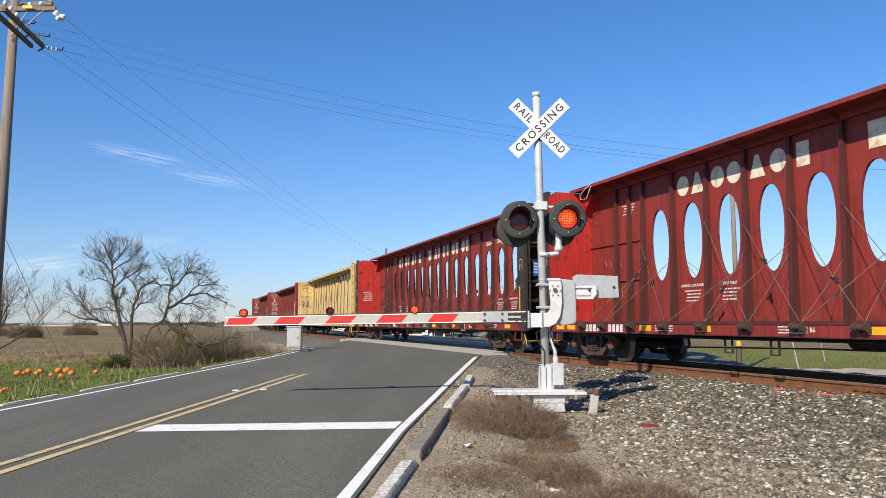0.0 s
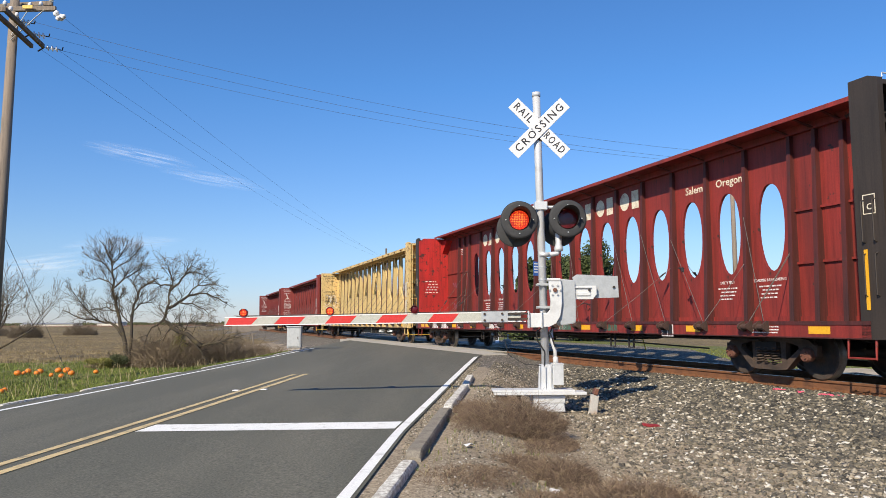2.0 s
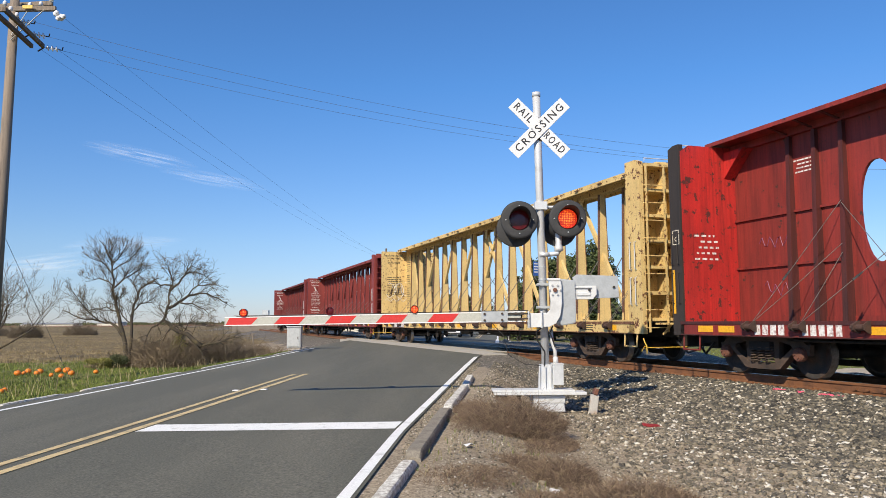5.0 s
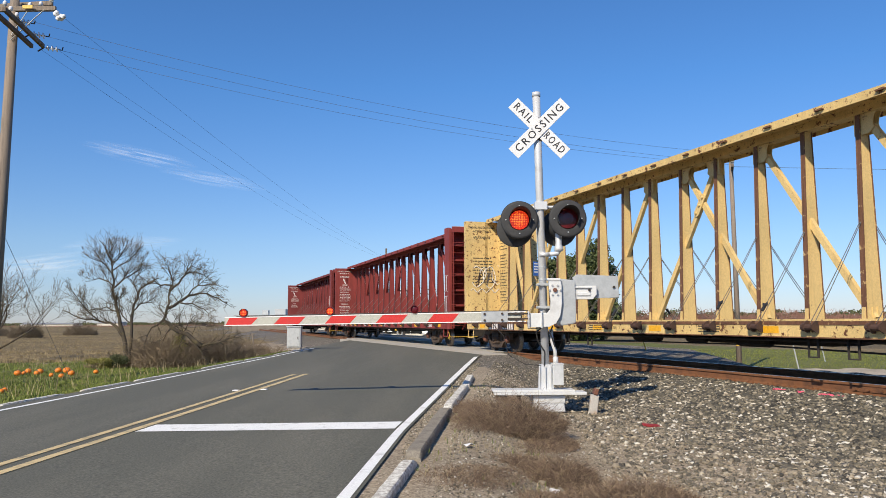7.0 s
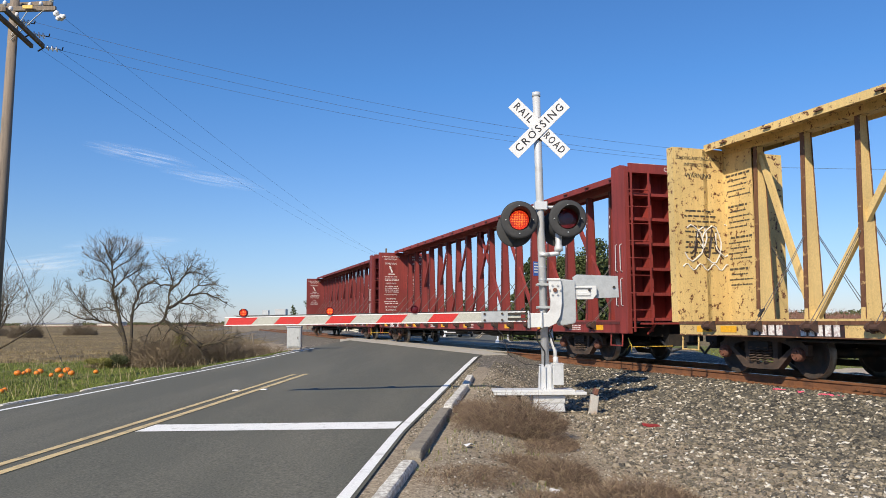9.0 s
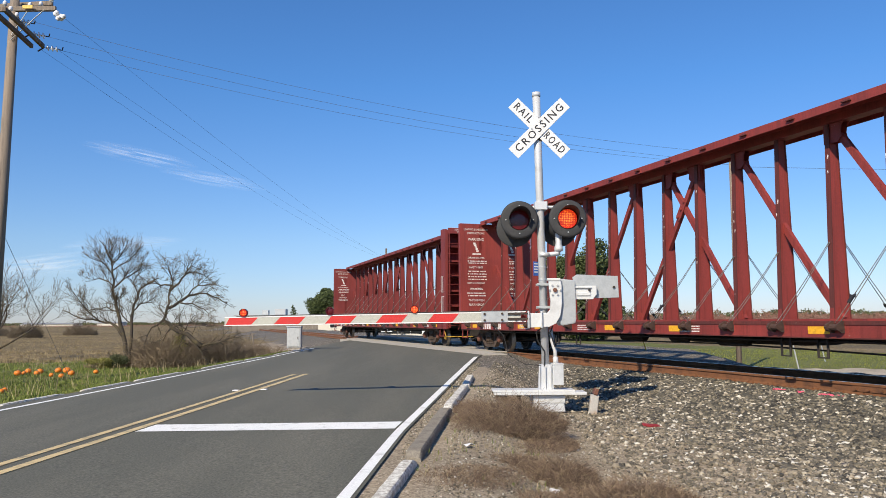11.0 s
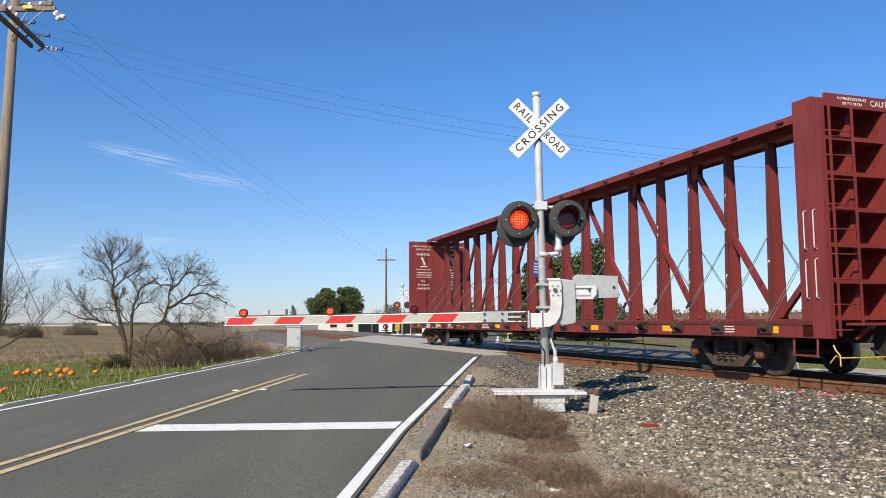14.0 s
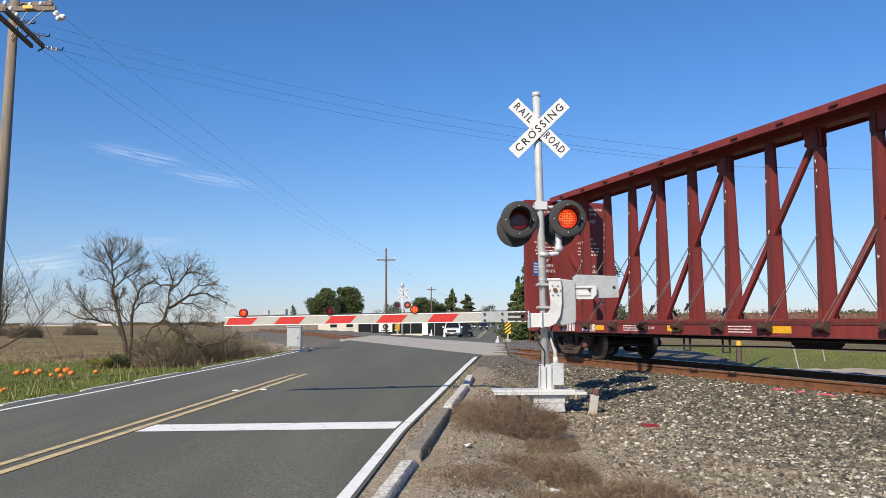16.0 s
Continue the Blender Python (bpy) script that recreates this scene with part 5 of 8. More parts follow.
def build_signal():
    sig = thing("crossing_signal", Matrix.Translation(MAST), "silver crossing signal mast with flashing lamps and lowered gate", "crossing signal")
    gz = -MAST.z
    bm = bmesh.new()
    lean = -0.016
    tube(bm, [(0, 0, 0.30), (lean * 4.0, 0, 4.2), (lean * 5.0, 0, 5.22)], 0.064, 20)
    tube(bm, [(lean * 5.0, 0, 5.17), (lean * 5.02, 0, 5.245)], 0.070, 20)
    part("mast", fix(bm), SILVER, sig, "silver-painted steel mast", True)
    # crossbuck
    blade(sig, -0.05, 0, 4.615, 45.5, [("RAIL", -0.365, 0.37), ("ROAD", 0.350, 0.41)], -0.085)
    blade(sig, -0.05, 0, 4.615, -44.5, [("CROSSING", 0.0, 1.06)], -0.105)
    bm = bmesh.new()
    tube(bm, [(-0.055, 0, 4.42), (-0.055, 0, 4.80)], 0.072, 16)
    box(bm, -0.12, 0.0, -0.083, -0.06, 4.5, 4.72)
    part("crossbuck_clamp", fix(bm), BLACK, sig, "dark crossbuck clamp")
    # lamps and their arm
    bm = bmesh.new()
    tube(bm, [(-0.38, 0.10, 3.32), (0.36, 0.10, 3.32)], 0.028, 10)
    box(bm, -0.14, 0.06, -0.085, 0.13, 3.26, 3.39)
    tube(bm, [(-0.36, 0.10, 3.30), (-0.40, 0.10, 3.12)], 0.03, 10)
    tube(bm, [(0.36, 0.10, 3.30), (0.39, 0.10, 3.12)], 0.03, 10)
    part("lamp_arm", fix(bm), SILVER, sig)
    flasher(sig, -0.405, 3.085, False)
    flasher(sig, 0.385, 3.10, True)
    flasher(sig, -0.44, 2.99, True, True)
    flasher(sig, 0.30, 2.99, False, True)
    bm = bmesh.new()
    tube(bm, [(0.05, 0.0, 2.52), (0.22, 0.02, 2.54), (0.27, 0.04, 2.62)], 0.04, 10)
    lathe(bm, [(0, 0), (0.07, 0), (0.075, 0.05), (0.05, 0.12), (0.055, 0.26), (0.04, 0.36), (0, 0.36)], 14, pose(0.25, 0.03, 2.58))
    box(bm, -0.08, 0.08, -0.085, 0.085, 2.49, 2.55)
    part("terminal_fitting", fix(bm), SILVER, sig, "silver conduit fitting", True)
    bm = bmesh.new()
    for z in (2.30, 2.10):
        tube(bm, [(-0.03, 0, z), (-0.03, 0, z + 0.02)], 0.07, 16)
    part("band_clamp", fix(bm), GALV, sig)
    bm = bmesh.new()
    box(bm, -0.055, 0.055, -0.003, 0.003, -0.115, 0.115)
    bs = part("notice_plate", fix(bm), BLUE_SIGN, sig, "small blue notice plate")
    bs.matrix_basis = pose(-0.14, -0.03, 2.29, 0, 0, 40)
    bm = bmesh.new()
    for k in range(4):
        box(bm, -0.04, 0.04, -0.006, -0.003, 0.07 - 0.045 * k, 0.09 - 0.045 * k)
    part("notice_lines", fix(bm), SIGN_WHITE, bs)
    # gate mechanism
    bm = bmesh.new()
    prism(bm, [(0.24, 1.36), (0.46, 1.40), (0.475, 1.46), (0.475, 2.06), (0.44, 2.09), (0.20, 2.12), (0.18, 2.06), (0.20, 1.42)], -0.20, 0.22)
    part("mechanism_case", bevelled(bm, 0.02, 2), GALV, sig, "grey cast gate mechanism case")
    bm = bmesh.new()
    prism(bm, [(0.03, 2.10), (0.22, 2.12), (0.24, 2.0), (0.24, 1.72), (0.21, 1.52), (0.14, 1.40), (0.03, 1.345), (-0.30, 1.335), (-0.30, 1.565), (0.00, 1.565), (0.05, 1.62), (0.06, 1.75), (0.04, 1.95)], -0.27, -0.21)
    box(bm, -0.305, -0.29, -0.32, -0.14, 1.325, 1.60)
    box(bm, -0.10, -0.085, -0.32, -0.14, 1.325, 1.60)
    box(bm, 0.01, 0.22, -0.285, -0.20, 2.08, 2.12)
    arm_hub = part("arm_support", bevelled(bm, 0.008, 2), STEEL_GREY, sig, "curved white gate-arm support")
    bm = bmesh.new()
    up = pose(0, 0, 0, 90, 0, 0)
    lathe(bm, [(0, 0), (0.034, 0), (0.034, 0.03), (0, 0.035)], 12, pose(0.13, -0.27, 1.93) @ up)
    part("pivot_bolt", fix(bm), RUST_CAP, arm_hub, "rusty pivot bolt")
    for k in range(6):
        piece("bolt", shared("hub_bolt", lambda q: lathe(q, [(0, 0), (0.016, 0), (0.016, 0.02), (0, 0.02)], 6, up), GALV), arm_hub, pose(0.13 + 0.085 * math.cos(k * 1.047), -0.27, 1.93 + 0.085 * math.sin(k * 1.047)))
    for z in (2.03, 1.66):
        bm = bmesh.new()
        box(bm, -0.13, 0.20, -0.10, -0.068, z - 0.02, z + 0.02)
        box(bm, -0.13, 0.20, 0.068, 0.10, z - 0.02, z + 0.02)
        for s in (-0.11,):
            tube(bm, [(s, -0.14, z), (s, 0.14, z)], 0.016, 8)
        part("u_clamp", fix(bm), GALV, sig, "galvanised clamp")
    bm = bmesh.new()
    prism(bm, [(0.45, 2.14), (0.52, 2.19), (1.19, 2.16), (1.20, 1.81), (0.82, 1.80), (0.76, 1.86), (0.49, 2.0)], -0.06, -0.03)
    part("counterweight", bevelled(bm, 0.004), GALV, sig, "galvanised counterweight plate")
    bm = bmesh.new()
    prism(bm, [(0.45, 2.0), (0.82, 2.0), (0.82, 1.86), (0.76, 1.78), (0.45, 1.78)], -0.16, -0.12)
    box(bm, 0.45, 0.73, -0.19, -0.16, 1.96, 1.985)
    box(bm, 0.50, 0.72, -0.18, -0.16, 1.84, 1.89)
    part("weight_bracket", bevelled(bm, 0.005), STEEL_GREY, sig, "white counterweight bracket")
    bm = bmesh.new()
    lathe(bm, [(0, 0), (0.02, 0), (0.02, 0.03), (0, 0.03)], 6, pose(0.70, -0.16, 1.93) @ up)
    lathe(bm, [(0, 0), (0.022, 0), (0.022, 0.02), (0, 0.02)], 10, pose(1.12, -0.06, 1.98) @ up)
    part("bolt", fix(bm), STEEL_DARK, sig)
    # foot
    bm = bmesh.new()
    put(bm, [(-0.13, -0.13, 0.28), (0.11, -0.13, 0.28), (0.11, 0.13, 0.28), (-0.13, 0.13, 0.28), (-0.10, -0.10, 0.74), (0.09, -0.10, 0.74), (0.09, 0.10, 0.74), (-0.10, 0.10, 0.74)], BOX_FACES)
    for x in (-0.12, -0.03, 0.06):
        prism(bm, [(x - 0.012, 0.28), (x + 0.012, 0.28), (x + 0.012, 0.72), (x - 0.012, 0.72)], -0.15, -0.125)
    part("mast_base", bevelled(bm, 0.008), SILVER, sig, "silver cast mast base")
    bm = bmesh.new()
    box(bm, 0.09, 0.26, -0.16, 0.08, 0.42, 0.74)
    box(bm, 0.08, 0.27, -0.17, 0.09, 0.735, 0.76)
    part("junction_box", bevelled(bm, 0.012, 2), SILVER, sig, "silver junction box")
    bm = bmesh.new()
    tube(bm, [(0.155, -0.02, 0.75), (0.15, -0.02, 0.95), (0.10, -0.02, 1.12), (0.09, -0.02, 1.30)], 0.032, 10)
    tube(bm, [(0.155, -0.02, 0.75), (0.155, -0.02, 0.86)], 0.045, 10)
    part("conduit", fix(bm), SILVER, sig, "", True)
    bm = bmesh.new()
    tube(bm, [(-0.06, -0.15, 1.34), (-0.17, -0.16, 1.26), (-0.14, -0.12, 1.12), (-0.03, -0.09, 0.95), (-0.04, -0.10, 0.70)], 0.012, 6)
    tube(bm, [(0.10, -0.15, 1.36), (0.06, -0.12, 1.25), (0.14, -0.10, 1.02)], 0.012, 6)
    part("cable", fix(bm), BLACK, sig, "black control cable")
    bm = bmesh.new()
    box(bm, -0.88, 0.42, -0.28, 0.14, 0.320, 0.352)
    box(bm, -0.86, 0.60, -0.30, 0.05, 0.275, 0.318)
    part("step_platform", bevelled(bm, 0.006), STEEL_GREY, sig, "pale metal step platform")
    bm = bmesh.new()
    put(bm, [(-0.25, -0.22, 0.0), (0.27, -0.22, 0.0), (0.27, 0.22, 0.0), (-0.25, 0.22, 0.0), (-0.21, -0.19, 0.27), (0.24, -0.19, 0.27), (0.24, 0.19, 0.27), (-0.21, 0.19, 0.27)], BOX_FACES)
    box(bm, -0.24, 0.27, -0.22, 0.22, 0.14, 0.272)
    part("foundation", bevelled(bm, 0.01), SILVER, sig, "silver steel foundation box")
    for x in (-0.80, -0.45):
        bm = bmesh.new()
        box(bm, x - 0.03, x + 0.03, -0.05, 0.02, -0.05, 0.275)
        part("platform_leg", fix(bm), TIE, sig)
    # gate arm, with its tape and lamps
    y = -0.24
    x0, x1, z0, z1 = -5.145, -0.42, gz + 1.34, gz + 1.392
    def at(x):
        return z0 + (z1 - z0) * (x - x0) / (x1 - x0)
    def half(x):
        return 0.070 + 0.014 * (x - x0) / (x1 - x0)
    bm = bmesh.new()
    vs = []
    for x in (x0, x1):
        vs += [(x, yy, at(x) + s * half(x)) for yy, s in ((y - 0.02, -1), (y + 0.02, -1), (y + 0.02, 1), (y - 0.02, 1))]
    put(bm, vs, BOX_FACES)
    arm = part("gate_arm", bevelled(bm, 0.005), GREY_TAPE, sig, "gate arm with red and grey stripes")
    for side in (-1, 1):
        bm = bmesh.new()
        for s in (-1, 1):
            ya, yb = sorted((y + side * 0.0205, y + side * 0.0235))
            bar(bm, (x0, (ya + yb) / 2, at(x0) + s * (half(x0) - 0.008)), (x1 + 0.08, (ya + yb) / 2, at(x1) + s * (half(x1) - 0.008)), 0.003, 0.013, 0)
        part("arm_edge", fix(bm), WHITE, arm, "white arm edge")
    for a in (-5.125, -4.305, -3.490, -2.675, -1.860):
        for side in (-1, 1):
            bm = bmesh.new()
            a0, a1 = a, a + (0.40 if a > -5 else 0.46)
            sl = 0.055
            ya, yb = sorted((y + side * 0.0205, y + side * 0.0225))
            h0, h1 = half(a0) - 0.015, half(a1) - 0.015
            bot0, bot1, top1, top0 = a0 - (sl if a > -5 else 0), a1 - sl, a1 + sl, a0 + (sl if a > -5 else 0.06)
            prism(bm, [(bot0, at(bot0) - h0), (bot1, at(bot1) - h1), (top1, at(top1) + h1), (top0, at(top0) + h0)], ya, yb)
            part("red_stripe", fix(bm), RED_TAPE, arm, "red reflective stripe")
    bm = bmesh.new()
    box(bm, -1.05, -0.62, y - 0.027, y + 0.027, at(-0.8) - 0.087, at(-0.8) + 0.087)
    part("arm_sleeve", bevelled(bm, 0.004), GALV, arm, "bare aluminium arm sleeve")
    bm = bmesh.new()
    for z in (-0.035, 0.045):
        box(bm, -0.63, -0.28, y - 0.045, y - 0.027, at(-0.5) + z - 0.014, at(-0.5) + z + 0.014)
    part("arm_adapter", fix(bm), STEEL_DARK, arm, "dark steel shear-pin adapter")
    for x in (-1.0, -0.72, -0.5, -0.40):
        for z in (-0.05, 0.05):
            piece("bolt", shared("arm_bolt", lambda q: lathe(q, [(0, 0), (0.019, 0), (0.019, 0.02), (0, 0.02)], 8, up), STEEL_DARK), arm, pose(x, y - 0.028, at(x) + z))
    for x, first, steady in ((-4.845, True, True), (-3.465, False, False), (-2.115, True, False)):
        z = at(x) + half(x) + 0.062
        bm = bmesh.new()
        lathe(bm, [(0.058, -0.03), (0.068, -0.03), (0.070, 0.04), (0.058, 0.04)], 8, pose(x, y, z) @ up @ pose(0, 0, 0, 0, 0, 22.5))
        box(bm, x - 0.02, x + 0.02, y - 0.015, y + 0.015, z - 0.075, z - 0.055)
        lamp = part("arm_lamp", fix(bm), LENS_OFF, arm, "small red gate-arm lamp")
        if steady:
            bm = bmesh.new()
            lathe(bm, [(0.0, 0.02), (0.04, 0.016), (0.060, 0.0), (0.060, -0.01), (0, -0.012)], 16, up)
            ob = part("lamp_lens", fix(bm), LED_SMALL, lamp, "lit red lens")
            ob.matrix_basis = Matrix.Translation((x, y, z))
        else:
            two_faced_disc("lamp_lens", 0.058, lamp, Matrix.Translation((x, y, z)), first, LED_SMALL, "red lens")
    bm = bmesh.new()
    tube(bm, [(x, y, at(x) + half(x) + 0.012) for x in (-4.85, -3.0, -1.2, -0.3)], 0.007, 5)
    tube(bm, [(-0.9, y, at(-0.9) - 0.08), (-0.7, y - 0.02, at(-0.7) - 0.3), (-0.62, y, 0.9), (-0.35, y + 0.1, 0.75), (-0.05, y + 0.15, 0.72)], 0.006, 5)
    part("lamp_wire", fix(bm), BLACK, arm, "thin black lamp wire")


build_signal()


# ---- kerbs, crossing surface, ties ----
def kerb(u0, v0, u1, v1, material, label, w=0.16, h=0.13):
    a, b = on_road(u0, v0), on_road(u1, v1)
    rnd = random.Random(int(v0 * 10))
    bm = bmesh.new()
    d = (b - a).normalized()
    s = Vector((d.y, -d.x, 0))
    n = max(3, int((b - a).length / 0.09))
    rows = []
    for i in range(n + 1):
        p = a.lerp(b, i / n)
        z = road_z(p.x, p.y)
        j = [rnd.uniform(-0.005, 0.005) for _ in range(4)]
        e = 0.25 if i in (0, n) else (0.78 if i in (1, n - 1) else 1.0 + rnd.uniform(-0.06, 0.04))
        rows.append([bm.verts.new(p + s * x + Vector((0, 0, z + y))) for x, y in ((-w / 2 - 0.015, -0.09), (-w / 2 + j[0], h * e - 0.016 + j[1]), (-w / 2 + 0.014, h * e + j[2] * 0.5), (w / 2 - 0.014, h * e + j[3] * 0.5), (w / 2 + j[0], h * e - 0.018), (w / 2 + 0.012, -0.2))])
    for r0, r1 in zip(rows, rows[1:]):
        for k in range(5):
            bm.faces.new((r0[k], r1[k], r1[k + 1], r0[k + 1]))
    bm.faces.new(rows[0])
    bm.faces.new(list(reversed(rows[-1])))
    return tagged(part("kerb", fix(bm), material), label, "kerb", kind="structure")


KERB_GREY = worn("stained_kerb_concrete", (0.25, 0.22, 0.175), (0.15, 0.13, 0.10), 0.92, 0, 6, 0.6, 90, 1.0, grain=0.35)
KERB_WHITE = worn("flaking_white_kerb_paint", (0.74, 0.72, 0.66), (0.25, 0.215, 0.17), 0.9, 0, 20, 0.75, 70, 0.9)
kerb(-0.86, 4.6, -0.775, 6.75, KERB_WHITE, "kerb stone with flaking white paint", 0.115, 0.055)
kerb(-0.775, 6.90, -0.69, 10.18, KERB_GREY, "bare concrete kerb stone", 0.145, 0.075)
kerb(-0.685, 10.30, -0.575, 13.2, KERB_WHITE, "kerb stone with flaking white paint", 0.125, 0.07)
kerb(-0.57, 13.4, -0.55, 15.2, KERB_WHITE, "kerb stone with flaking white paint", 0.125, 0.07)
for v0, v1 in ((9.0, 12.1), (12.4, 14.2), (14.9, 16.8), (17.1, 19.5), (21.0, 24.2), (24.5, 26.2), (27.6, 32.0)):
    kerb(EDGE_L - 0.62 + 0.012 * (v0 - 10), v0, EDGE_L - 0.62 + 0.012 * (v1 - 10), v1, KERB_WHITE, "low worn kerb beside the grass", 0.11, 0.014)

PANEL = worn("crossing_panel_concrete", (0.40, 0.37, 0.325), (0.33, 0.295, 0.245), 0.9, 0, 1.2, 0.45, 50, 0.3)
def crossing_surface():
    base = new("crossing_surface")
    tagged(base, "pale concrete panels of the level crossing", "crossing surface", kind="structure")
    def s_at(u, a):
        # where the line across the track at a meets the road's line u
        p0 = TP * (TRACK_OFF + a)
        return (u - p0.dot(RP)) / TD.dot(RP)
    for a0, a1 in ((-2.35, -1.60), (-1.58, -0.81), (-0.69, -0.01), (0.01, 0.69), (0.81, 1.58), (1.60, 2.3)):
        am = (a0 + a1) / 2
        s0, s1 = s_at(EDGE_R + 1.05, am), s_at(EDGE_L - 1.2, am)
        n = 7
        for i in range(n):
            bm = bmesh.new()
            t0, t1 = s0 + (s1 - s0) * i / n + 0.012, s0 + (s1 - s0) * (i + 1) / n - 0.012
            top = RAIL_Z + 0.005 + 0.002 * ((i * 7 + int(a0 * 10)) % 3 - 1)
            vs = []
            for z in (RAIL_Z - 0.2, top):
                for a, s in ((a0, t0), (a1, t0), (a1, t1), (a0, t1)):
                    p = on_track(a, s)
                    vs.append((p.x, p.y, z))
            put(bm, vs, BOX_FACES)
            part("panel", fix(bm), PANEL, base)


crossing_surface()


def ties():
    base = new("track_ties")
    tagged(base, "creosoted timber ties bedded in ballast", "railway ties", kind="structure")
    def make(bm):
        box(bm, -0.11, 0.11, -1.3, 1.3, -0.2, 0.0)
    me = shared("tie", make, TIE)
    def make_plate(bm):
        box(bm, -0.10, 0.10, -0.17, 0.17, 0.0, 0.014)
        for x in (-0.06, 0.06):
            for y in (-0.10, 0.10):
                box(bm, x - 0.012, x + 0.012, y - 0.015, y + 0.015, 0.014, 0.045)
    mp = shared("tie_plate", make_plate, RAIL_RUST)
    for i in range(110):
        s = 1.0 + i * 0.52
        p = on_track(0, s)
        u, v = road_uv(p.x, p.y)
        if EDGE_L - 2.6 < u < EDGE_R + 2.0:
            continue
        t = piece("tie", me, base, pose(p.x, p.y, RAIL_Z - 0.182, 0, 0, 90 + TRACK_TURN + random.uniform(-0.5, 0.5)))
        if s < 26:
            for y in (-0.755, 0.755):
                piece("tie_plate", mp, t, pose(0, y, 0))
    for s in (9.2, 21.0):
        for a in (-0.755 - 0.03, 0.755 + 0.03):
            p = on_track(a, s)
            bm = bmesh.new()
            box(bm, -0.45, 0.45, -0.014, 0.014, -0.13, -0.05)
            for k in range(4):
                box(bm, -0.36 + k * 0.24 - 0.02, -0.36 + k * 0.24 + 0.02, -0.035, 0.035, -0.11, -0.07)
            jb = part("joint_bar", fix(bm), RAIL_RUST, base)
            jb.matrix_basis = pose(p.x, p.y, RAIL_Z, 0, 0, 90 + TRACK_TURN)


ties()


# ---- poles and wires ----
INSULATOR = worn("white_porcelain", (0.75, 0.76, 0.78), (0.55, 0.55, 0.58), 0.25, 0, 4, 0.3, 60, 0.05)
WIRE = worn("dark_line_wire", (0.05, 0.055, 0.065), (0.09, 0.09, 0.10), 0.6, 0.2, 4, 0.3, 60, 0.05)
OLD_ARM = worn("grey_crossarm_wood", (0.15, 0.115, 0.085), (0.07, 0.055, 0.045), 0.9, 0, 4, 0.5, 40, 0.5)


def insulator(parent, x, y, z, s=1.0):
    bm = bmesh.new()
    lathe(bm, [(0, 0), (0.02, 0), (0.02, 0.06), (0.065, 0.07), (0.05, 0.11), (0.06, 0.13), (0.045, 0.17), (0.02, 0.19), (0, 0.19)], 10, pose(x, y, z) @ Matrix.Scale(s, 4))
    part("insulator", fix(bm), INSULATOR, parent, "white porcelain insulator", True)


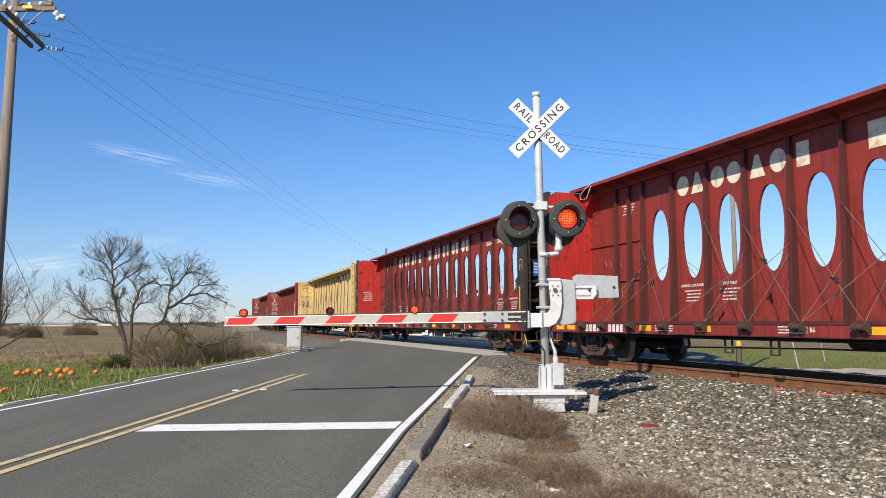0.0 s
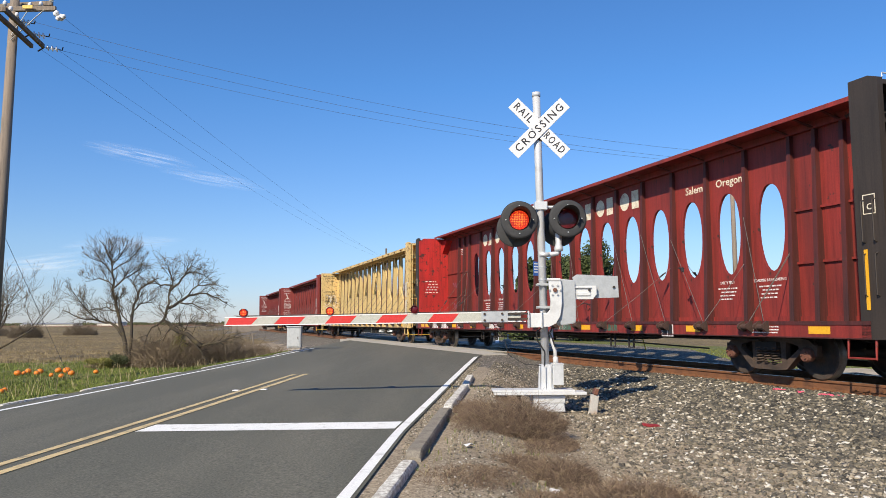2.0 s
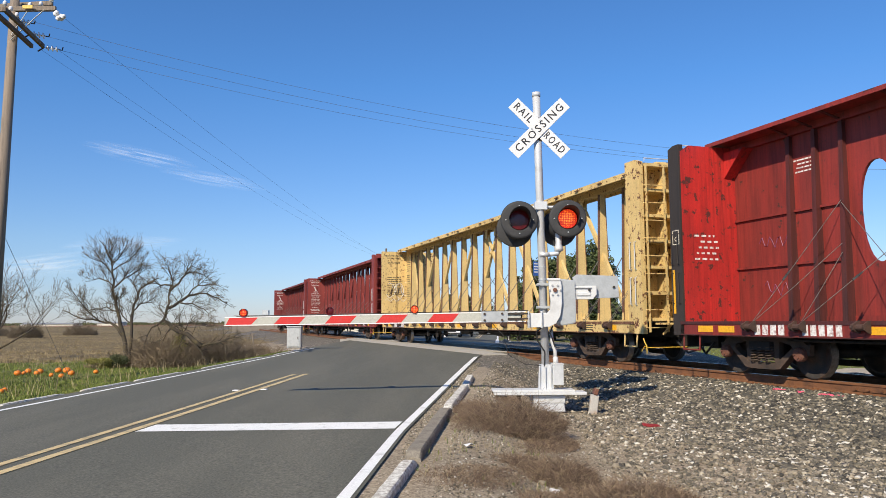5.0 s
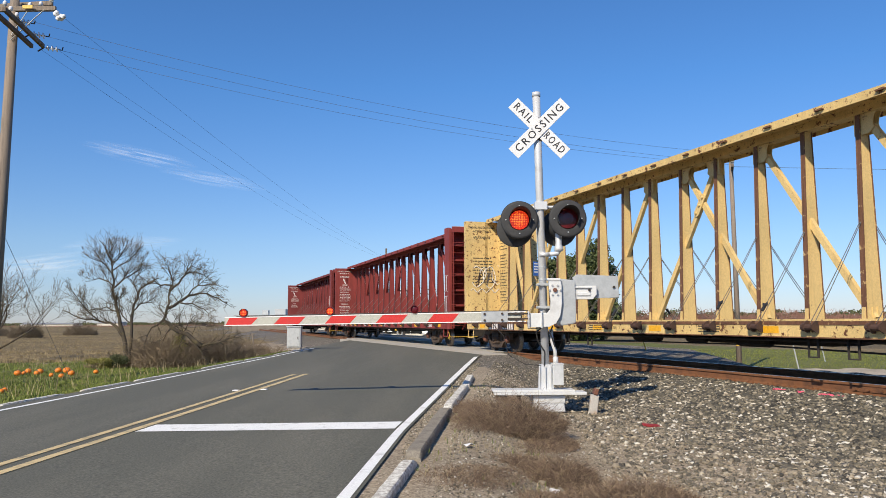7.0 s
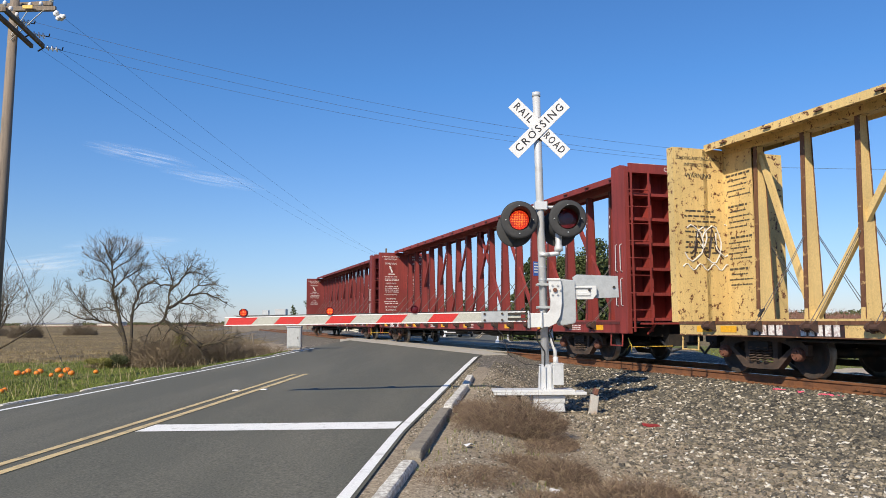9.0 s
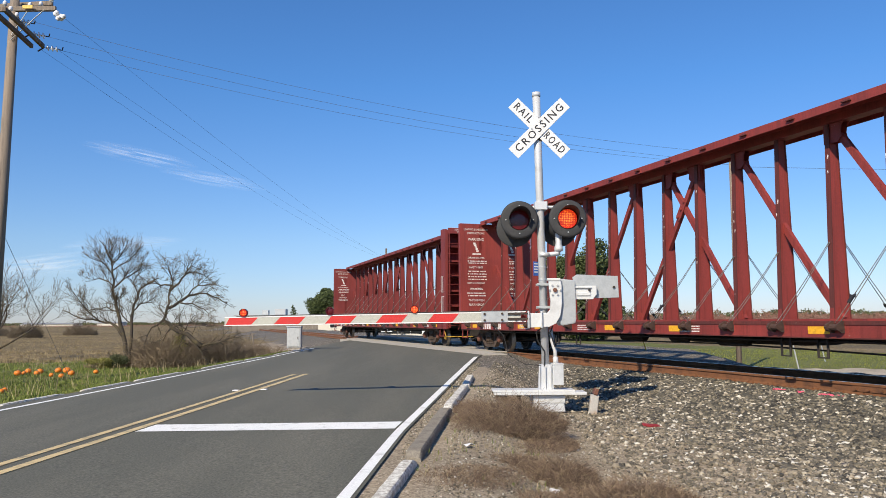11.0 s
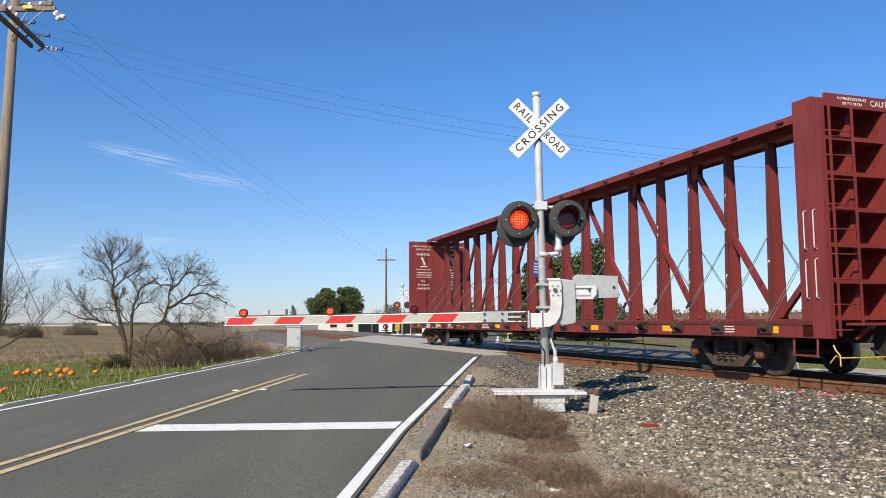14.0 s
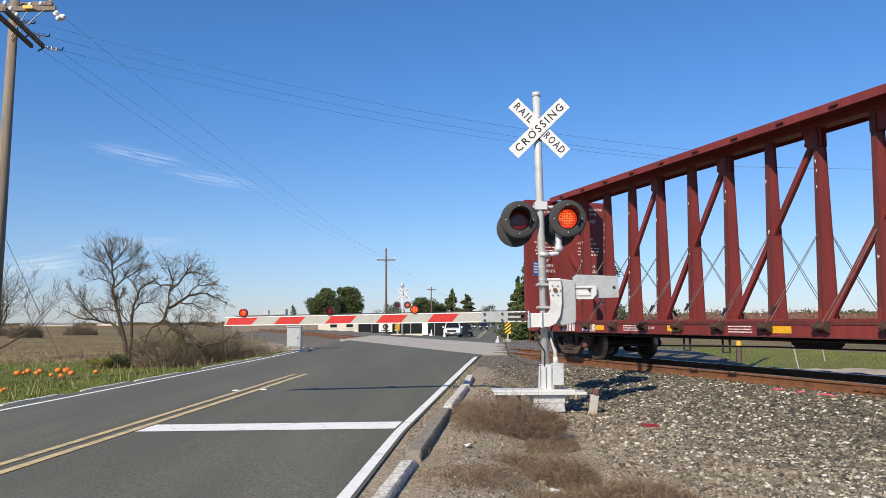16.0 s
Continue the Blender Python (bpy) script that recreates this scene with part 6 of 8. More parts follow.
def near_pole():
    p = thing("utility_pole", pose(-11.84, 20.0, -0.35), "weathered timber utility pole with two crossarms", "utility pole")
    bm = bmesh.new()
    tube(bm, [(0.0, 0, -0.2), (0.10, 0, 5.0), (0.20, 0, 10.6)], [0.165, 0.145, 0.115], 16)
    part("pole_shaft", fix(bm), POLE_WOOD, p, "", True)
    # upper arm, across the view
    bm = bmesh.new()
    bar(bm, (-1.0, -0.19, 10.12), (1.30, 0.05, 10.24), 0.10, 0.13)
    part("crossarm", bevelled(bm, 0.008), POLE_WOOD, p, "timber crossarm")
    bm = bmesh.new()
    bar(bm, (-1.0, 0.24, 10.35), (1.05, 0.34, 10.52), 0.10, 0.13)
    part("crossarm", bevelled(bm, 0.008), POLE_WOOD, p, "timber crossarm")
    bm = bmesh.new()
    bar(bm, (0.50, -0.155, 10.21), (0.76, -0.135, 10.22), 0.012, 0.09)
    part("pole_tag", fix(bm), SAFETY_YELLOW, p, "small yellow tag")
    for x, z in ((1.05, 10.14), (0.60, 10.10)):
        bm = bmesh.new()
        bar(bm, (0.22, -0.14, 9.30 if x > 1 else 9.42), (x, -0.10, z), 0.035, 0.008)
        part("arm_brace", fix(bm), GALV, p)
    # lower pair of arms, running away from the road
    for k in (-0.16, 0.16):
        bm = bmesh.new()
        bar(bm, (0.76 + k, -1.7, 9.50), (0.47 + k, 0.72, 9.44), 0.09, 0.12)
        part("crossarm", bevelled(bm, 0.008), OLD_ARM, p, "dark timber crossarm")
    for q in (0.02, 0.15, 0.30):
        insulator(p, 0.92 - 0.29 * q, -1.7 + 2.42 * q, 9.56 - 0.06 * q, 0.9)
    # strings of strain discs that hold the wires
    for x, y, z in ((0.20, 0.25, 9.98), (0.46, 0.55, 9.72), (0.72, 0.80, 9.42)):
        bm = bmesh.new()
        for k in range(3):
            lathe(bm, [(0, -0.05), (0.025, -0.05), (0.03, -0.015), (0.085, 0.0), (0.08, 0.02), (0.03, 0.03), (0.02, 0.06), (0, 0.06)], 12, pose(x + 0.11 * k, y + 0.03 * k, z - 0.012 * k, 0, 82, 15))
        part("insulator_string", fix(bm), INSULATOR, p, "string of pale strain insulators", True)
        bm = bmesh.new()
        tube(bm, [(x - 0.25, y - 0.05, z - 0.12), (x - 0.08, y - 0.02, z + 0.01)], 0.02, 6)
        tube(bm, [(x + 0.28, y + 0.08, z - 0.03), (x + 0.36, y + 0.10, z - 0.04), (x + 0.38, y + 0.10, z + 0.05)], 0.018, 6)
        part("strain_clamp", fix(bm), STEEL_DARK, p)
    bm = bmesh.new()
    for x, y, z, r in ((1.36, -0.04, 10.06, 0.085), (1.46, 0.02, 9.97, 0.095), (1.55, -0.02, 9.98, 0.07), (1.43, -0.06, 9.92, 0.07)):
        lathe(bm, [(0, -r), (r * 0.7, -r * 0.7), (r, -0.1 * r), (r * 0.55, 0.1 * r), (r * 0.9, 0.35 * r), (r * 0.5, r), (0, r)], 10, pose(x, y, z, 20, 40, 0))
    part("transformer_bushing", fix(bm), INSULATOR, p, "white cluster of insulators", True)
    for x in (0.15, 0.5, 0.8, 1.2):
        insulator(p, x, 0.0 if x > 1 else 0.2, 10.28 + 0.08 * x, 0.9)
    bm = bmesh.new()
    tube(bm, [(0.16, 0.0, 4.1), (1.55, 1.3, 0.0)], 0.006, 5)
    part("guy_wire", fix(bm), WIRE, p)


near_pole()


def far_pole(x, y, z0, h, r, arms, label, group="", wood=OLD_ARM):
    p = thing("utility_pole", pose(x, y, z0), label, "utility pole", group)
    bm = bmesh.new()
    tube(bm, [(0, 0, -0.2), (0, 0, h)], [r, r * 0.7], 10)
    part("pole_shaft", fix(bm), wood, p, "", True)
    for z, half, turn in arms:
        bm = bmesh.new()
        d = Vector((math.cos(radians(turn)), math.sin(radians(turn)), 0))
        bar(bm, d * -half + Vector((0, -r, z)), d * half + Vector((0, -r, z)), 0.09, 0.11)
        part("crossarm", fix(bm), OLD_ARM, p)
        for k in (-0.92, -0.45, 0.45, 0.92):
            q = d * half * k
            insulator(p, q.x, q.y - r, z + 0.05, 1.1)
    return p


pb = far_pole(10.02, 26.0, -0.42, 7.45, 0.095, ((6.95, 0.55, 70), (7.15, 0.4, 70)), "slim timber utility pole behind the track", wood=POLE_WOOD)
bm = bmesh.new()
tube(bm, [(0, 0, 0.85), (0, 0, 1.02)], 0.092, 10)
part("pole_band", fix(bm), SAFETY_YELLOW, pb, "yellow marker band")
far_pole(-5.86, 78.0, -0.4, 9.2, 0.13, ((8.0, 0.95, 5),), "tall timber utility pole beyond the crossing", "poles along the road")
far_pole(-1.88, 120.0, -0.4, 7.1, 0.12, ((6.65, 0.75, 5),), "timber utility pole beside the far road", "poles along the road")
far_pole(2.26, 160.0, -0.4, 7.4, 0.14, (), "timber utility pole beside the far road", "poles along the road")
far_pole(8.2, 230.0, -0.4, 9.0, 0.15, ((8.4, 0.9, 5),), "timber utility pole beside the far road", "poles along the road")


def wire(a, b, sag, r=0.009):
    a, b = Vector(a), Vector(b)
    bm = bmesh.new()
    n = 16
    tube(bm, [a.lerp(b, k / n) - Vector((0, 0, sag * 4 * (k / n) * (1 - k / n))) for k in range(n + 1)], r, 4)
    tagged(part("overhead_wire", fix(bm), WIRE), "thin dark sagging overhead wire", "wire", "overhead wires")


wire((-11.50, 20.35, 9.70), (10.2, 26.2, 7.10), 0.55, 0.0045)
wire((-11.10, 20.70, 9.36), (10.05, 26.0, 6.75), 0.50, 0.0045)
wire((-10.80, 20.95, 9.04), (10.0, 25.8, 6.62), 0.50, 0.0045)
wire((-10.3, 20.0, 9.62), (-6.3, 77.8, 7.9), 0.40, 0.0035)
wire((-11.35, 20.80, 9.05), (-5.8, 77.8, 7.65), 0.75, 0.0035)
wire((-10.85, 20.95, 9.02), (-5.3, 77.8, 7.7), 0.60, 0.0035)
wire((10.1, 26.0, 6.6), (70, 20.0, 7.5), 1.0, 0.007)
for k in (-0.8, 0.0, 0.8):
    wire((-5.86 + k, 77.9, 7.65), (-1.88 + 0.8 * k, 119.9, 6.3), 0.5, 0.004)
    wire((-1.88 + 0.8 * k, 119.9, 6.3), (2.26 + 0.1 * k, 159.9, 6.8), 0.5, 0.005)


# ---- trees ----
def grow(rnd, p, d, length, r, depth, segs, droop, spread, out, up_pull=0.12, thin=0.0055):
    """Limbs as lists of points and radii, each with its finer branches."""
    pts, rad = [p.copy()], [r]
    n = 4
    for i in range(n):
        d = (d + Vector((rnd.uniform(-1, 1), rnd.uniform(-1, 1), rnd.uniform(-1, 1))) * 0.20 + Vector((0, 0, up_pull - droop * (i / n)))).normalized()
        p = p + d * (length / n)
        pts.append(p.copy())
        rad.append(max(thin, r * (1 - 0.55 * (i + 1) / n)))
    out.append((pts, rad, depth))
    if depth <= 0:
        return
    kids = segs[depth - 1]
    for k in range(kids):
        i = rnd.randint(1, n)
        ax = Vector((rnd.uniform(-1, 1), rnd.uniform(-1, 1), rnd.uniform(-0.5, 1))).normalized()
        nd = (d * (1 - spread) + ax * spread * 1.5).normalized()
        grow(rnd, pts[i], nd, length * rnd.uniform(0.55, 0.82), rad[i] * rnd.uniform(0.55, 0.8), depth - 1, segs, droop, spread, out, up_pull, thin)


def bare_tree(x, y, z, seed, limbs, label, segs=(5, 4, 4, 3), droop=0.1, twig="grey", up_pull=0.12, trunk=(0.9, 0.16)):
    t = thing("bare_tree", pose(x, y, z), label, "tree", "bare trees by the road")
    rnd = random.Random(seed)
    out = []
    bm = bmesh.new()
    tube(bm, [(0, 0, -0.15), (-0.05, 0, trunk[0] * 0.5), (0.0, 0, trunk[0])], [trunk[1] * 1.3, trunk[1], trunk[1] * 0.9], 10)
    part("trunk", fix(bm), BARK, t, "", True)
    for d, ln, r in limbs:
        grow(rnd, Vector((0, 0, trunk[0] * rnd.uniform(0.6, 1.0))), Vector(d).normalized(), ln, r, len(segs), segs, droop, 0.45, out, up_pull)
    groups = {}
    for pts, rad, dep in out:
        key = "limb" if dep == len(segs) else ("branch_crown" if dep >= 2 else "twig_crown")
        groups.setdefault(key, []).append((pts, rad))
    for pts, rad in groups.get("limb", []):
        bm = bmesh.new()
        tube(bm, pts, rad, 7)
        part("limb", fix(bm), BARK, t, "", True)
    for key, n in (("branch_crown", 5), ("twig_crown", 3)):
        bm = bmesh.new()
        for pts, rad in groups.get(key, []):
            tube(bm, pts, rad, n, 0, False)
        tagged(part(key, bm, BARK if key == "branch_crown" else TWIG, t), kind="stuff")
    return t


TWIG = worn("dry_twig", (0.19, 0.15, 0.10), (0.115, 0.09, 0.064), 0.95, 0, 3, 0.5, 30, 0.2)
TANGLE = worn("dead_brush", (0.20, 0.15, 0.095), (0.11, 0.08, 0.052), 0.95, 0, 2, 0.5, 30, 0.2)


def shaped_tree(x, y, z, seed, trunk, limbs, label, droop, shoots=8, long=0.80):
    """A leafless tree whose main stems follow given bends (dx, dz); finer wood grows from them."""
    t = thing("bare_tree", pose(x, y, z), label, "tree", "bare trees by the road")
    rnd = random.Random(seed)
    fine = []
    for n, (path, r0, r1) in enumerate([trunk] + limbs):
        lean = rnd.uniform(-0.35, 0.35)
        pts = [Vector((px, lean * (k / len(path)) * (n > 0) * abs(px - path[0][0]), pz)) for k, (px, pz) in enumerate(path)]
        soft_pts = [pts[0]]
        for a, b in zip(pts, pts[1:]):
            soft_pts += [a.lerp(b, 0.5) + Vector((rnd.uniform(-1, 1), rnd.uniform(-1, 1), rnd.uniform(-1, 1))) * 0.05, b]
        m = len(soft_pts) - 1
        rad = [0.8 * r0 + (0.8 * r1 - 0.8 * r0) * k / m for k in range(m + 1)]
        bm = bmesh.new()
        tube(bm, soft_pts, rad, 9)
        part("trunk" if n == 0 else "limb", fix(bm), BARK, t, "", True)
        for k in range(shoots + (3 if n == 0 else 0)):
            i = rnd.randint(int(m * (0.45 if n == 0 else 0.2)), m)
            d = (soft_pts[i] - soft_pts[max(0, i - 1)]).normalized() if i else Vector((0, 0, 1))
            side = Vector((rnd.uniform(-1, 1), rnd.uniform(-1, 1), rnd.uniform(-0.3, 1))).normalized()
            reach = long * rnd.uniform(0.6, 1.15) * (1.0 - 0.75 * i / m)
            grow(rnd, soft_pts[i], (d * 0.7 + side * 0.7).normalized(), reach, min(rad[i] * 0.5, 0.014), 2, (4, 3), droop, 0.36, fine, 0.04, 0.0036)
    for key, n in (("branch_crown", 5), ("twig_crown", 3)):
        bm = bmesh.new()
        for pts, rad, dep in fine:
            if (dep >= 1) == (key == "branch_crown"):
                tube(bm, pts, rad, n, 0, False)
        tagged(part(key, bm, BARK if key == "branch_crown" else TWIG, t), kind="stuff")


shaped_tree(-11.59, 28.0, -0.32, 5, ([(-0.01, 0.14), (-0.07, 0.74), (-0.13, 1.14), (-0.27, 1.58), (-0.38, 2.06), (-0.46, 2.5), (-0.57, 2.97), (-0.62, 3.45), (-0.68, 3.96), (-0.92, 4.47), (-1.15, 4.7)], 0.115, 0.012),
            [([(0.06, 0.14), (0.15, 1.03), (0.14, 1.77), (0.2, 2.28), (0.35, 2.72), (0.6, 3.01), (0.9, 3.15), (1.26, 3.29)], 0.085, 0.014), ([(-0.11, 1.11), (-0.35, 1.44), (-0.64, 1.66), (-1.08, 1.73), (-1.52, 1.77), (-2.03, 1.91), (-2.54, 2.12)], 0.075, 0.012), ([(-1.04, 1.73), (-1.52, 2.13), (-1.88, 2.64), (-2.1, 3.01)], 0.03, 0.008), ([(-0.54, 2.94), (-0.2, 3.26), (0.17, 3.45), (0.49, 3.63), (0.6, 4.1)], 0.04, 0.01), ([(-0.58, 3.01), (-0.93, 3.23), (-1.3, 3.26), (-1.74, 3.37)], 0.035, 0.008), ([(-0.62, 3.45), (-0.86, 3.74), (-1.22, 3.96), (-1.7, 4.25)], 0.035, 0.008), ([(-0.67, 3.85), (-0.35, 4.14), (-0.09, 4.51)], 0.03, 0.008), ([(-0.63, 3.56), (-0.2, 3.85), (0.09, 4.1), (0.24, 4.47)], 0.03, 0.008), ([(-0.65, 3.74), (-0.78, 4.18), (-0.57, 4.62)], 0.025, 0.008), ([(-0.36, 2.06), (-0.78, 2.24), (-1.15, 2.17), (-1.41, 1.98)], 0.035, 0.008), ([(0.17, 2.06), (0.46, 2.35), (0.9, 2.39), (1.19, 2.28)], 0.035, 0.008), ([(0.14, 1.62), (-0.2, 1.91), (-0.35, 2.35), (-0.27, 2.64)], 0.03, 0.008), ([(0.35, 2.72), (0.17, 3.15), (0.31, 3.37), (0.6, 3.59)], 0.03, 0.008)],
            "bare leafless tree with a twin trunk beside the road", 0.02, 16, 0.80)
shaped_tree(-9.97, 28.0, -0.32, 12, ([(1.1, 0.78), (0.58, 1.22), (0.0, 1.47), (-0.31, 1.75), (-0.22, 1.98), (-0.11, 2.35), (-0.11, 2.86), (0.0, 3.15)], 0.115, 0.02),
            [([(-0.16, 2.17), (0.22, 2.39), (0.58, 2.64), (0.95, 2.72), (1.39, 2.61), (1.75, 2.42), (2.01, 2.24)], 0.075, 0.012), ([(-0.1, 2.79), (0.22, 3.08), (0.44, 3.4), (0.73, 3.51), (1.1, 3.4), (1.39, 3.12)], 0.055, 0.01), ([(-0.07, 3.01), (-0.44, 3.01), (-0.8, 3.1), (-1.1, 3.01)], 0.04, 0.008), ([(0.0, 3.15), (-0.15, 3.52), (-0.29, 3.81)], 0.03, 0.008), ([(-0.31, 1.75), (-0.73, 1.47), (-0.95, 0.89), (-1.06, 0.38)], 0.05, 0.01), ([(-0.07, 1.47), (0.66, 1.62), (1.1, 1.55), (1.46, 1.49)], 0.045, 0.01), ([(0.22, 2.39), (0.73, 2.35), (1.24, 2.13), (1.46, 1.77)], 0.04, 0.008), ([(0.44, 3.4), (0.66, 3.74), (1.02, 3.59)], 0.025, 0.008), ([(0.58, 2.64), (0.95, 3.01), (1.39, 3.01), (1.68, 2.72)], 0.035, 0.008), ([(0.73, 1.14), (1.1, 0.6), (1.39, 0.19)], 0.05, 0.01), ([(0.0, 1.47), (-0.29, 1.03), (-0.55, 0.3)], 0.045, 0.01), ([(0.44, 1.25), (0.29, 0.74), (0.0, 0.19)], 0.045, 0.01), ([(1.1, 0.78), (1.68, 0.89), (2.08, 1.03), (2.41, 1.2)], 0.05, 0.01)],
            "bare spreading tree with arching drooping limbs", 0.34, 16, 0.80)
bare_tree(-19.6, 33.0, -0.35, 8, [((0.6, 0, 1), 2.2, 0.07), ((-0.2, 0, 1), 2.0, 0.07), ((0.9, 0, 0.5), 2.0, 0.06)], "small bare tree at the field's edge", droop=0.08, trunk=(0.6, 0.1))


def tangle(name, x, y, z, w, d, h, n, seed, material, label, category, r=0.006, curl=0.6, group=""):
    """A heap of thin dry stems that spread from many feet."""
    rnd = random.Random(seed)
    t = thing(name, pose(x, y, z), label, category, group)
    bm = bmesh.new()
    for i in range(n):
        a, q = rnd.uniform(0, math.tau), math.sqrt(rnd.random())
        px, py = w * q * math.cos(a), d * q * math.sin(a)
        top = h * (1 - 0.75 * q * q) * rnd.uniform(0.35, 1.1)
        dirv = Vector((rnd.uniform(-1, 1) * curl + 0.35 * math.cos(a), rnd.uniform(-1, 1) * curl + 0.35 * math.sin(a), 1)).normalized()
        p0 = Vector((px, py, rnd.uniform(-0.03, top * 0.35)))
        ln = top * rnd.uniform(0.5, 1.0)
        p1 = p0 + dirv * ln * 0.55
        p2 = p1 + (dirv + Vector((rnd.uniform(-1, 1), rnd.uniform(-1, 1), rnd.uniform(-0.7, 0.5))) * curl).normalized() * ln * 0.5
        tube(bm, [p0, p1, p2], [r, r * 0.8, r * 0.4], 3, 0, False)
        if rnd.random() < 0.7:
            p3 = p1 + (dirv + Vector((rnd.uniform(-1, 1), rnd.uniform(-1, 1), rnd.uniform(-0.5, 0.6)))).normalized() * ln * 0.35
            tube(bm, [p1, p3], [r * 0.6, r * 0.3], 3, 0, False)
    tagged(part("stalk_mass", bm, material, t), kind="stuff")
    return t


WEED, _n, _l, _b = shader("dry_weed_stem", 0.95)
_l.new(ramp(_n, _l, _n.new("ShaderNodeNewGeometry").outputs["Random Per Island"], [(0.0, (0.075, 0.049, 0.034)), (0.5, (0.160, 0.108, 0.074)), (0.85, (0.245, 0.175, 0.118)), (1.0, (0.38, 0.30, 0.19))]), _b.inputs["Base Color"])
for i, (x, y, w, h, n) in enumerate(((-10.3, 28.4, 1.5, 1.9, 1300), (-8.7, 30.4, 1.5, 1.6, 1000), (-9.9, 27.2, 1.0, 1.3, 800), (-10.4, 34.0, 2.0, 1.3, 600), (-11.8, 27.4, 1.0, 0.7, 300), (-9.0, 36.5, 2.0, 1.0, 500), (-11.5, 40.0, 2.5, 1.2, 500), (-15.5, 44.0, 3.0, 1.0, 500))):
    tangle("brush_heap", x, y, ground_z(x, y), w, w * 0.8, h, n, 40 + i, TANGLE, "tangled heap of dead brushwood at the roadside", "brushwood", 0.009, 1.5, "brushwood by the trees")
for i, (k, d, w, h) in enumerate(((-0.547, 84, 1.7, 1.9), (-0.4755, 100, 2.1, 1.8), (-0.585, 96, 3.0, 1.3), (-0.60, 125, 4.0, 1.4))):
    tangle("brush_heap", k * d, d, -0.3, w, w * 0.8, h, 1300, 60 + i, TWIG, "dark heap of cut brushwood in the field", "brushwood", 0.028, 0.9, "brushwood in the field")


LEAF = {}
def leaf_material(name, a, b):
    m, nt, li, bs = shader(name, 0.75)
    g = nt.new("ShaderNodeNewGeometry")
    c = ramp(nt, li, g.outputs["Random Per Island"], [(0.0, a), (1.0, b)])
    li.new(c, bs.inputs["Base Color"])
    return m


DARK_LEAF = leaf_material("dark_evergreen_leaf", (0.030, 0.046, 0.012), (0.10, 0.125, 0.036))
OLIVE_LEAF = leaf_material("olive_leaf", (0.035, 0.045, 0.014), (0.10, 0.11, 0.04))
ORCHARD = leaf_material("bare_orchard_twig", (0.15, 0.070, 0.052), (0.25, 0.135, 0.10))
GRASS_BLADE = leaf_material("grass_blade", (0.062, 0.100, 0.012), (0.20, 0.225, 0.045))
BUSH_LEAF = leaf_material("yellow_green_leaf", (0.13, 0.12, 0.02), (0.27, 0.25, 0.06))
TRACK_BLADE = leaf_material("sunlit_grass_blade", (0.095, 0.125, 0.014), (0.235, 0.24, 0.045))
STRAW_BLADE = leaf_material("weathered_straw", (0.17, 0.125, 0.062), (0.30, 0.235, 0.125))
DRY_BLADE = leaf_material("dry_grass_blade", (0.22, 0.17, 0.09), (0.40, 0.33, 0.19))


def leaf_cloud(rnd, clumps, n, size):
    """Small leaf faces spread through clumps (centre, radii); returns vertices and faces."""
    verts, faces = [], []
    for c, r, share in clumps:
        for _ in range(int(n * share)):
            u = Vector((rnd.gauss(0, 1), rnd.gauss(0, 1), rnd.gauss(0, 1))).normalized()
            q = rnd.random() ** 0.45 * rnd.uniform(0.85, 1.12)
            p = Vector(c) + Vector((u.x * r[0], u.y * r[1], u.z * r[2])) * q
            a = Vector((rnd.uniform(-1, 1), rnd.uniform(-1, 1), rnd.uniform(-1, 1))).normalized() * size * rnd.uniform(0.6, 1.3)
            b = a.orthogonal().normalized() * size * rnd.uniform(0.4, 0.8)
            i = len(verts)
            verts += [p - a, p + b, p + a, p - b]
            faces.append((i, i + 1, i + 2, i + 3))
    return verts, faces


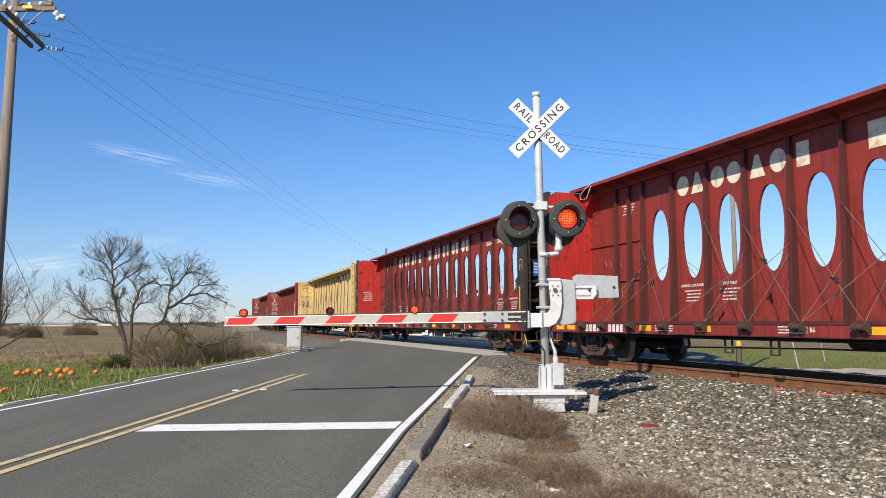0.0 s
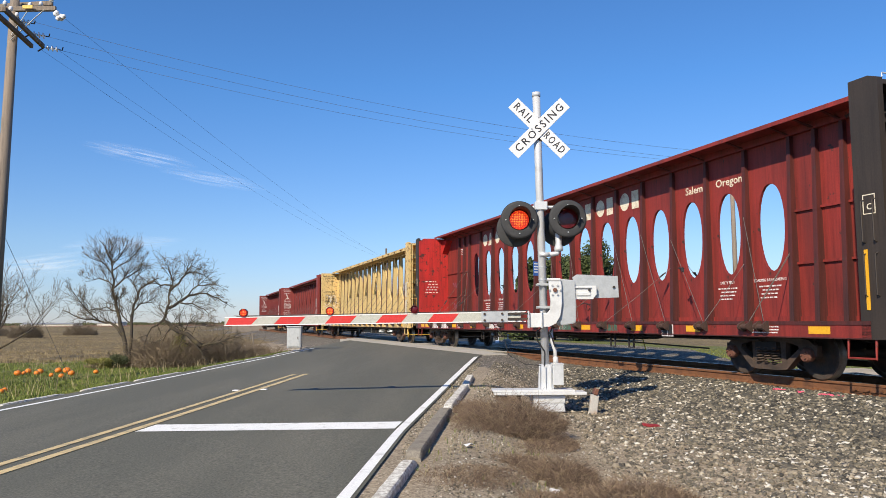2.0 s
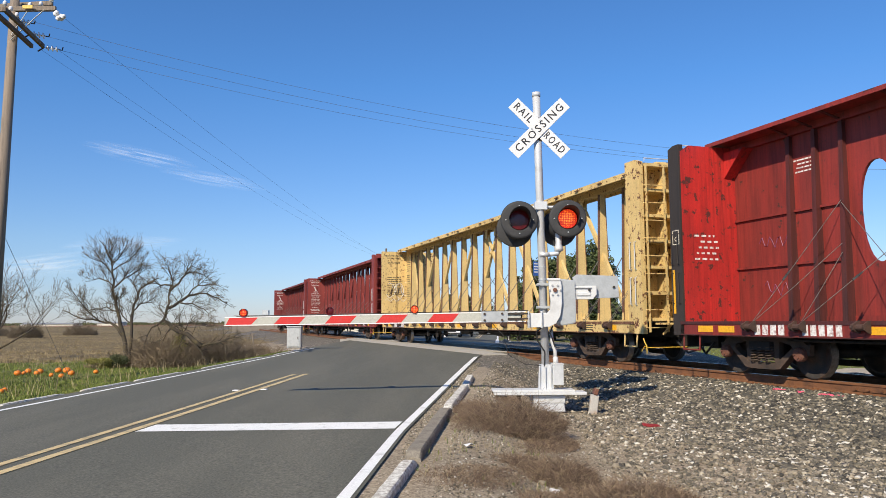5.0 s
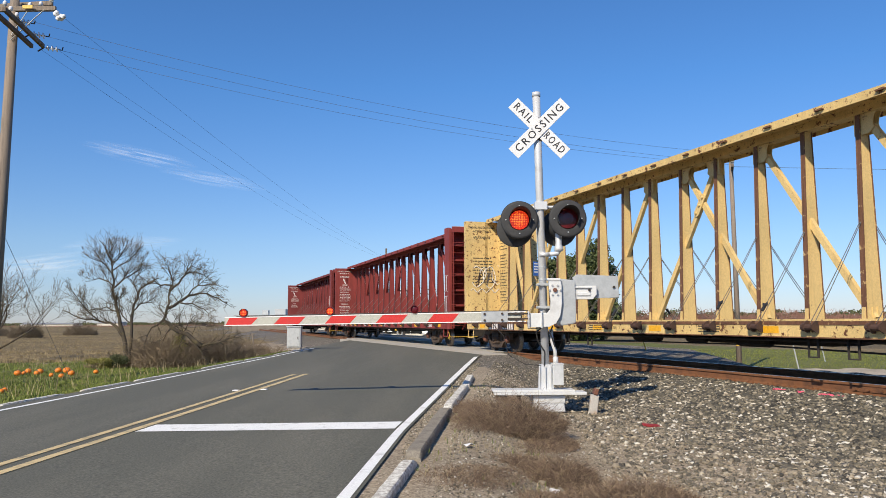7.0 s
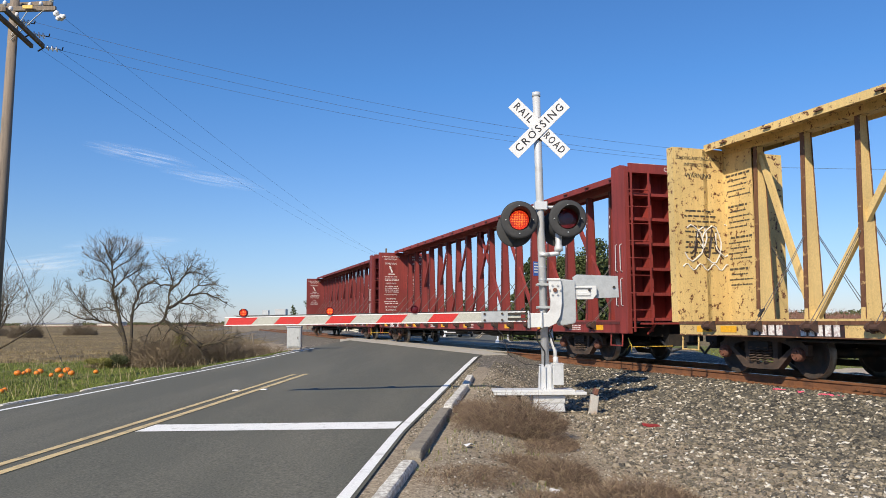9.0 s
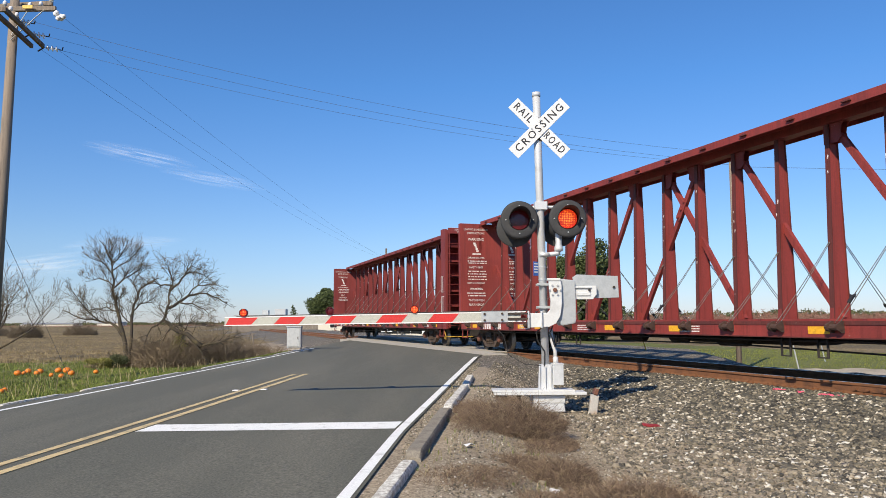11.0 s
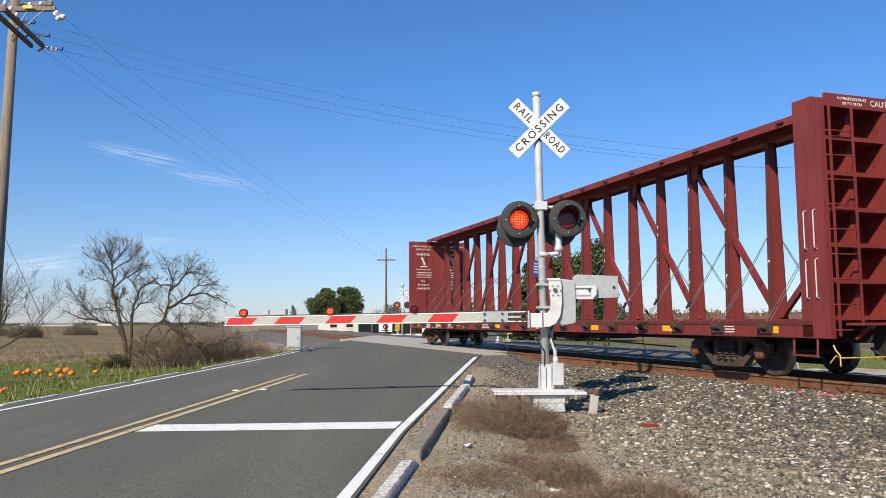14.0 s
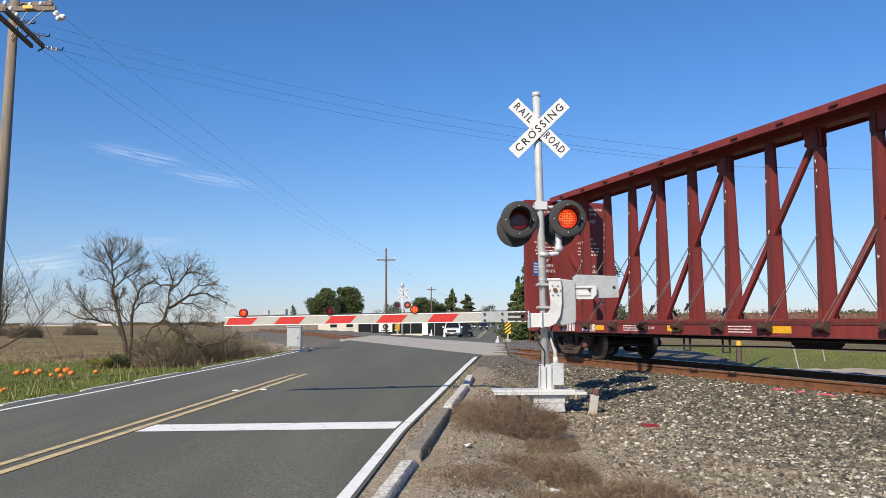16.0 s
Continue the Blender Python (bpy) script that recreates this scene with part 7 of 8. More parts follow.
def leafy_tree(x, y, z, h, w, seed, material, label, conifer=False, n=3500, size=None, group=""):
    rnd = random.Random(seed)
    t = thing("conifer" if conifer else "evergreen_tree", pose(x, y, z), label, "tree", group)
    bm = bmesh.new()
    tube(bm, [(0, 0, -0.3), (0.1, 0, h * 0.45), (0, 0, h * 0.9)], [h * 0.035, h * 0.025, h * 0.006], 8)
    part("trunk", fix(bm), BARK, t, "", True)
    clumps = []
    if conifer:
        for i in range(26):
            q = i / 25
            zz = h * (0.10 + 0.88 * q)
            rr = w * (1 - q) ** 0.8 * rnd.uniform(0.6, 1.15) + 0.08 * w
            a = rnd.uniform(0, math.tau)
            clumps.append(((math.cos(a) * rr * 0.45, math.sin(a) * rr * 0.45, zz), (rr * 0.65, rr * 0.65, h * 0.045), 1 / 26 * (1.6 - q)))
    else:
        for i in range(30):
            a, q = rnd.uniform(0, math.tau), math.sqrt(rnd.random())
            zz = h * rnd.uniform(0.06, 0.93)
            lim = w * math.sqrt(max(0.05, 1 - ((zz / h - 0.5) / 0.55) ** 2))
            r = rnd.uniform(0.20, 0.36) * w
            clumps.append(((math.cos(a) * q * lim * 0.85, math.sin(a) * q * lim * 0.85, zz), (r * 1.2, r * 1.2, r * 0.9), 1 / 30))
        clumps.append(((0, 0, h * 0.48), (w * 0.78, w * 0.78, h * 0.44), 0.6))
        for k in range(5):
            bm = bmesh.new()
            c = clumps[k * 5][0]
            tube(bm, [(0, 0, h * 0.25), (c[0] * 0.5, c[1] * 0.5, h * 0.25 + (c[2] - h * 0.25) * 0.6), c], [h * 0.02, h * 0.013, h * 0.005], 6)
            part("limb", fix(bm), BARK, t)
    verts, faces = leaf_cloud(rnd, clumps, n, size or h * 0.022)
    me = bpy.data.meshes.new("crown")
    me.from_pydata(verts, [], faces)
    me.materials.append(material)
    c = new("crown", me)
    c.parent = t
    tagged(c, kind="stuff")
    return t


G1 = "evergreens beyond the crossing"
leafy_tree(-28.0, 180, -0.5, 9.6, 4.2, 3, DARK_LEAF, "dense dark evergreen tree", n=16000, group=G1)
leafy_tree(-23.4, 184, -0.5, 9.9, 4.4, 4, DARK_LEAF, "dense dark evergreen tree", n=16000, group=G1)
leafy_tree(-37.5, 190, -0.5, 6.0, 2.2, 5, DARK_LEAF, "small pointed conifer beyond the sheds", True, 1500, group=G1)
leafy_tree(-12.5, 190, -0.5, 6.4, 3.8, 6, OLIVE_LEAF, "sparse olive-green tree far off", n=2200, group=G1)
leafy_tree(-17.0, 200, -0.5, 5.2, 3.2, 16, OLIVE_LEAF, "sparse olive-green tree far off", n=600, group=G1)
leafy_tree(-5.0, 200, -0.5, 8.0, 4.2, 7, DARK_LEAF, "round dark evergreen tree", n=9000, group=G1)
leafy_tree(-1.5, 205, -0.5, 7.2, 4.0, 17, DARK_LEAF, "round dark evergreen tree", n=9000, group=G1)
leafy_tree(2.2, 190, -0.5, 9.6, 3.6, 8, DARK_LEAF, "tall dark conifer beside the far road", True, 9000, group=G1)
leafy_tree(5.3, 175, -0.5, 7.8, 4.2, 9, OLIVE_LEAF, "broad olive-green conifer beside the far road", True, 9000, group=G1)
leafy_tree(14.5, 240, -0.5, 7.0, 3.6, 10, OLIVE_LEAF, "round olive-green tree far off", n=2200, group=G1)
G2 = "trees behind the track"
leafy_tree(8.5, 74, -0.9, 8.2, 3.0, 11, DARK_LEAF, "dark conifer with ragged outline", True, 9000, 0.17, G2)
leafy_tree(7.9, 80, -0.6, 6.4, 1.8, 21, DARK_LEAF, "dark conifer with ragged outline", True, 7000, 0.15, G2)
leafy_tree(13.6, 72, -0.6, 9.3, 3.4, 13, DARK_LEAF, "broad dark green oak behind the track", n=17000, size=0.17, group=G2)
leafy_tree(10.9, 76, -0.6, 8.4, 3.3, 14, DARK_LEAF, "broad dark green oak behind the track", n=15000, size=0.17, group=G2)
leafy_tree(16.2, 78, -0.6, 6.0, 2.1, 15, OLIVE_LEAF, "olive-green oak behind the track", n=3500, size=0.17, group=G2)


def green_bush(x, y, w, h, seed, material, label, n=900):
    rnd = random.Random(seed)
    t = thing("green_bush", pose(x, y, ground_z(x, y)), label, "bush", "low bushes under the bare trees")
    clumps = []
    for i in range(9):
        a, q = rnd.uniform(0, math.tau), math.sqrt(rnd.random())
        clumps.append(((math.cos(a) * q * w * 0.6, math.sin(a) * q * w * 0.5, h * rnd.uniform(0.2, 0.85)), (w * 0.5, w * 0.5, h * 0.3), 1 / 9))
    verts, faces = leaf_cloud(rnd, clumps, n * 3, 0.028)
    me = bpy.data.meshes.new("foliage")
    me.from_pydata(verts, [], faces)
    me.materials.append(material)
    f = new("foliage", me)
    f.parent = t
    tagged(f, kind="stuff")
    bm = bmesh.new()
    for k in range(5):
        c = clumps[k][0]
        tube(bm, [(0, 0, -0.05), (c[0] * 0.6, c[1] * 0.6, c[2] * 0.5), c], [0.02, 0.014, 0.006], 5)
    tagged(part("stalk_mass", fix(bm), TWIG, t), kind="stuff")


green_bush(-9.75, 28.3, 0.45, 1.25, 31, BUSH_LEAF, "yellow-green bush among dead brushwood", 1100)
green_bush(-11.95, 26.9, 0.6, 0.35, 32, BUSH_LEAF, "low green bush at the foot of a bare tree", 1500)
green_bush(-11.35, 26.9, 0.4, 0.45, 33, OLIVE_LEAF, "low green bush at the foot of a bare tree", 800)


def far_belt(name, spans, material, label, category, seed, size, slim=1.0, lift=0.0):
    """Distant rows of trees: leaf faces heaped along a line."""
    rnd = random.Random(seed)
    verts, faces = [], []
    for (x0, y0), (x1, y1), h, n, gap in spans:
        for _ in range(n):
            q = rnd.random()
            hh = h * (0.55 + 0.45 * noise.noise((q * gap, seed, 0.0)) + 0.25 * noise.noise((q * gap * 5, seed, 2.0)))
            if hh < 0.15 * h:
                continue
            p = Vector((x0 + (x1 - x0) * q, y0 + (y1 - y0) * q, -0.9 + hh * rnd.random()))
            p += Vector((rnd.uniform(-2, 2), rnd.uniform(-4, 4), 0))
            a = Vector((rnd.uniform(-1, 1), rnd.uniform(-1, 1), rnd.uniform(-1, 1) + lift)).normalized() * size * rnd.uniform(0.6, 1.4)
            b = a.cross(Vector((0.1, 1, 0.05))).normalized() * size * rnd.uniform(0.3, 0.7) * slim
            i = len(verts)
            verts += [p - a, p + b, p + a, p - b]
            faces.append((i, i + 1, i + 2, i + 3))
    me = bpy.data.meshes.new(name)
    me.from_pydata(verts, [], faces)
    me.materials.append(material)
    tagged(new(name, me), label, category, kind="stuff")


far_belt("orchard_rows", [((30, 148), (230, 175), 4.9, 52000, 90), ((60, 200), (330, 230), 6.0, 24000, 110), ((-70, 330), (-330, 330), 2.2, 8000, 90)], ORCHARD, "far rows of leafless reddish orchard trees", "orchard", 5, 0.55, 0.14, 0.6)
far_belt("far_trees", [((20, 420), (420, 380), 10.0, 22000, 60), ((-60, 520), (-520, 420), 4.0, 9000, 70), ((-60, 300), (20, 330), 7.0, 4000, 20)], OLIVE_LEAF, "distant belt of green trees on the horizon", "trees", 6, 0.7)


# ---- beyond the crossing ----
STUCCO = worn("pale_stucco", (0.62, 0.58, 0.50), (0.48, 0.44, 0.38), 0.9, 0, 0.5, 0.4, 20, 0.2)
METAL_ROOF = worn("grey_metal_roof", (0.34, 0.35, 0.36), (0.25, 0.25, 0.26), 0.6, 0.2, 0.4, 0.4, 20, 0.2)
FENCE_BLACK = worn("black_fence_fabric", (0.025, 0.027, 0.027), (0.045, 0.047, 0.046), 0.85, 0, 1, 0.4, 30, 0.2)
FENCE_WOOD = worn("weathered_fence_boards", (0.20, 0.17, 0.14), (0.12, 0.10, 0.085), 0.9, 0, 2, 0.5, 30, 0.3)
HAZARD_YELLOW = worn("hazard_yellow_sheet", (0.80, 0.48, 0.03), (0.65, 0.38, 0.05), 0.5, 0, 5, 0.3, 40, 0.05)
GLASS_DARK, _n, _l, _b = shader("dark_vehicle_glass", 0.08)
_b.inputs["Base Color"].default_value = (0.012, 0.014, 0.017, 1)
CAR_WHITE = worn("white_car_paint", (0.80, 0.80, 0.80), (0.72, 0.72, 0.71), 0.25, 0, 2, 0.3, 60, 0.02)
CAR_DARK = worn("dark_blue_car_paint", (0.025, 0.032, 0.045), (0.04, 0.045, 0.055), 0.25, 0, 2, 0.3, 60, 0.02)
CAR_GREY = worn("grey_car_paint", (0.12, 0.12, 0.125), (0.16, 0.16, 0.16), 0.3, 0, 2, 0.3, 60, 0.02)
TYRE = worn("tyre_rubber", (0.02, 0.02, 0.02), (0.04, 0.037, 0.034), 0.9, 0, 5, 0.4, 40, 0.2)
HEADLAMP = worn("headlamp_glass", (0.75, 0.77, 0.80), (0.6, 0.62, 0.65), 0.15, 0, 5, 0.3, 60, 0.02)


def vehicle(x, y, z, paint_m, label, category, w=1.9, l=4.9, h=1.75, pickup=False, turn=180):
    """A car that comes towards the crossing; its nose is at -y before turning."""
    c = thing("pickup_truck" if pickup else "car", pose(x, y, z, 0, 0, turn - 180 - ROAD_TURN), label, category, "vehicles waiting on the far road")
    hw = w / 2
    bm = bmesh.new()
    side = [(-l / 2, 0.45), (-l / 2, 0.85), (-l / 2 + 0.15, 1.02), (-l / 2 + 1.2, 1.12), (l / 2 - 0.1, 1.12), (l / 2, 0.95), (l / 2, 0.40), (-l / 2 + 0.1, 0.35)]
    prism(bm, side, -hw, hw, Matrix(((0, 1, 0, 0), (1, 0, 0, 0), (0, 0, 1, 0), (0, 0, 0, 1))))
    part("body", bevelled(bm, 0.06, 2), paint_m, c)
    bm = bmesh.new()
    b0, b1 = -l / 2 + 1.1, (l / 2 - 1.9) if pickup else (l / 2 - 0.5)
    put(bm, [(-hw + 0.06, b0, 1.1), (hw - 0.06, b0, 1.1), (hw - 0.06, b1, 1.1), (-hw + 0.06, b1, 1.1), (-hw + 0.22, b0 + 0.65, h), (hw - 0.22, b0 + 0.65, h), (hw - 0.22, b1 - 0.3, h), (-hw + 0.22, b1 - 0.3, h)], BOX_FACES)
    part("cabin", bevelled(bm, 0.05, 2), paint_m, c)
    bm = bmesh.new()
    put(bm, [(-hw + 0.16, b0 + 0.02, 1.14), (hw - 0.16, b0 + 0.02, 1.14), (hw - 0.30, b0 + 0.58, h - 0.07), (-hw + 0.30, b0 + 0.58, h - 0.07), (-hw + 0.16, b0 + 0.10, 1.12), (hw - 0.16, b0 + 0.10, 1.12), (hw - 0.30, b0 + 0.66, h - 0.09), (-hw + 0.30, b0 + 0.66, h - 0.09)], [(0, 1, 2, 3), (4, 7, 6, 5), (0, 4, 5, 1), (1, 5, 6, 2), (2, 6, 7, 3), (3, 7, 4, 0)])
    ob = part("windscreen", fix(bm), GLASS_DARK, c, "dark glass windscreen")
    ob.location = (0, -0.03, 0)
    bm = bmesh.new()
    box(bm, -hw * 0.55, hw * 0.55, -l / 2 - 0.02, -l / 2 + 0.02, 0.62, 0.92)
    part("grille", bevelled(bm, 0.01), BLACK, c, "black front grille")
    bm = bmesh.new()
    box(bm, -hw * 0.98, hw * 0.98, -l / 2 - 0.07, -l / 2 + 0.05, 0.40, 0.58)
    part("bumper", bevelled(bm, 0.03), paint_m if not pickup else CAR_GREY, c)
    bm = bmesh.new()
    box(bm, -0.2, 0.2, -l / 2 - 0.078, -l / 2 - 0.071, 0.44, 0.55)
    part("number_plate", fix(bm), SIGN_WHITE, c, "plain pale number plate")
    for s in (-1, 1):
        bm = bmesh.new()
        box(bm, s * hw * 0.80 - 0.17, s * hw * 0.80 + 0.17, -l / 2 - 0.015, -l / 2 + 0.03, 0.74, 0.90)
        part("headlight", bevelled(bm, 0.015), HEADLAMP, c, "clear headlight")
        bm = bmesh.new()
        box(bm, s * (hw + 0.02), s * (hw + 0.22), b0 + 0.35, b0 + 0.48, 1.12, 1.30) if s > 0 else box(bm, -hw - 0.22, -hw - 0.02, b0 + 0.35, b0 + 0.48, 1.12, 1.30)
        part("mirror", bevelled(bm, 0.02), paint_m, c)
        for yy in (-l / 2 + 0.95, l / 2 - 1.0):
            bm = bmesh.new()
            lathe(bm, [(0.0, -0.11), (0.24, -0.11), (0.36, -0.09), (0.38, 0), (0.36, 0.09), (0.24, 0.11), (0.0, 0.11)], 20, pose(s * (hw - 0.1), yy, 0.38, 0, 90, 0))
            part("wheel", fix(bm), TYRE, c, "black tyre", True)
    if pickup:
        bm = bmesh.new()
        box(bm, -hw + 0.25, hw - 0.25, b0 + 0.9, b0 + 1.1, h, h + 0.05)
        part("roof_lamps", fix(bm), RED_TAPE, c)
    return c


def rz(x, y):
    return road_z(x, y)


vehicle(1.16, 92.0, rz(1.16, 92.0), CAR_WHITE, "white pickup truck waiting at the crossing", "pickup truck", 1.95, 5.4, 1.85, True)
vehicle(2.90, 101.0, rz(2.90, 101.0), CAR_DARK, "dark blue car parked behind the pickup", "car", 1.85, 4.6, 1.70)
vehicle(9.0, 170.0, rz(9.0, 170.0), CAR_DARK, "dark car on the far road", "car", 1.9, 4.7, 1.6)
vehicle(6.7, 195.0, rz(6.7, 195.0), CAR_GREY, "grey car on the far road", "car", 1.85, 4.6, 1.5)
vehicle(11.6, 200.0, rz(11.6, 200.0), CAR_GREY, "grey car on the far road", "car", 1.85, 4.6, 1.5)
vehicle(8.6, 225.0, rz(8.6, 225.0), CAR_WHITE, "white van on the far road", "van", 1.9, 5.0, 2.1)


def buildings():
    b = thing("low_building", pose(-17.5, 118, -0.5), "long low pale stucco building with a flat roof", "building")
    bm = bmesh.new()
    box(bm, -5.2, 4.6, 0, 12, 0, 2.6)
    part("wall", fix(bm), STUCCO, b)
    bm = bmesh.new()
    box(bm, -5.5, 4.9, -0.4, 12.3, 2.6, 2.85)
    part("roof", fix(bm), METAL_ROOF, b)
    for x in (-3.4, 0.5, 3.0):
        bm = bmesh.new()
        box(bm, x - 0.5, x + 0.5, -0.05, 0.02, 0.9, 1.9)
        w = part("window", fix(bm), GLASS_DARK, b)
        bm = bmesh.new()
        box(bm, x - 0.58, x + 0.58, -0.07, 0.0, 0.82, 0.9)
        part("sill", fix(bm), WHITE, w)
    b = thing("shed", pose(-34.0, 140, -0.5), "dark flat-roofed shed with a roof unit", "building")
    bm = bmesh.new()
    box(bm, -4, 9.0, 0, 10, 0, 2.9)
    part("wall", fix(bm), FENCE_WOOD, b)
    bm = bmesh.new()
    box(bm, -4.4, 9.4, -0.4, 10.4, 2.9, 3.10)
    part("roof", fix(bm), METAL_ROOF, b)
    bm = bmesh.new()
    box(bm, 2.6, 4.6, 2, 4, 3.15, 4.2)
    box(bm, 0.2, 1.4, 2, 3, 3.15, 4.0)
    part("roof_unit", bevelled(bm, 0.04), GALV, b, "metal roof ventilation unit")
    g = thing("greenhouse_shed", pose(-5.0, 105, -0.5), "long open shed with a pale corrugated roof", "building")
    bm = bmesh.new()
    prism(bm, [(-6.0, 2.2), (7.0, 2.2), (7.0, 2.35), (0.5, 3.0), (-6.0, 2.35)], 0, 14)
    part("roof", fix(bm), METAL_ROOF, g)
    for x in (-5.5, -2.5, 0.5, 3.5, 6.5):
        bm = bmesh.new()
        box(bm, x - 0.08, x + 0.08, 0.1, 0.3, 0, 2.3)
        part("post", fix(bm), WHITE, g)
    f = thing("screen_fence", pose(0, 0, 0), "black fabric screen fence with a white sign", "fence")
    for i in range(9):
        x0, x1 = -9.6 + i * 1.42, -9.6 + (i + 1) * 1.42
        y0, y1 = 86 + i * 1.3, 86 + (i + 1) * 1.3
        bm = bmesh.new()
        bar(bm, (x0 + 0.04, y0, 0.45), (x1 - 0.04, y1, 0.45), 0.03, 1.75)
        part("panel", fix(bm), FENCE_BLACK, f)
        bm = bmesh.new()
        tube(bm, [(x0, y0, -0.5), (x0, y0, 1.4)], 0.04, 6)
        part("post", fix(bm), GALV, f)
    bm = bmesh.new()
    box(bm, -7.2, -5.7, 85.0, 85.03, 0.15, 1.15)
    sg = part("sign", fix(bm), SIGN_WHITE, f, "white sign board with an emblem")
    bm = bmesh.new()
    lathe(bm, [(0.16, 0), (0.32, 0), (0.32, 0.01), (0.16, 0.01)], 16, pose(-6.45, 84.99, 0.72, 90, 0, 0))
    box(bm, -6.9, -6.0, 84.985, 84.995, 0.22, 0.34)
    part("emblem", fix(bm), FENCE_BLACK, sg)
    k = thing("board_fence", pose(0, 0, 0), "weathered timber board fence beyond the track", "fence")
    for i in range(30):
        x = -31.0 + i * 0.42
        bm = bmesh.new()
        box(bm, x, x + 0.40, 112, 112.04, -0.6, 1.25)
        part("board", fix(bm), FENCE_WOOD, k)
    for x, y, w, h in ((-208, 400, 14, 2.4), (-178, 405, 6, 2.9)):
        q = thing("farm_shed", pose(x, y, -0.9), "low white farm shed far across the field", "building", "sheds across the field")
        bm = bmesh.new()
        box(bm, -w, w, 0, 10, 0, h * 0.72)
        part("wall", fix(bm), STUCCO, q)
        bm = bmesh.new()
        prism(bm, [(-0.4, h * 0.722), (10.4, h * 0.722), (5.0, h)], -w - 0.4, w + 0.4, Matrix(((0, 1, 0, 0), (1, 0, 0, 0), (0, 0, 1, 0), (0, 0, 0, 1))))
        part("roof", fix(bm), METAL_ROOF, q)
    for i, (x, y) in enumerate(((-1.3, 82), (-2.0, 85), (0.1, 79.5))):
        cn = thing("traffic_cone", pose(x, y, road_z(x, y) - 0.05), "pale traffic cone beside the far road", "traffic cone", "cones beside the far road")
        bm = bmesh.new()
        lathe(bm, [(0, 0), (0.22, 0), (0.22, 0.05), (0.15, 0.06), (0.03, 0.75), (0, 0.75)], 12)
        part("cone_body", fix(bm), SIGN_WHITE, cn)


buildings()


def hazard_marker(x, y, z, w, h, lift, lean, label):
    t = thing("hazard_marker", pose(x, y, z), label, "hazard marker", "striped hazard markers")
    bm = bmesh.new()
    box(bm, -0.04, 0.04, 0.02, 0.08, -0.3, lift + h)
    part("post", fix(bm), GALV, t)
    bm = bmesh.new()
    box(bm, -w / 2, w / 2, -0.01, 0.01, lift, lift + h)
    pl = part("plate", fix(bm), HAZARD_YELLOW, t, "yellow plate with black diagonal stripes")
    n = 4
    for i in range(n):
        zc = lift + h * (i + 0.5) / n
        d = w * 0.5 * lean
        bm = bmesh.new()
        hh = h / n * 0.24
        prism(bm, [(-w / 2, zc - d - hh), (w / 2, zc + d - hh), (w / 2, zc + d + hh), (-w / 2, zc - d + hh)], -0.014, -0.0105)
        part("stripe", fix(bm), SIGN_BLACK, pl)


hazard_marker(3.45, 41.0, 0.0, 0.32, 0.72, 0.62, 0.8, "black and yellow striped marker on a white post")
hazard_marker(-3.75, 62.0, -0.1, 0.40, 0.62, 0.65, -0.8, "black and yellow striped marker on a white post")
bm = bmesh.new()
box(bm, 3.22, 3.62, 40.95, 41.3, -0.3, 0.32)
tagged(part("marker_block", bevelled(bm, 0.03), CONCRETE), "pale concrete block at the marker's foot", "concrete block")


def far_signal():
    s = thing("far_crossing_signal", pose(-3.45, 64.0, -0.15), "silver crossing signal on the far side of the track", "crossing signal")
    bm = bmesh.new()
    tube(bm, [(0, 0, 0), (0, 0, 4.35)], 0.07, 10)
    lathe(bm, [(0, 4.3), (0.12, 4.33), (0.16, 4.5), (0.12, 4.66), (0, 4.7)], 12)
    part("mast", fix(bm), SILVER, s, "", True)
    for r in (45, -45):
        bm = bmesh.new()
        box(bm, -0.61, 0.61, -0.004, 0.004, -0.114, 0.114)
        bl = part("crossbuck_blade", fix(bm), SIGN_WHITE, s)
        bl.matrix_basis = pose(0.1, 0.10 + 0.02 * (r > 0), 3.77, 0, r, 0)
        bm = bmesh.new()
        for k in (-4, -3, -2, 2, 3, 4):
            box(bm, k * 0.13 - 0.03, k * 0.13 + 0.03, -0.008, -0.0045, -0.06, 0.06)
        part("lettering_bars", fix(bm), SIGN_BLACK, bl)
    for x, first in ((-0.44, False), (0.44, True)):
        bm = bmesh.new()
        lathe(bm, [(0.15, 0.0), (0.30, 0.0), (0.30, -0.02), (0.15, -0.02)], 24, pose(x, -0.1, 2.82, 90, 0, 0))
        d = part("background_disc", fix(bm), DISC_BLACK, s, "round black background disc")
        two_faced_disc("lens", 0.148, d, Matrix.Translation((x, -0.07, 2.82)), first, LED_ON, "red signal lens")
        bm = bmesh.new()
        lathe(bm, [(0.155, 0.0), (0.16, -0.16), (0.0, -0.3)], 20, pose(x, -0.1, 2.82, 90, 0, 0))
        part("housing", fix(bm), DISC_BLACK, d)
    bm = bmesh.new()
    tube(bm, [(-0.5, 0.05, 3.08), (0.5, 0.05, 3.08)], 0.03, 8)
    part("lamp_arm", fix(bm), SILVER, s)
    bm = bmesh.new()
    box(bm, -0.5, -0.02, -0.4, 0.2, -0.2, 0.35)
    part("foundation", fix(bm), CONCRETE, s)
    bm = bmesh.new()
    box(bm, -1.0, 2.3, 0.3, 0.34, 0.10, 0.42)
    part("guard_wall", fix(bm), STUCCO, s, "pale low guard wall")
    bm = bmesh.new()
    box(bm, 1.65, 2.15, 0.1, 0.3, 0.3, 1.75)
    part("gate_housing", bevelled(bm, 0.03), WHITE, s, "white gate housing")


far_signal()


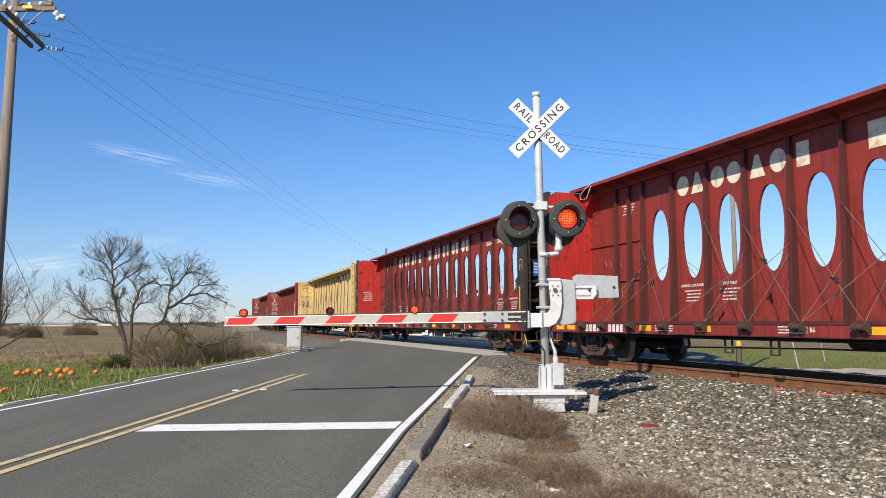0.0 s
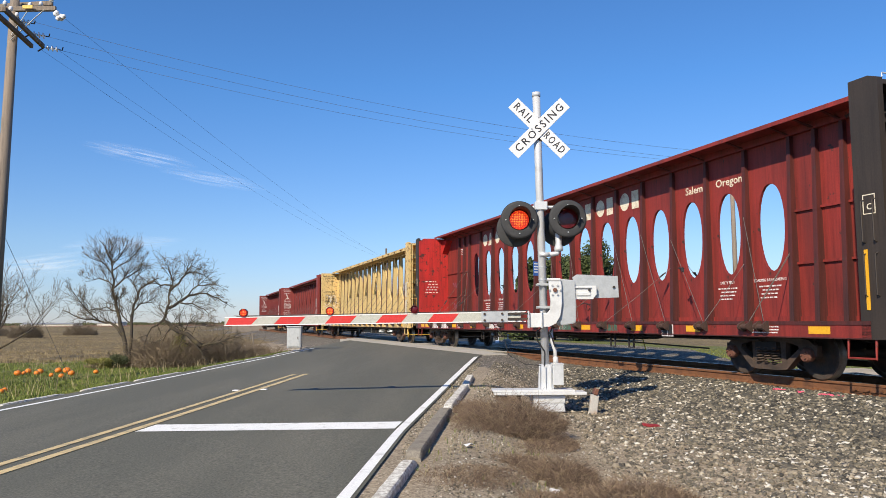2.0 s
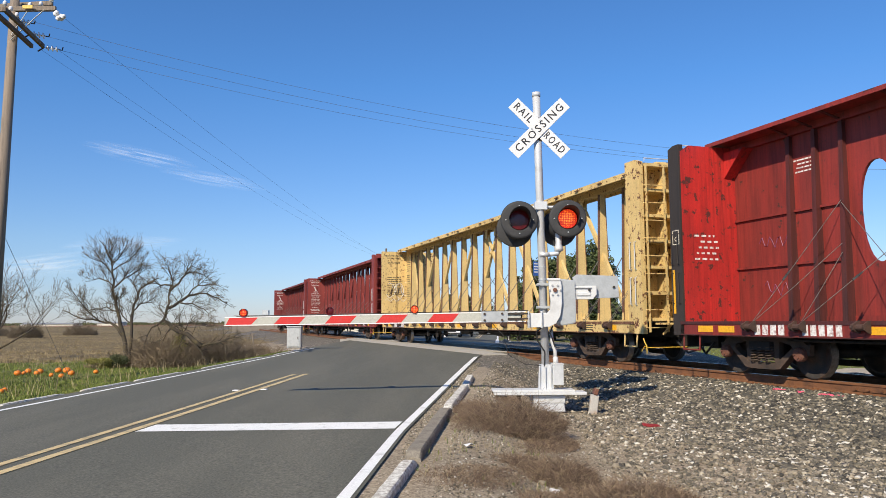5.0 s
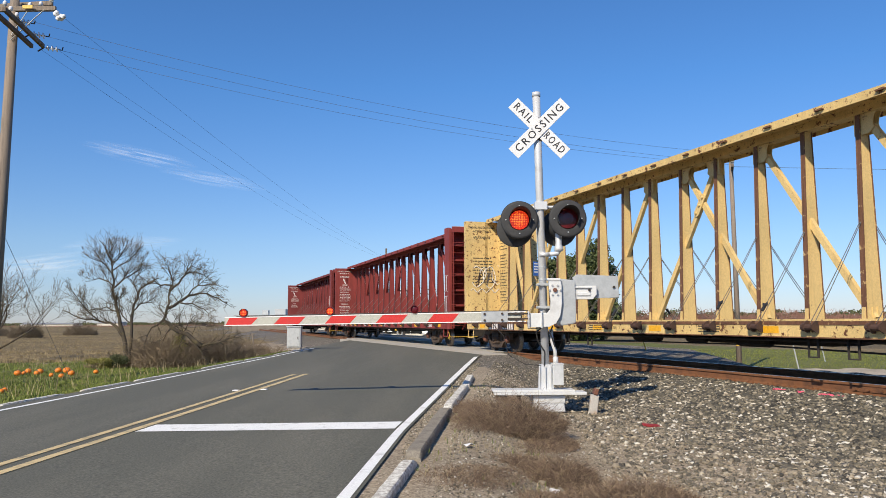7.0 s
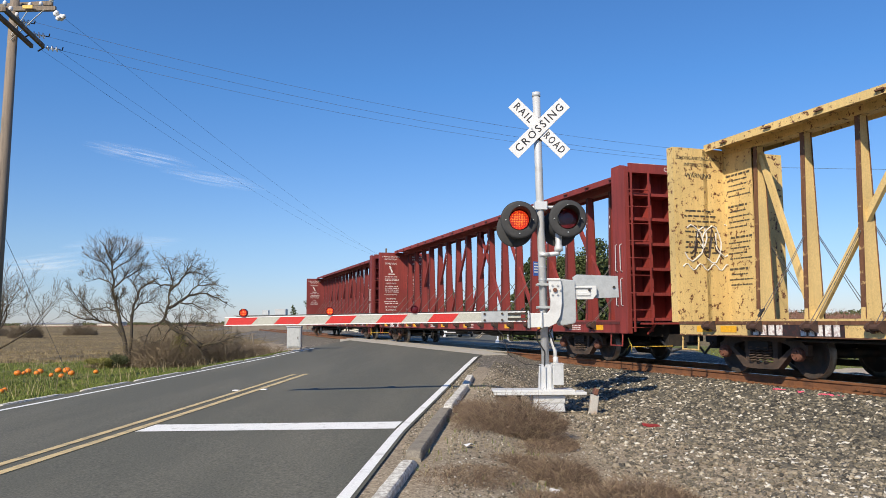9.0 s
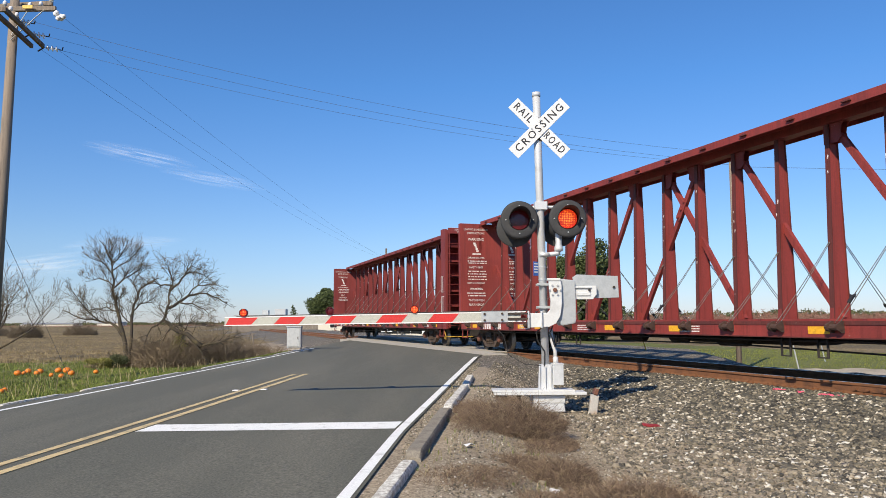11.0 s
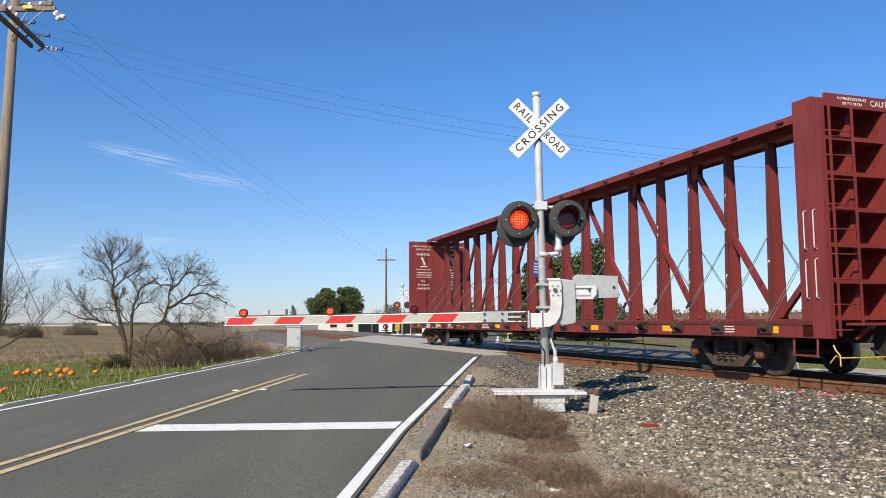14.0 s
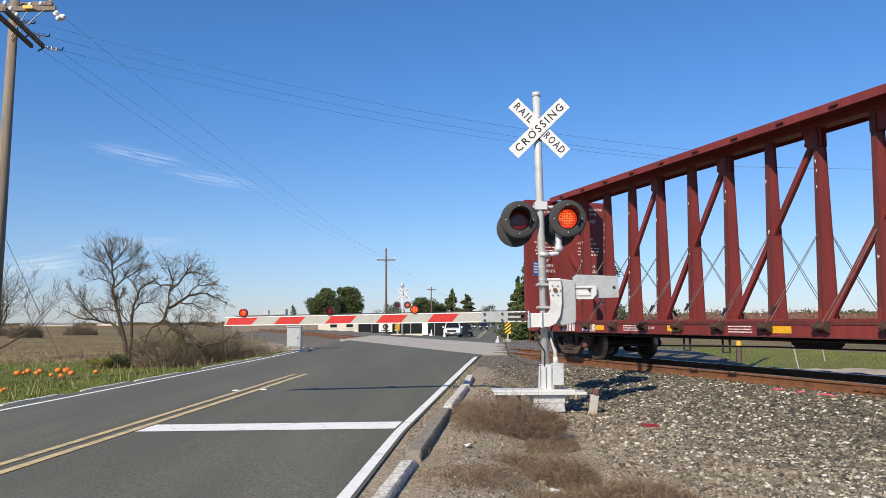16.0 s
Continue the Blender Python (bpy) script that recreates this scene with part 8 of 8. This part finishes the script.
def relay_box():
    c = thing("relay_cabinet", pose(-8.55, 43.9, ground_z(-8.55, 43.9)), "silver relay cabinet on a stand beside the track", "relay cabinet")
    bm = bmesh.new()
    box(bm, -0.40, 0.40, -0.25, 0.25, 0.12, 1.30)
    part("body", bevelled(bm, 0.02), GALV, c)
    bm = bmesh.new()
    box(bm, -0.34, 0.34, -0.27, -0.252, 0.2, 1.22)
    d = part("door", bevelled(bm, 0.004), GALV, c)
    bm = bmesh.new()
    box(bm, 0.22, 0.26, -0.30, -0.271, 0.6, 0.75)
    part("handle", fix(bm), STEEL_DARK, d)
    bm = bmesh.new()
    box(bm, -0.43, 0.43, -0.30, 0.28, 1.30, 1.35)
    part("lid", fix(bm), GALV, c)
    bm = bmesh.new()
    box(bm, -0.36, 0.36, -0.2, 0.2, -0.2, 0.12)
    part("plinth", fix(bm), CONCRETE, c)
    st = thing("timber_stake", pose(-10.2, 41.0, ground_z(-10.2, 41.0)), "short weathered timber marker stake", "stake")
    bm = bmesh.new()
    bar(bm, (0.05, 0, -0.1), (-0.05, 0, 1.0), 0.07, 0.07)
    bar(bm, (-0.22, 0, 0.93), (0.12, 0, 0.97), 0.05, 0.05)
    part("stake_body", fix(bm), FENCE_WOOD, st)


relay_box()


# ---- foreground: weeds, stones, litter ----
WEEDS = ((0.78, 9.45, 0.72, 0.70, 0.50, 4200), (1.15, 8.9, 0.40, 0.40, 0.26, 1300), (0.40, 10.3, 0.30, 0.5, 0.26, 800), (0.98, 7.05, 0.42, 0.42, 0.30, 2200), (0.62, 7.3, 0.35, 0.3, 0.14, 700), (1.52, 6.25, 0.55, 0.42, 0.28, 2600), (1.15, 6.3, 0.35, 0.3, 0.18, 900), (0.20, 6.35, 0.50, 0.5, 0.09, 1500), (0.65, 5.9, 0.5, 0.4, 0.10, 1500), (0.85, 8.3, 0.60, 0.35, 0.09, 900), (0.95, 11.9, 0.30, 0.25, 0.16, 300), (0.30, 8.9, 0.25, 0.4, 0.10, 400))
for i, (x, y, w, d, h, n) in enumerate(WEEDS):
    tangle("dry_weed_clump", x, y, ground_z(x, y), w, d, h, int(n * 2.0), 100 + i, WEED, "clump of dry brown tumbled weeds on the verge", "weeds", 0.0021, 1.7, "dry weeds on the verge")


def blades(name, n, place_fn, h, material, label, category, seed, w=0.006):
    rnd = random.Random(seed)
    verts, faces = [], []
    for _ in range(n):
        q = place_fn(rnd)
        if q is None:
            continue
        x, y = q
        z = ground_z(x, y)
        a = rnd.uniform(0, math.tau)
        hh = h * rnd.uniform(0.4, 1.2)
        dx, dy = math.cos(a) * w, math.sin(a) * w
        lx, ly = rnd.uniform(-0.5, 0.5) * hh, rnd.uniform(-0.5, 0.5) * hh
        i = len(verts)
        verts += [(x - dx, y - dy, z - 0.01), (x + dx, y + dy, z - 0.01), (x + lx * 0.4 + dx * 0.7, y + ly * 0.4 + dy * 0.7, z + hh * 0.6), (x + lx * 0.4 - dx * 0.7, y + ly * 0.4 - dy * 0.7, z + hh * 0.6), (x + lx, y + ly, z + hh)]
        faces += [(i, i + 1, i + 2, i + 3), (i + 3, i + 2, i + 4)]
    me = bpy.data.meshes.new(name)
    me.from_pydata(verts, [], faces)
    me.materials.append(material)
    tagged(new(name, me), label, category, kind="stuff")


def left_verge(rnd):
    u = EDGE_L - 0.75 - rnd.random() ** 1.2 * 11.0
    p = on_road(u, rnd.uniform(10.5, 31))
    if noise.noise((p.x * 0.4, p.y * 0.4, 1.0)) < -0.25 and rnd.random() < 0.7:
        return None
    return p.x, p.y


def behind_track(rnd):
    p = on_track(rnd.uniform(4.4, 30), rnd.uniform(0, 40))
    if ground_kind(p.x, p.y) != 2:
        return None
    return p.x, p.y


def dry_field(rnd):
    d = 31 + 110 * rnd.random() ** 1.6
    x = -rnd.uniform(0.28, 0.66) * d
    u, v = road_uv(x, d)
    if u > EDGE_L - 3 or noise.noise((x * 0.12, d * 0.5, 7.0)) < -0.1:
        return None
    return x, d


def kerb_side(rnd):
    p = on_road(EDGE_R + rnd.uniform(0.25, 1.6), rnd.uniform(5, 14))
    if noise.noise((p.x * 1.3, p.y * 1.3, 4.0)) < 0.05:
        return None
    return p.x, p.y


blades("roadside_grass", 60000, left_verge, 0.065, GRASS_BLADE, "rough green roadside grass", "grass", 21, 0.008)
blades("tall_dry_grass", 900, left_verge, 0.36, DRY_BLADE, "tall dry grass stalks in the verge", "grass", 22, 0.006)
blades("field_stubble", 20000, dry_field, 0.10, STRAW_BLADE, "dry straw-coloured stubble in the field", "stubble", 26, 0.02)
blades("trackside_grass", 24000, behind_track, 0.055, TRACK_BLADE, "short green grass behind the track", "grass", 23, 0.014)
blades("verge_straw", 2200, kerb_side, 0.045, DRY_BLADE, "flattened dry straw beside the kerb", "grass", 24, 0.003)
blades("verge_green", 700, kerb_side, 0.06, GRASS_BLADE, "small green weeds beside the kerb", "grass", 25, 0.004)

PUMPKIN = worn("orange_rind", (0.72, 0.20, 0.015), (0.55, 0.13, 0.012), 0.5, 0, 4, 0.4, 30, 0.1)
def pumpkin(x, y, r, i):
    z = ground_z(x, y)
    t = thing("pumpkin", pose(x, y, z + r * 0.72, random.uniform(-25, 25), 0, i * 50), "orange pumpkin lying in the grass", "pumpkin", "pumpkins in the grass")
    bm = bmesh.new()
    n, rows = 20, 9
    rings = []
    for j in range(1, rows):
        a = math.pi * j / rows
        rings.append([bm.verts.new((r * math.sin(a) * math.cos(k * math.tau / n) * (1 - 0.07 * (k % 2)), r * math.sin(a) * math.sin(k * math.tau / n) * (1 - 0.07 * (k % 2)), r * 0.8 * math.cos(a))) for k in range(n)])
    for r0, r1 in zip(rings, rings[1:]):
        for k in range(n):
            bm.faces.new((r0[k], r0[(k + 1) % n], r1[(k + 1) % n], r1[k]))
    bm.faces.new(rings[0])
    bm.faces.new(rings[-1])
    part("rind", fix(bm), PUMPKIN, t, "", True)
    bm = bmesh.new()
    tube(bm, [(0, 0, r * 0.72), (0.01, 0, r * 0.95), (0.04, 0, r * 1.1)], [0.02, 0.014, 0.012], 6)
    part("stalk", fix(bm), TWIG, t)


for i, (k, d, r) in enumerate(((-0.557, 27.0, 0.17), (-0.549, 27.6, 0.11), (-0.543, 28.3, 0.16), (-0.532, 27.2, 0.14), (-0.528, 27.9, 0.17), (-0.504, 28.6, 0.18), (-0.513, 26.6, 0.12), (-0.500, 26.2, 0.13), (-0.493, 28.2, 0.20), (-0.487, 27.2, 0.16), (-0.455, 28.0, 0.13), (-0.578, 20.2, 0.12), (-0.573, 20.6, 0.10))):
    pumpkin((k + 0.002) * d * 0.86, d * 0.86, r * 0.63, i)


def stone_material(name, stops):
    m, nt, li, b = shader(name, 0.85)
    g = nt.new("ShaderNodeNewGeometry")
    c = ramp(nt, li, g.outputs["Random Per Island"], stops)
    c = mix(nt, li, 1.0, c, ramp(nt, li, noise_tex(nt, li, 60, 4, 0.6), [(0.3, (0.75, 0.75, 0.75)), (0.7, (1.2, 1.2, 1.2))]), "MULTIPLY")
    li.new(c, b.inputs["Base Color"])
    return m


STONE = stone_material("sandy_gravel_stone", [(0.0, (0.07, 0.062, 0.048)), (0.30, (0.135, 0.118, 0.09)), (0.6, (0.215, 0.182, 0.133)), (0.82, (0.31, 0.26, 0.19)), (0.91, (0.38, 0.335, 0.26)), (0.97, (0.58, 0.55, 0.49))])
STONE_DARK = stone_material("grey_ballast_stone", [(0.0, (0.028, 0.026, 0.022)), (0.38, (0.080, 0.073, 0.058)), (0.66, (0.142, 0.124, 0.090)), (0.84, (0.215, 0.183, 0.130)), (0.93, (0.34, 0.295, 0.22)), (0.98, (0.62, 0.57, 0.48))])
STONE_ONE, _nt, _li, _b = shader("single_ballast_stone", 0.85)
_o = _nt.new("ShaderNodeObjectInfo")
_c = ramp(_nt, _li, _o.outputs["Random"], [(0.0, (0.06, 0.055, 0.046)), (0.4, (0.15, 0.132, 0.105)), (0.75, (0.27, 0.228, 0.165)), (0.90, (0.38, 0.335, 0.26)), (0.97, (0.58, 0.55, 0.49))])
_c = mix(_nt, _li, 1.0, _c, ramp(_nt, _li, noise_tex(_nt, _li, 60, 4, 0.6), [(0.3, (0.75, 0.75, 0.75)), (0.7, (1.2, 1.2, 1.2))]), "MULTIPLY")
_li.new(_c, _b.inputs["Base Color"])

def ico():
    bm = bmesh.new()
    bmesh.ops.create_icosphere(bm, subdivisions=1, radius=1.0)
    bm.verts.ensure_lookup_table()
    v = np.array([q.co[:] for q in bm.verts])
    f = np.array([[q.index for q in p.verts] for p in bm.faces])
    bm.free()
    return v, f


def stone_spot(rng):
    """A place on the gravel between the verge and the rails, thicker nearer to the camera's side."""
    while True:
        x, y = rng.uniform(-0.4, 9.5), 4.2 + 15.5 * rng.random() ** 1.5
        u, v = road_uv(x, y)
        a = across_track(x, y)
        if a > -0.95 or abs(x) > 0.62 * y + 0.3:
            continue
        lip = EDGE_R + drift(v)
        if lip + 0.30 < u < lip + 0.62 or u < lip + 0.07 + 0.05 * noise.noise((x * 3.0, y * 3.0, 6.0)):
            continue
        edge = EDGE_R + 3.3 + 0.9 * noise.noise((x * 0.8, y * 0.8, 2.0))
        if u < edge and rng.random() > (0.5 if u < lip + 0.3 else 0.22):
            continue
        return x, y


def ballast_stones(n):
    rng = np.random.default_rng(7)
    v, f = ico()
    nv, nf = len(v), len(f)
    allv, allf = np.empty((n * nv, 3)), np.empty((n * nf, 3), dtype=np.int64)
    dark = np.zeros(n, dtype=np.int32)
    for i in range(n):
        x, y = stone_spot(rng)
        a = across_track(x, y)
        dark[i] = rng.random() < smooth(-6.6, -2.4, a + 1.2 * noise.noise((x * 0.7, y * 0.7, 8.0)))
        near_road = road_uv(x, y)[0] < EDGE_R + 2.2
        size = (0.007 + 0.010 * rng.random() ** 2 if near_road else 0.009 + 0.021 * rng.random() ** 2.4) * (0.75 + 0.6 * min(1.0, max(0.0, (a + 8.5) / 6)))
        q = v * (1 + 0.30 * rng.standard_normal((nv, 1))) * (size * np.array([rng.uniform(0.8, 1.5), rng.uniform(0.7, 1.1), rng.uniform(0.5, 0.9)]))
        th = rng.uniform(0, 6.28)
        c, s = math.cos(th), math.sin(th)
        q = q @ np.array([[c, s, 0], [-s, c, 0], [0, 0, 1]])
        q[:, 2] += 0.35 * rng.uniform(-1, 1) * q[:, 0]
        allv[i * nv:(i + 1) * nv] = q + np.array([x, y, ground_z(x, y) + size * 0.25])
        allf[i * nf:(i + 1) * nf] = f + i * nv
    me = bpy.data.meshes.new("ballast_stones")
    me.vertices.add(n * nv)
    me.vertices.foreach_set("co", allv.ravel())
    me.loops.add(n * nf * 3)
    me.loops.foreach_set("vertex_index", allf.ravel())
    me.polygons.add(n * nf)
    me.polygons.foreach_set("loop_start", np.arange(0, n * nf * 3, 3))
    me.update(calc_edges=True)
    me.materials.append(STONE)
    me.materials.append(STONE_DARK)
    me.polygons.foreach_set("material_index", np.repeat(dark, nf))
    tagged(new("ballast_stones", me), "loose grey and white crushed ballast stones", "ballast", kind="stuff")


ballast_stones(80000)


def single_stones(n):
    rng = np.random.default_rng(11)
    v, f = ico()
    base = new("loose_stones")
    tagged(base, "larger loose stones lying on the gravel", "stones", kind="structure")
    meshes = []
    for k in range(8):
        me = bpy.data.meshes.new("stone")
        q = v * (1 + 0.22 * rng.standard_normal((len(v), 1))) * np.array([rng.uniform(0.9, 1.5), rng.uniform(0.7, 1.1), rng.uniform(0.5, 0.85)])
        me.from_pydata(q.tolist(), [], f.tolist())
        me.materials.append(STONE_ONE)
        meshes.append(me)
    made = 0
    while made < n:
        x, y = stone_spot(rng)
        if y > 8.5 or x < 0.8:
            continue
        r = rng.uniform(0.022, 0.042)
        ob = piece("stone", meshes[made % 8], base, pose(x, y, ground_z(x, y) + r * 0.3, rng.uniform(-20, 20), rng.uniform(-20, 20), rng.uniform(0, 360)) @ Matrix.Scale(r, 4))
        made += 1


single_stones(300)


def litter():
    MARK = worn("grey_stake_concrete", (0.42, 0.40, 0.37), (0.30, 0.17, 0.09), 0.9, 0, 5, 0.5, 40, 0.4)
    x, y = 2.33, 12.1
    t = thing("marker_stake", pose(x, y, ground_z(x, y), 0, 8, 0), "leaning grey stake with a rusty broken top", "stake")
    bm = bmesh.new()
    bar(bm, (0, 0, -0.1), (0, 0, 0.30), 0.13, 0.10)
    part("stake_body", bevelled(bm, 0.012), MARK, t)
    bm = bmesh.new()
    bar(bm, (0, 0, 0.30), (0.02, 0, 0.40), 0.14, 0.07)
    part("stake_top", bevelled(bm, 0.012), RUST_CAP, t, "rusty broken top")
    RED_BIT = worn("faded_red_plastic", (0.28, 0.025, 0.03), (0.18, 0.02, 0.02), 0.5, 0, 8, 0.4, 40, 0.2)
    x, y = 2.85, 10.65
    t = thing("red_scrap", pose(x, y, ground_z(x, y) + 0.035, 14, 6, 20) @ Matrix.Scale(0.95, 4), "flat scrap of faded red plastic on the gravel", "litter")
    bm = bmesh.new()
    prism(bm, [(-0.13, -0.02), (-0.02, -0.06), (0.14, -0.05), (0.12, 0.03), (-0.02, 0.02), (-0.12, 0.05)], 0, 0.03, pose(0, 0, 0, -90, 0, 0))
    part("scrap_body", bevelled(bm, 0.004), RED_BIT, t)
    PINK = worn("pink_marker_paint", (0.75, 0.09, 0.17), (0.4, 0.12, 0.14), 0.8, 0, 10, 0.4, 40, 0.1)
    rnd = random.Random(3)
    bm = bmesh.new()
    for i in range(26):
        s = rnd.choice((9.35, 9.55, 10.1, 10.6)) + rnd.uniform(-0.12, 0.12)
        p = on_track(-1.42 + rnd.uniform(-0.06, 0.06), s)
        r = rnd.uniform(0.02, 0.05)
        z = ground_z(p.x, p.y) + 0.025
        lathe(bm, [(0, 0.012), (r, 0.006), (r * 1.1, -0.02)], 7, pose(p.x, p.y, z, rnd.uniform(-20, 20), rnd.uniform(-20, 20), 0))
    tagged(part("painted_stones", fix(bm), PINK), "pink spray-painted survey marks on the ballast", "survey marks", kind="stuff")
    for i, (x, y) in enumerate(((0.36, 9.55), (0.9, 6.4), (1.5, 6.2), (0.25, 7.6))):
        t = thing("paper_scrap", pose(x, y, ground_z(x, y) + 0.02, 10, 5, i * 70), "small scrap of white paper on the verge", "litter", "paper scraps")
        bm = bmesh.new()
        vs = [(-0.05, -0.03, 0.0), (0.04, -0.04, 0.02), (0.05, 0.03, 0.0), (0.0, 0.04, 0.025), (-0.04, 0.03, 0.005)]
        put(bm, vs + [(a, b, c + 0.004) for a, b, c in vs], [(4, 3, 2, 1, 0), (5, 6, 7, 8, 9)] + [(k, (k + 1) % 5, 5 + (k + 1) % 5, 5 + k) for k in range(5)])
        part("scrap_body", fix(bm), SIGN_WHITE, t)
    # slim markers in the grass behind the track
    for x, y, h, mt, lb in ((11.6, 25.2, 1.25, GALV, "leaning pale steel guy marker in the grass"), (7.2, 27.5, 0.9, SAFETY_YELLOW, "yellow guy-wire marker in the grass"), (15.6, 31.5, 1.2, GALV, "thin pale stake in the grass")):
        t = thing("guy_marker", pose(x, y, ground_z(x, y)), lb, "marker")
        bm = bmesh.new()
        tube(bm, [(0.08, 0, -0.05), (-0.16, 0, h)], 0.022, 6)
        part("marker_rod", fix(bm), mt, t)


litter()


# raised white studs beside the centre line
for x, y in ((-3.72, 13.76), (-3.21, 13.74)):
    t = thing("road_stud", pose(x, y, road_z(x, y) + 0.001, 0, 0, -ROAD_TURN), "raised white ceramic stud on the asphalt", "road stud", "road studs")
    bm = bmesh.new()
    box(bm, -0.055, 0.055, -0.05, 0.05, 0.0, 0.018)
    part("stud_body", bevelled(bm, 0.008), WHITE, t)


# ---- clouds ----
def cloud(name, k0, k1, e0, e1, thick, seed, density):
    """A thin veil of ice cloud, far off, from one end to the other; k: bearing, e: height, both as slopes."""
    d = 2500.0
    m, nt, li, b = shader("ice_cloud_" + str(seed), 1.0)
    b.inputs["Base Color"].default_value = (0.9, 0.92, 0.95, 1)
    tc = nt.new("ShaderNodeTexCoord")
    mp = nt.new("ShaderNodeMapping")
    mp.inputs["Scale"].default_value = (2.2, 6.0, 1.0)
    mp.inputs["Rotation"].default_value = (0, 0, radians(-14))
    mp.inputs["Location"].default_value = (seed * 3.1, seed * 1.7, 0)
    li.new(tc.outputs["UV"], mp.inputs[0])
    no = nt.new("ShaderNodeTexNoise")
    no.inputs["Scale"].default_value, no.inputs["Detail"].default_value, no.inputs["Roughness"].default_value = 1.3, 6, 0.6
    no.inputs["Distortion"].default_value = 0.7
    li.new(mp.outputs[0], no.inputs["Vector"])
    gr = nt.new("ShaderNodeTexGradient")
    gr.gradient_type = "SPHERICAL"
    mg = nt.new("ShaderNodeMapping")
    mg.inputs["Location"].default_value = (-1.0, -1.0, 0)
    mg.inputs["Scale"].default_value = (2.0, 2.0, 1.0)
    li.new(tc.outputs["UV"], mg.inputs[0])
    li.new(mg.outputs[0], gr.inputs[0])
    mu = nt.new("ShaderNodeMath")
    mu.operation = "MULTIPLY"
    li.new(ramp(nt, li, no.outputs[0], [(0.40, (0, 0, 0)), (0.75, (1, 1, 1))]), mu.inputs[0])
    li.new(gr.outputs[1], mu.inputs[1])
    m2 = nt.new("ShaderNodeMath")
    m2.operation = "MULTIPLY"
    m2.inputs[1].default_value = density
    m2.use_clamp = True
    li.new(mu.outputs[0], m2.inputs[0])
    li.new(m2.outputs[0], b.inputs["Alpha"])
    me = bpy.data.meshes.new(name)
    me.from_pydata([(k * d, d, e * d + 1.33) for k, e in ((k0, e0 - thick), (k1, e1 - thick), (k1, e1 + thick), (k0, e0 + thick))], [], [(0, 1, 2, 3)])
    uv = me.uv_layers.new(name="UVMap")
    for i, c in enumerate(((0, 0), (1, 0), (1, 1), (0, 1))):
        uv.data[i].uv = c
    me.materials.append(m)
    ob = new(name, me)
    ob.visible_shadow = False
    tagged(ob, "thin white wisp of high cloud", "cloud", kind="structure")


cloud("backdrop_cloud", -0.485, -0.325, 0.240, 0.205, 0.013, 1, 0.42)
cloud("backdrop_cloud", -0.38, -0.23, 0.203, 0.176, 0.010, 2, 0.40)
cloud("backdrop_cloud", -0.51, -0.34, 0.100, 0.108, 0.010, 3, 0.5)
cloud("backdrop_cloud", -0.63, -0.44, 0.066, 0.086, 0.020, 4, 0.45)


def motions():
    for ob, rows in MOVES:
        walk(ob, rows)


motions()
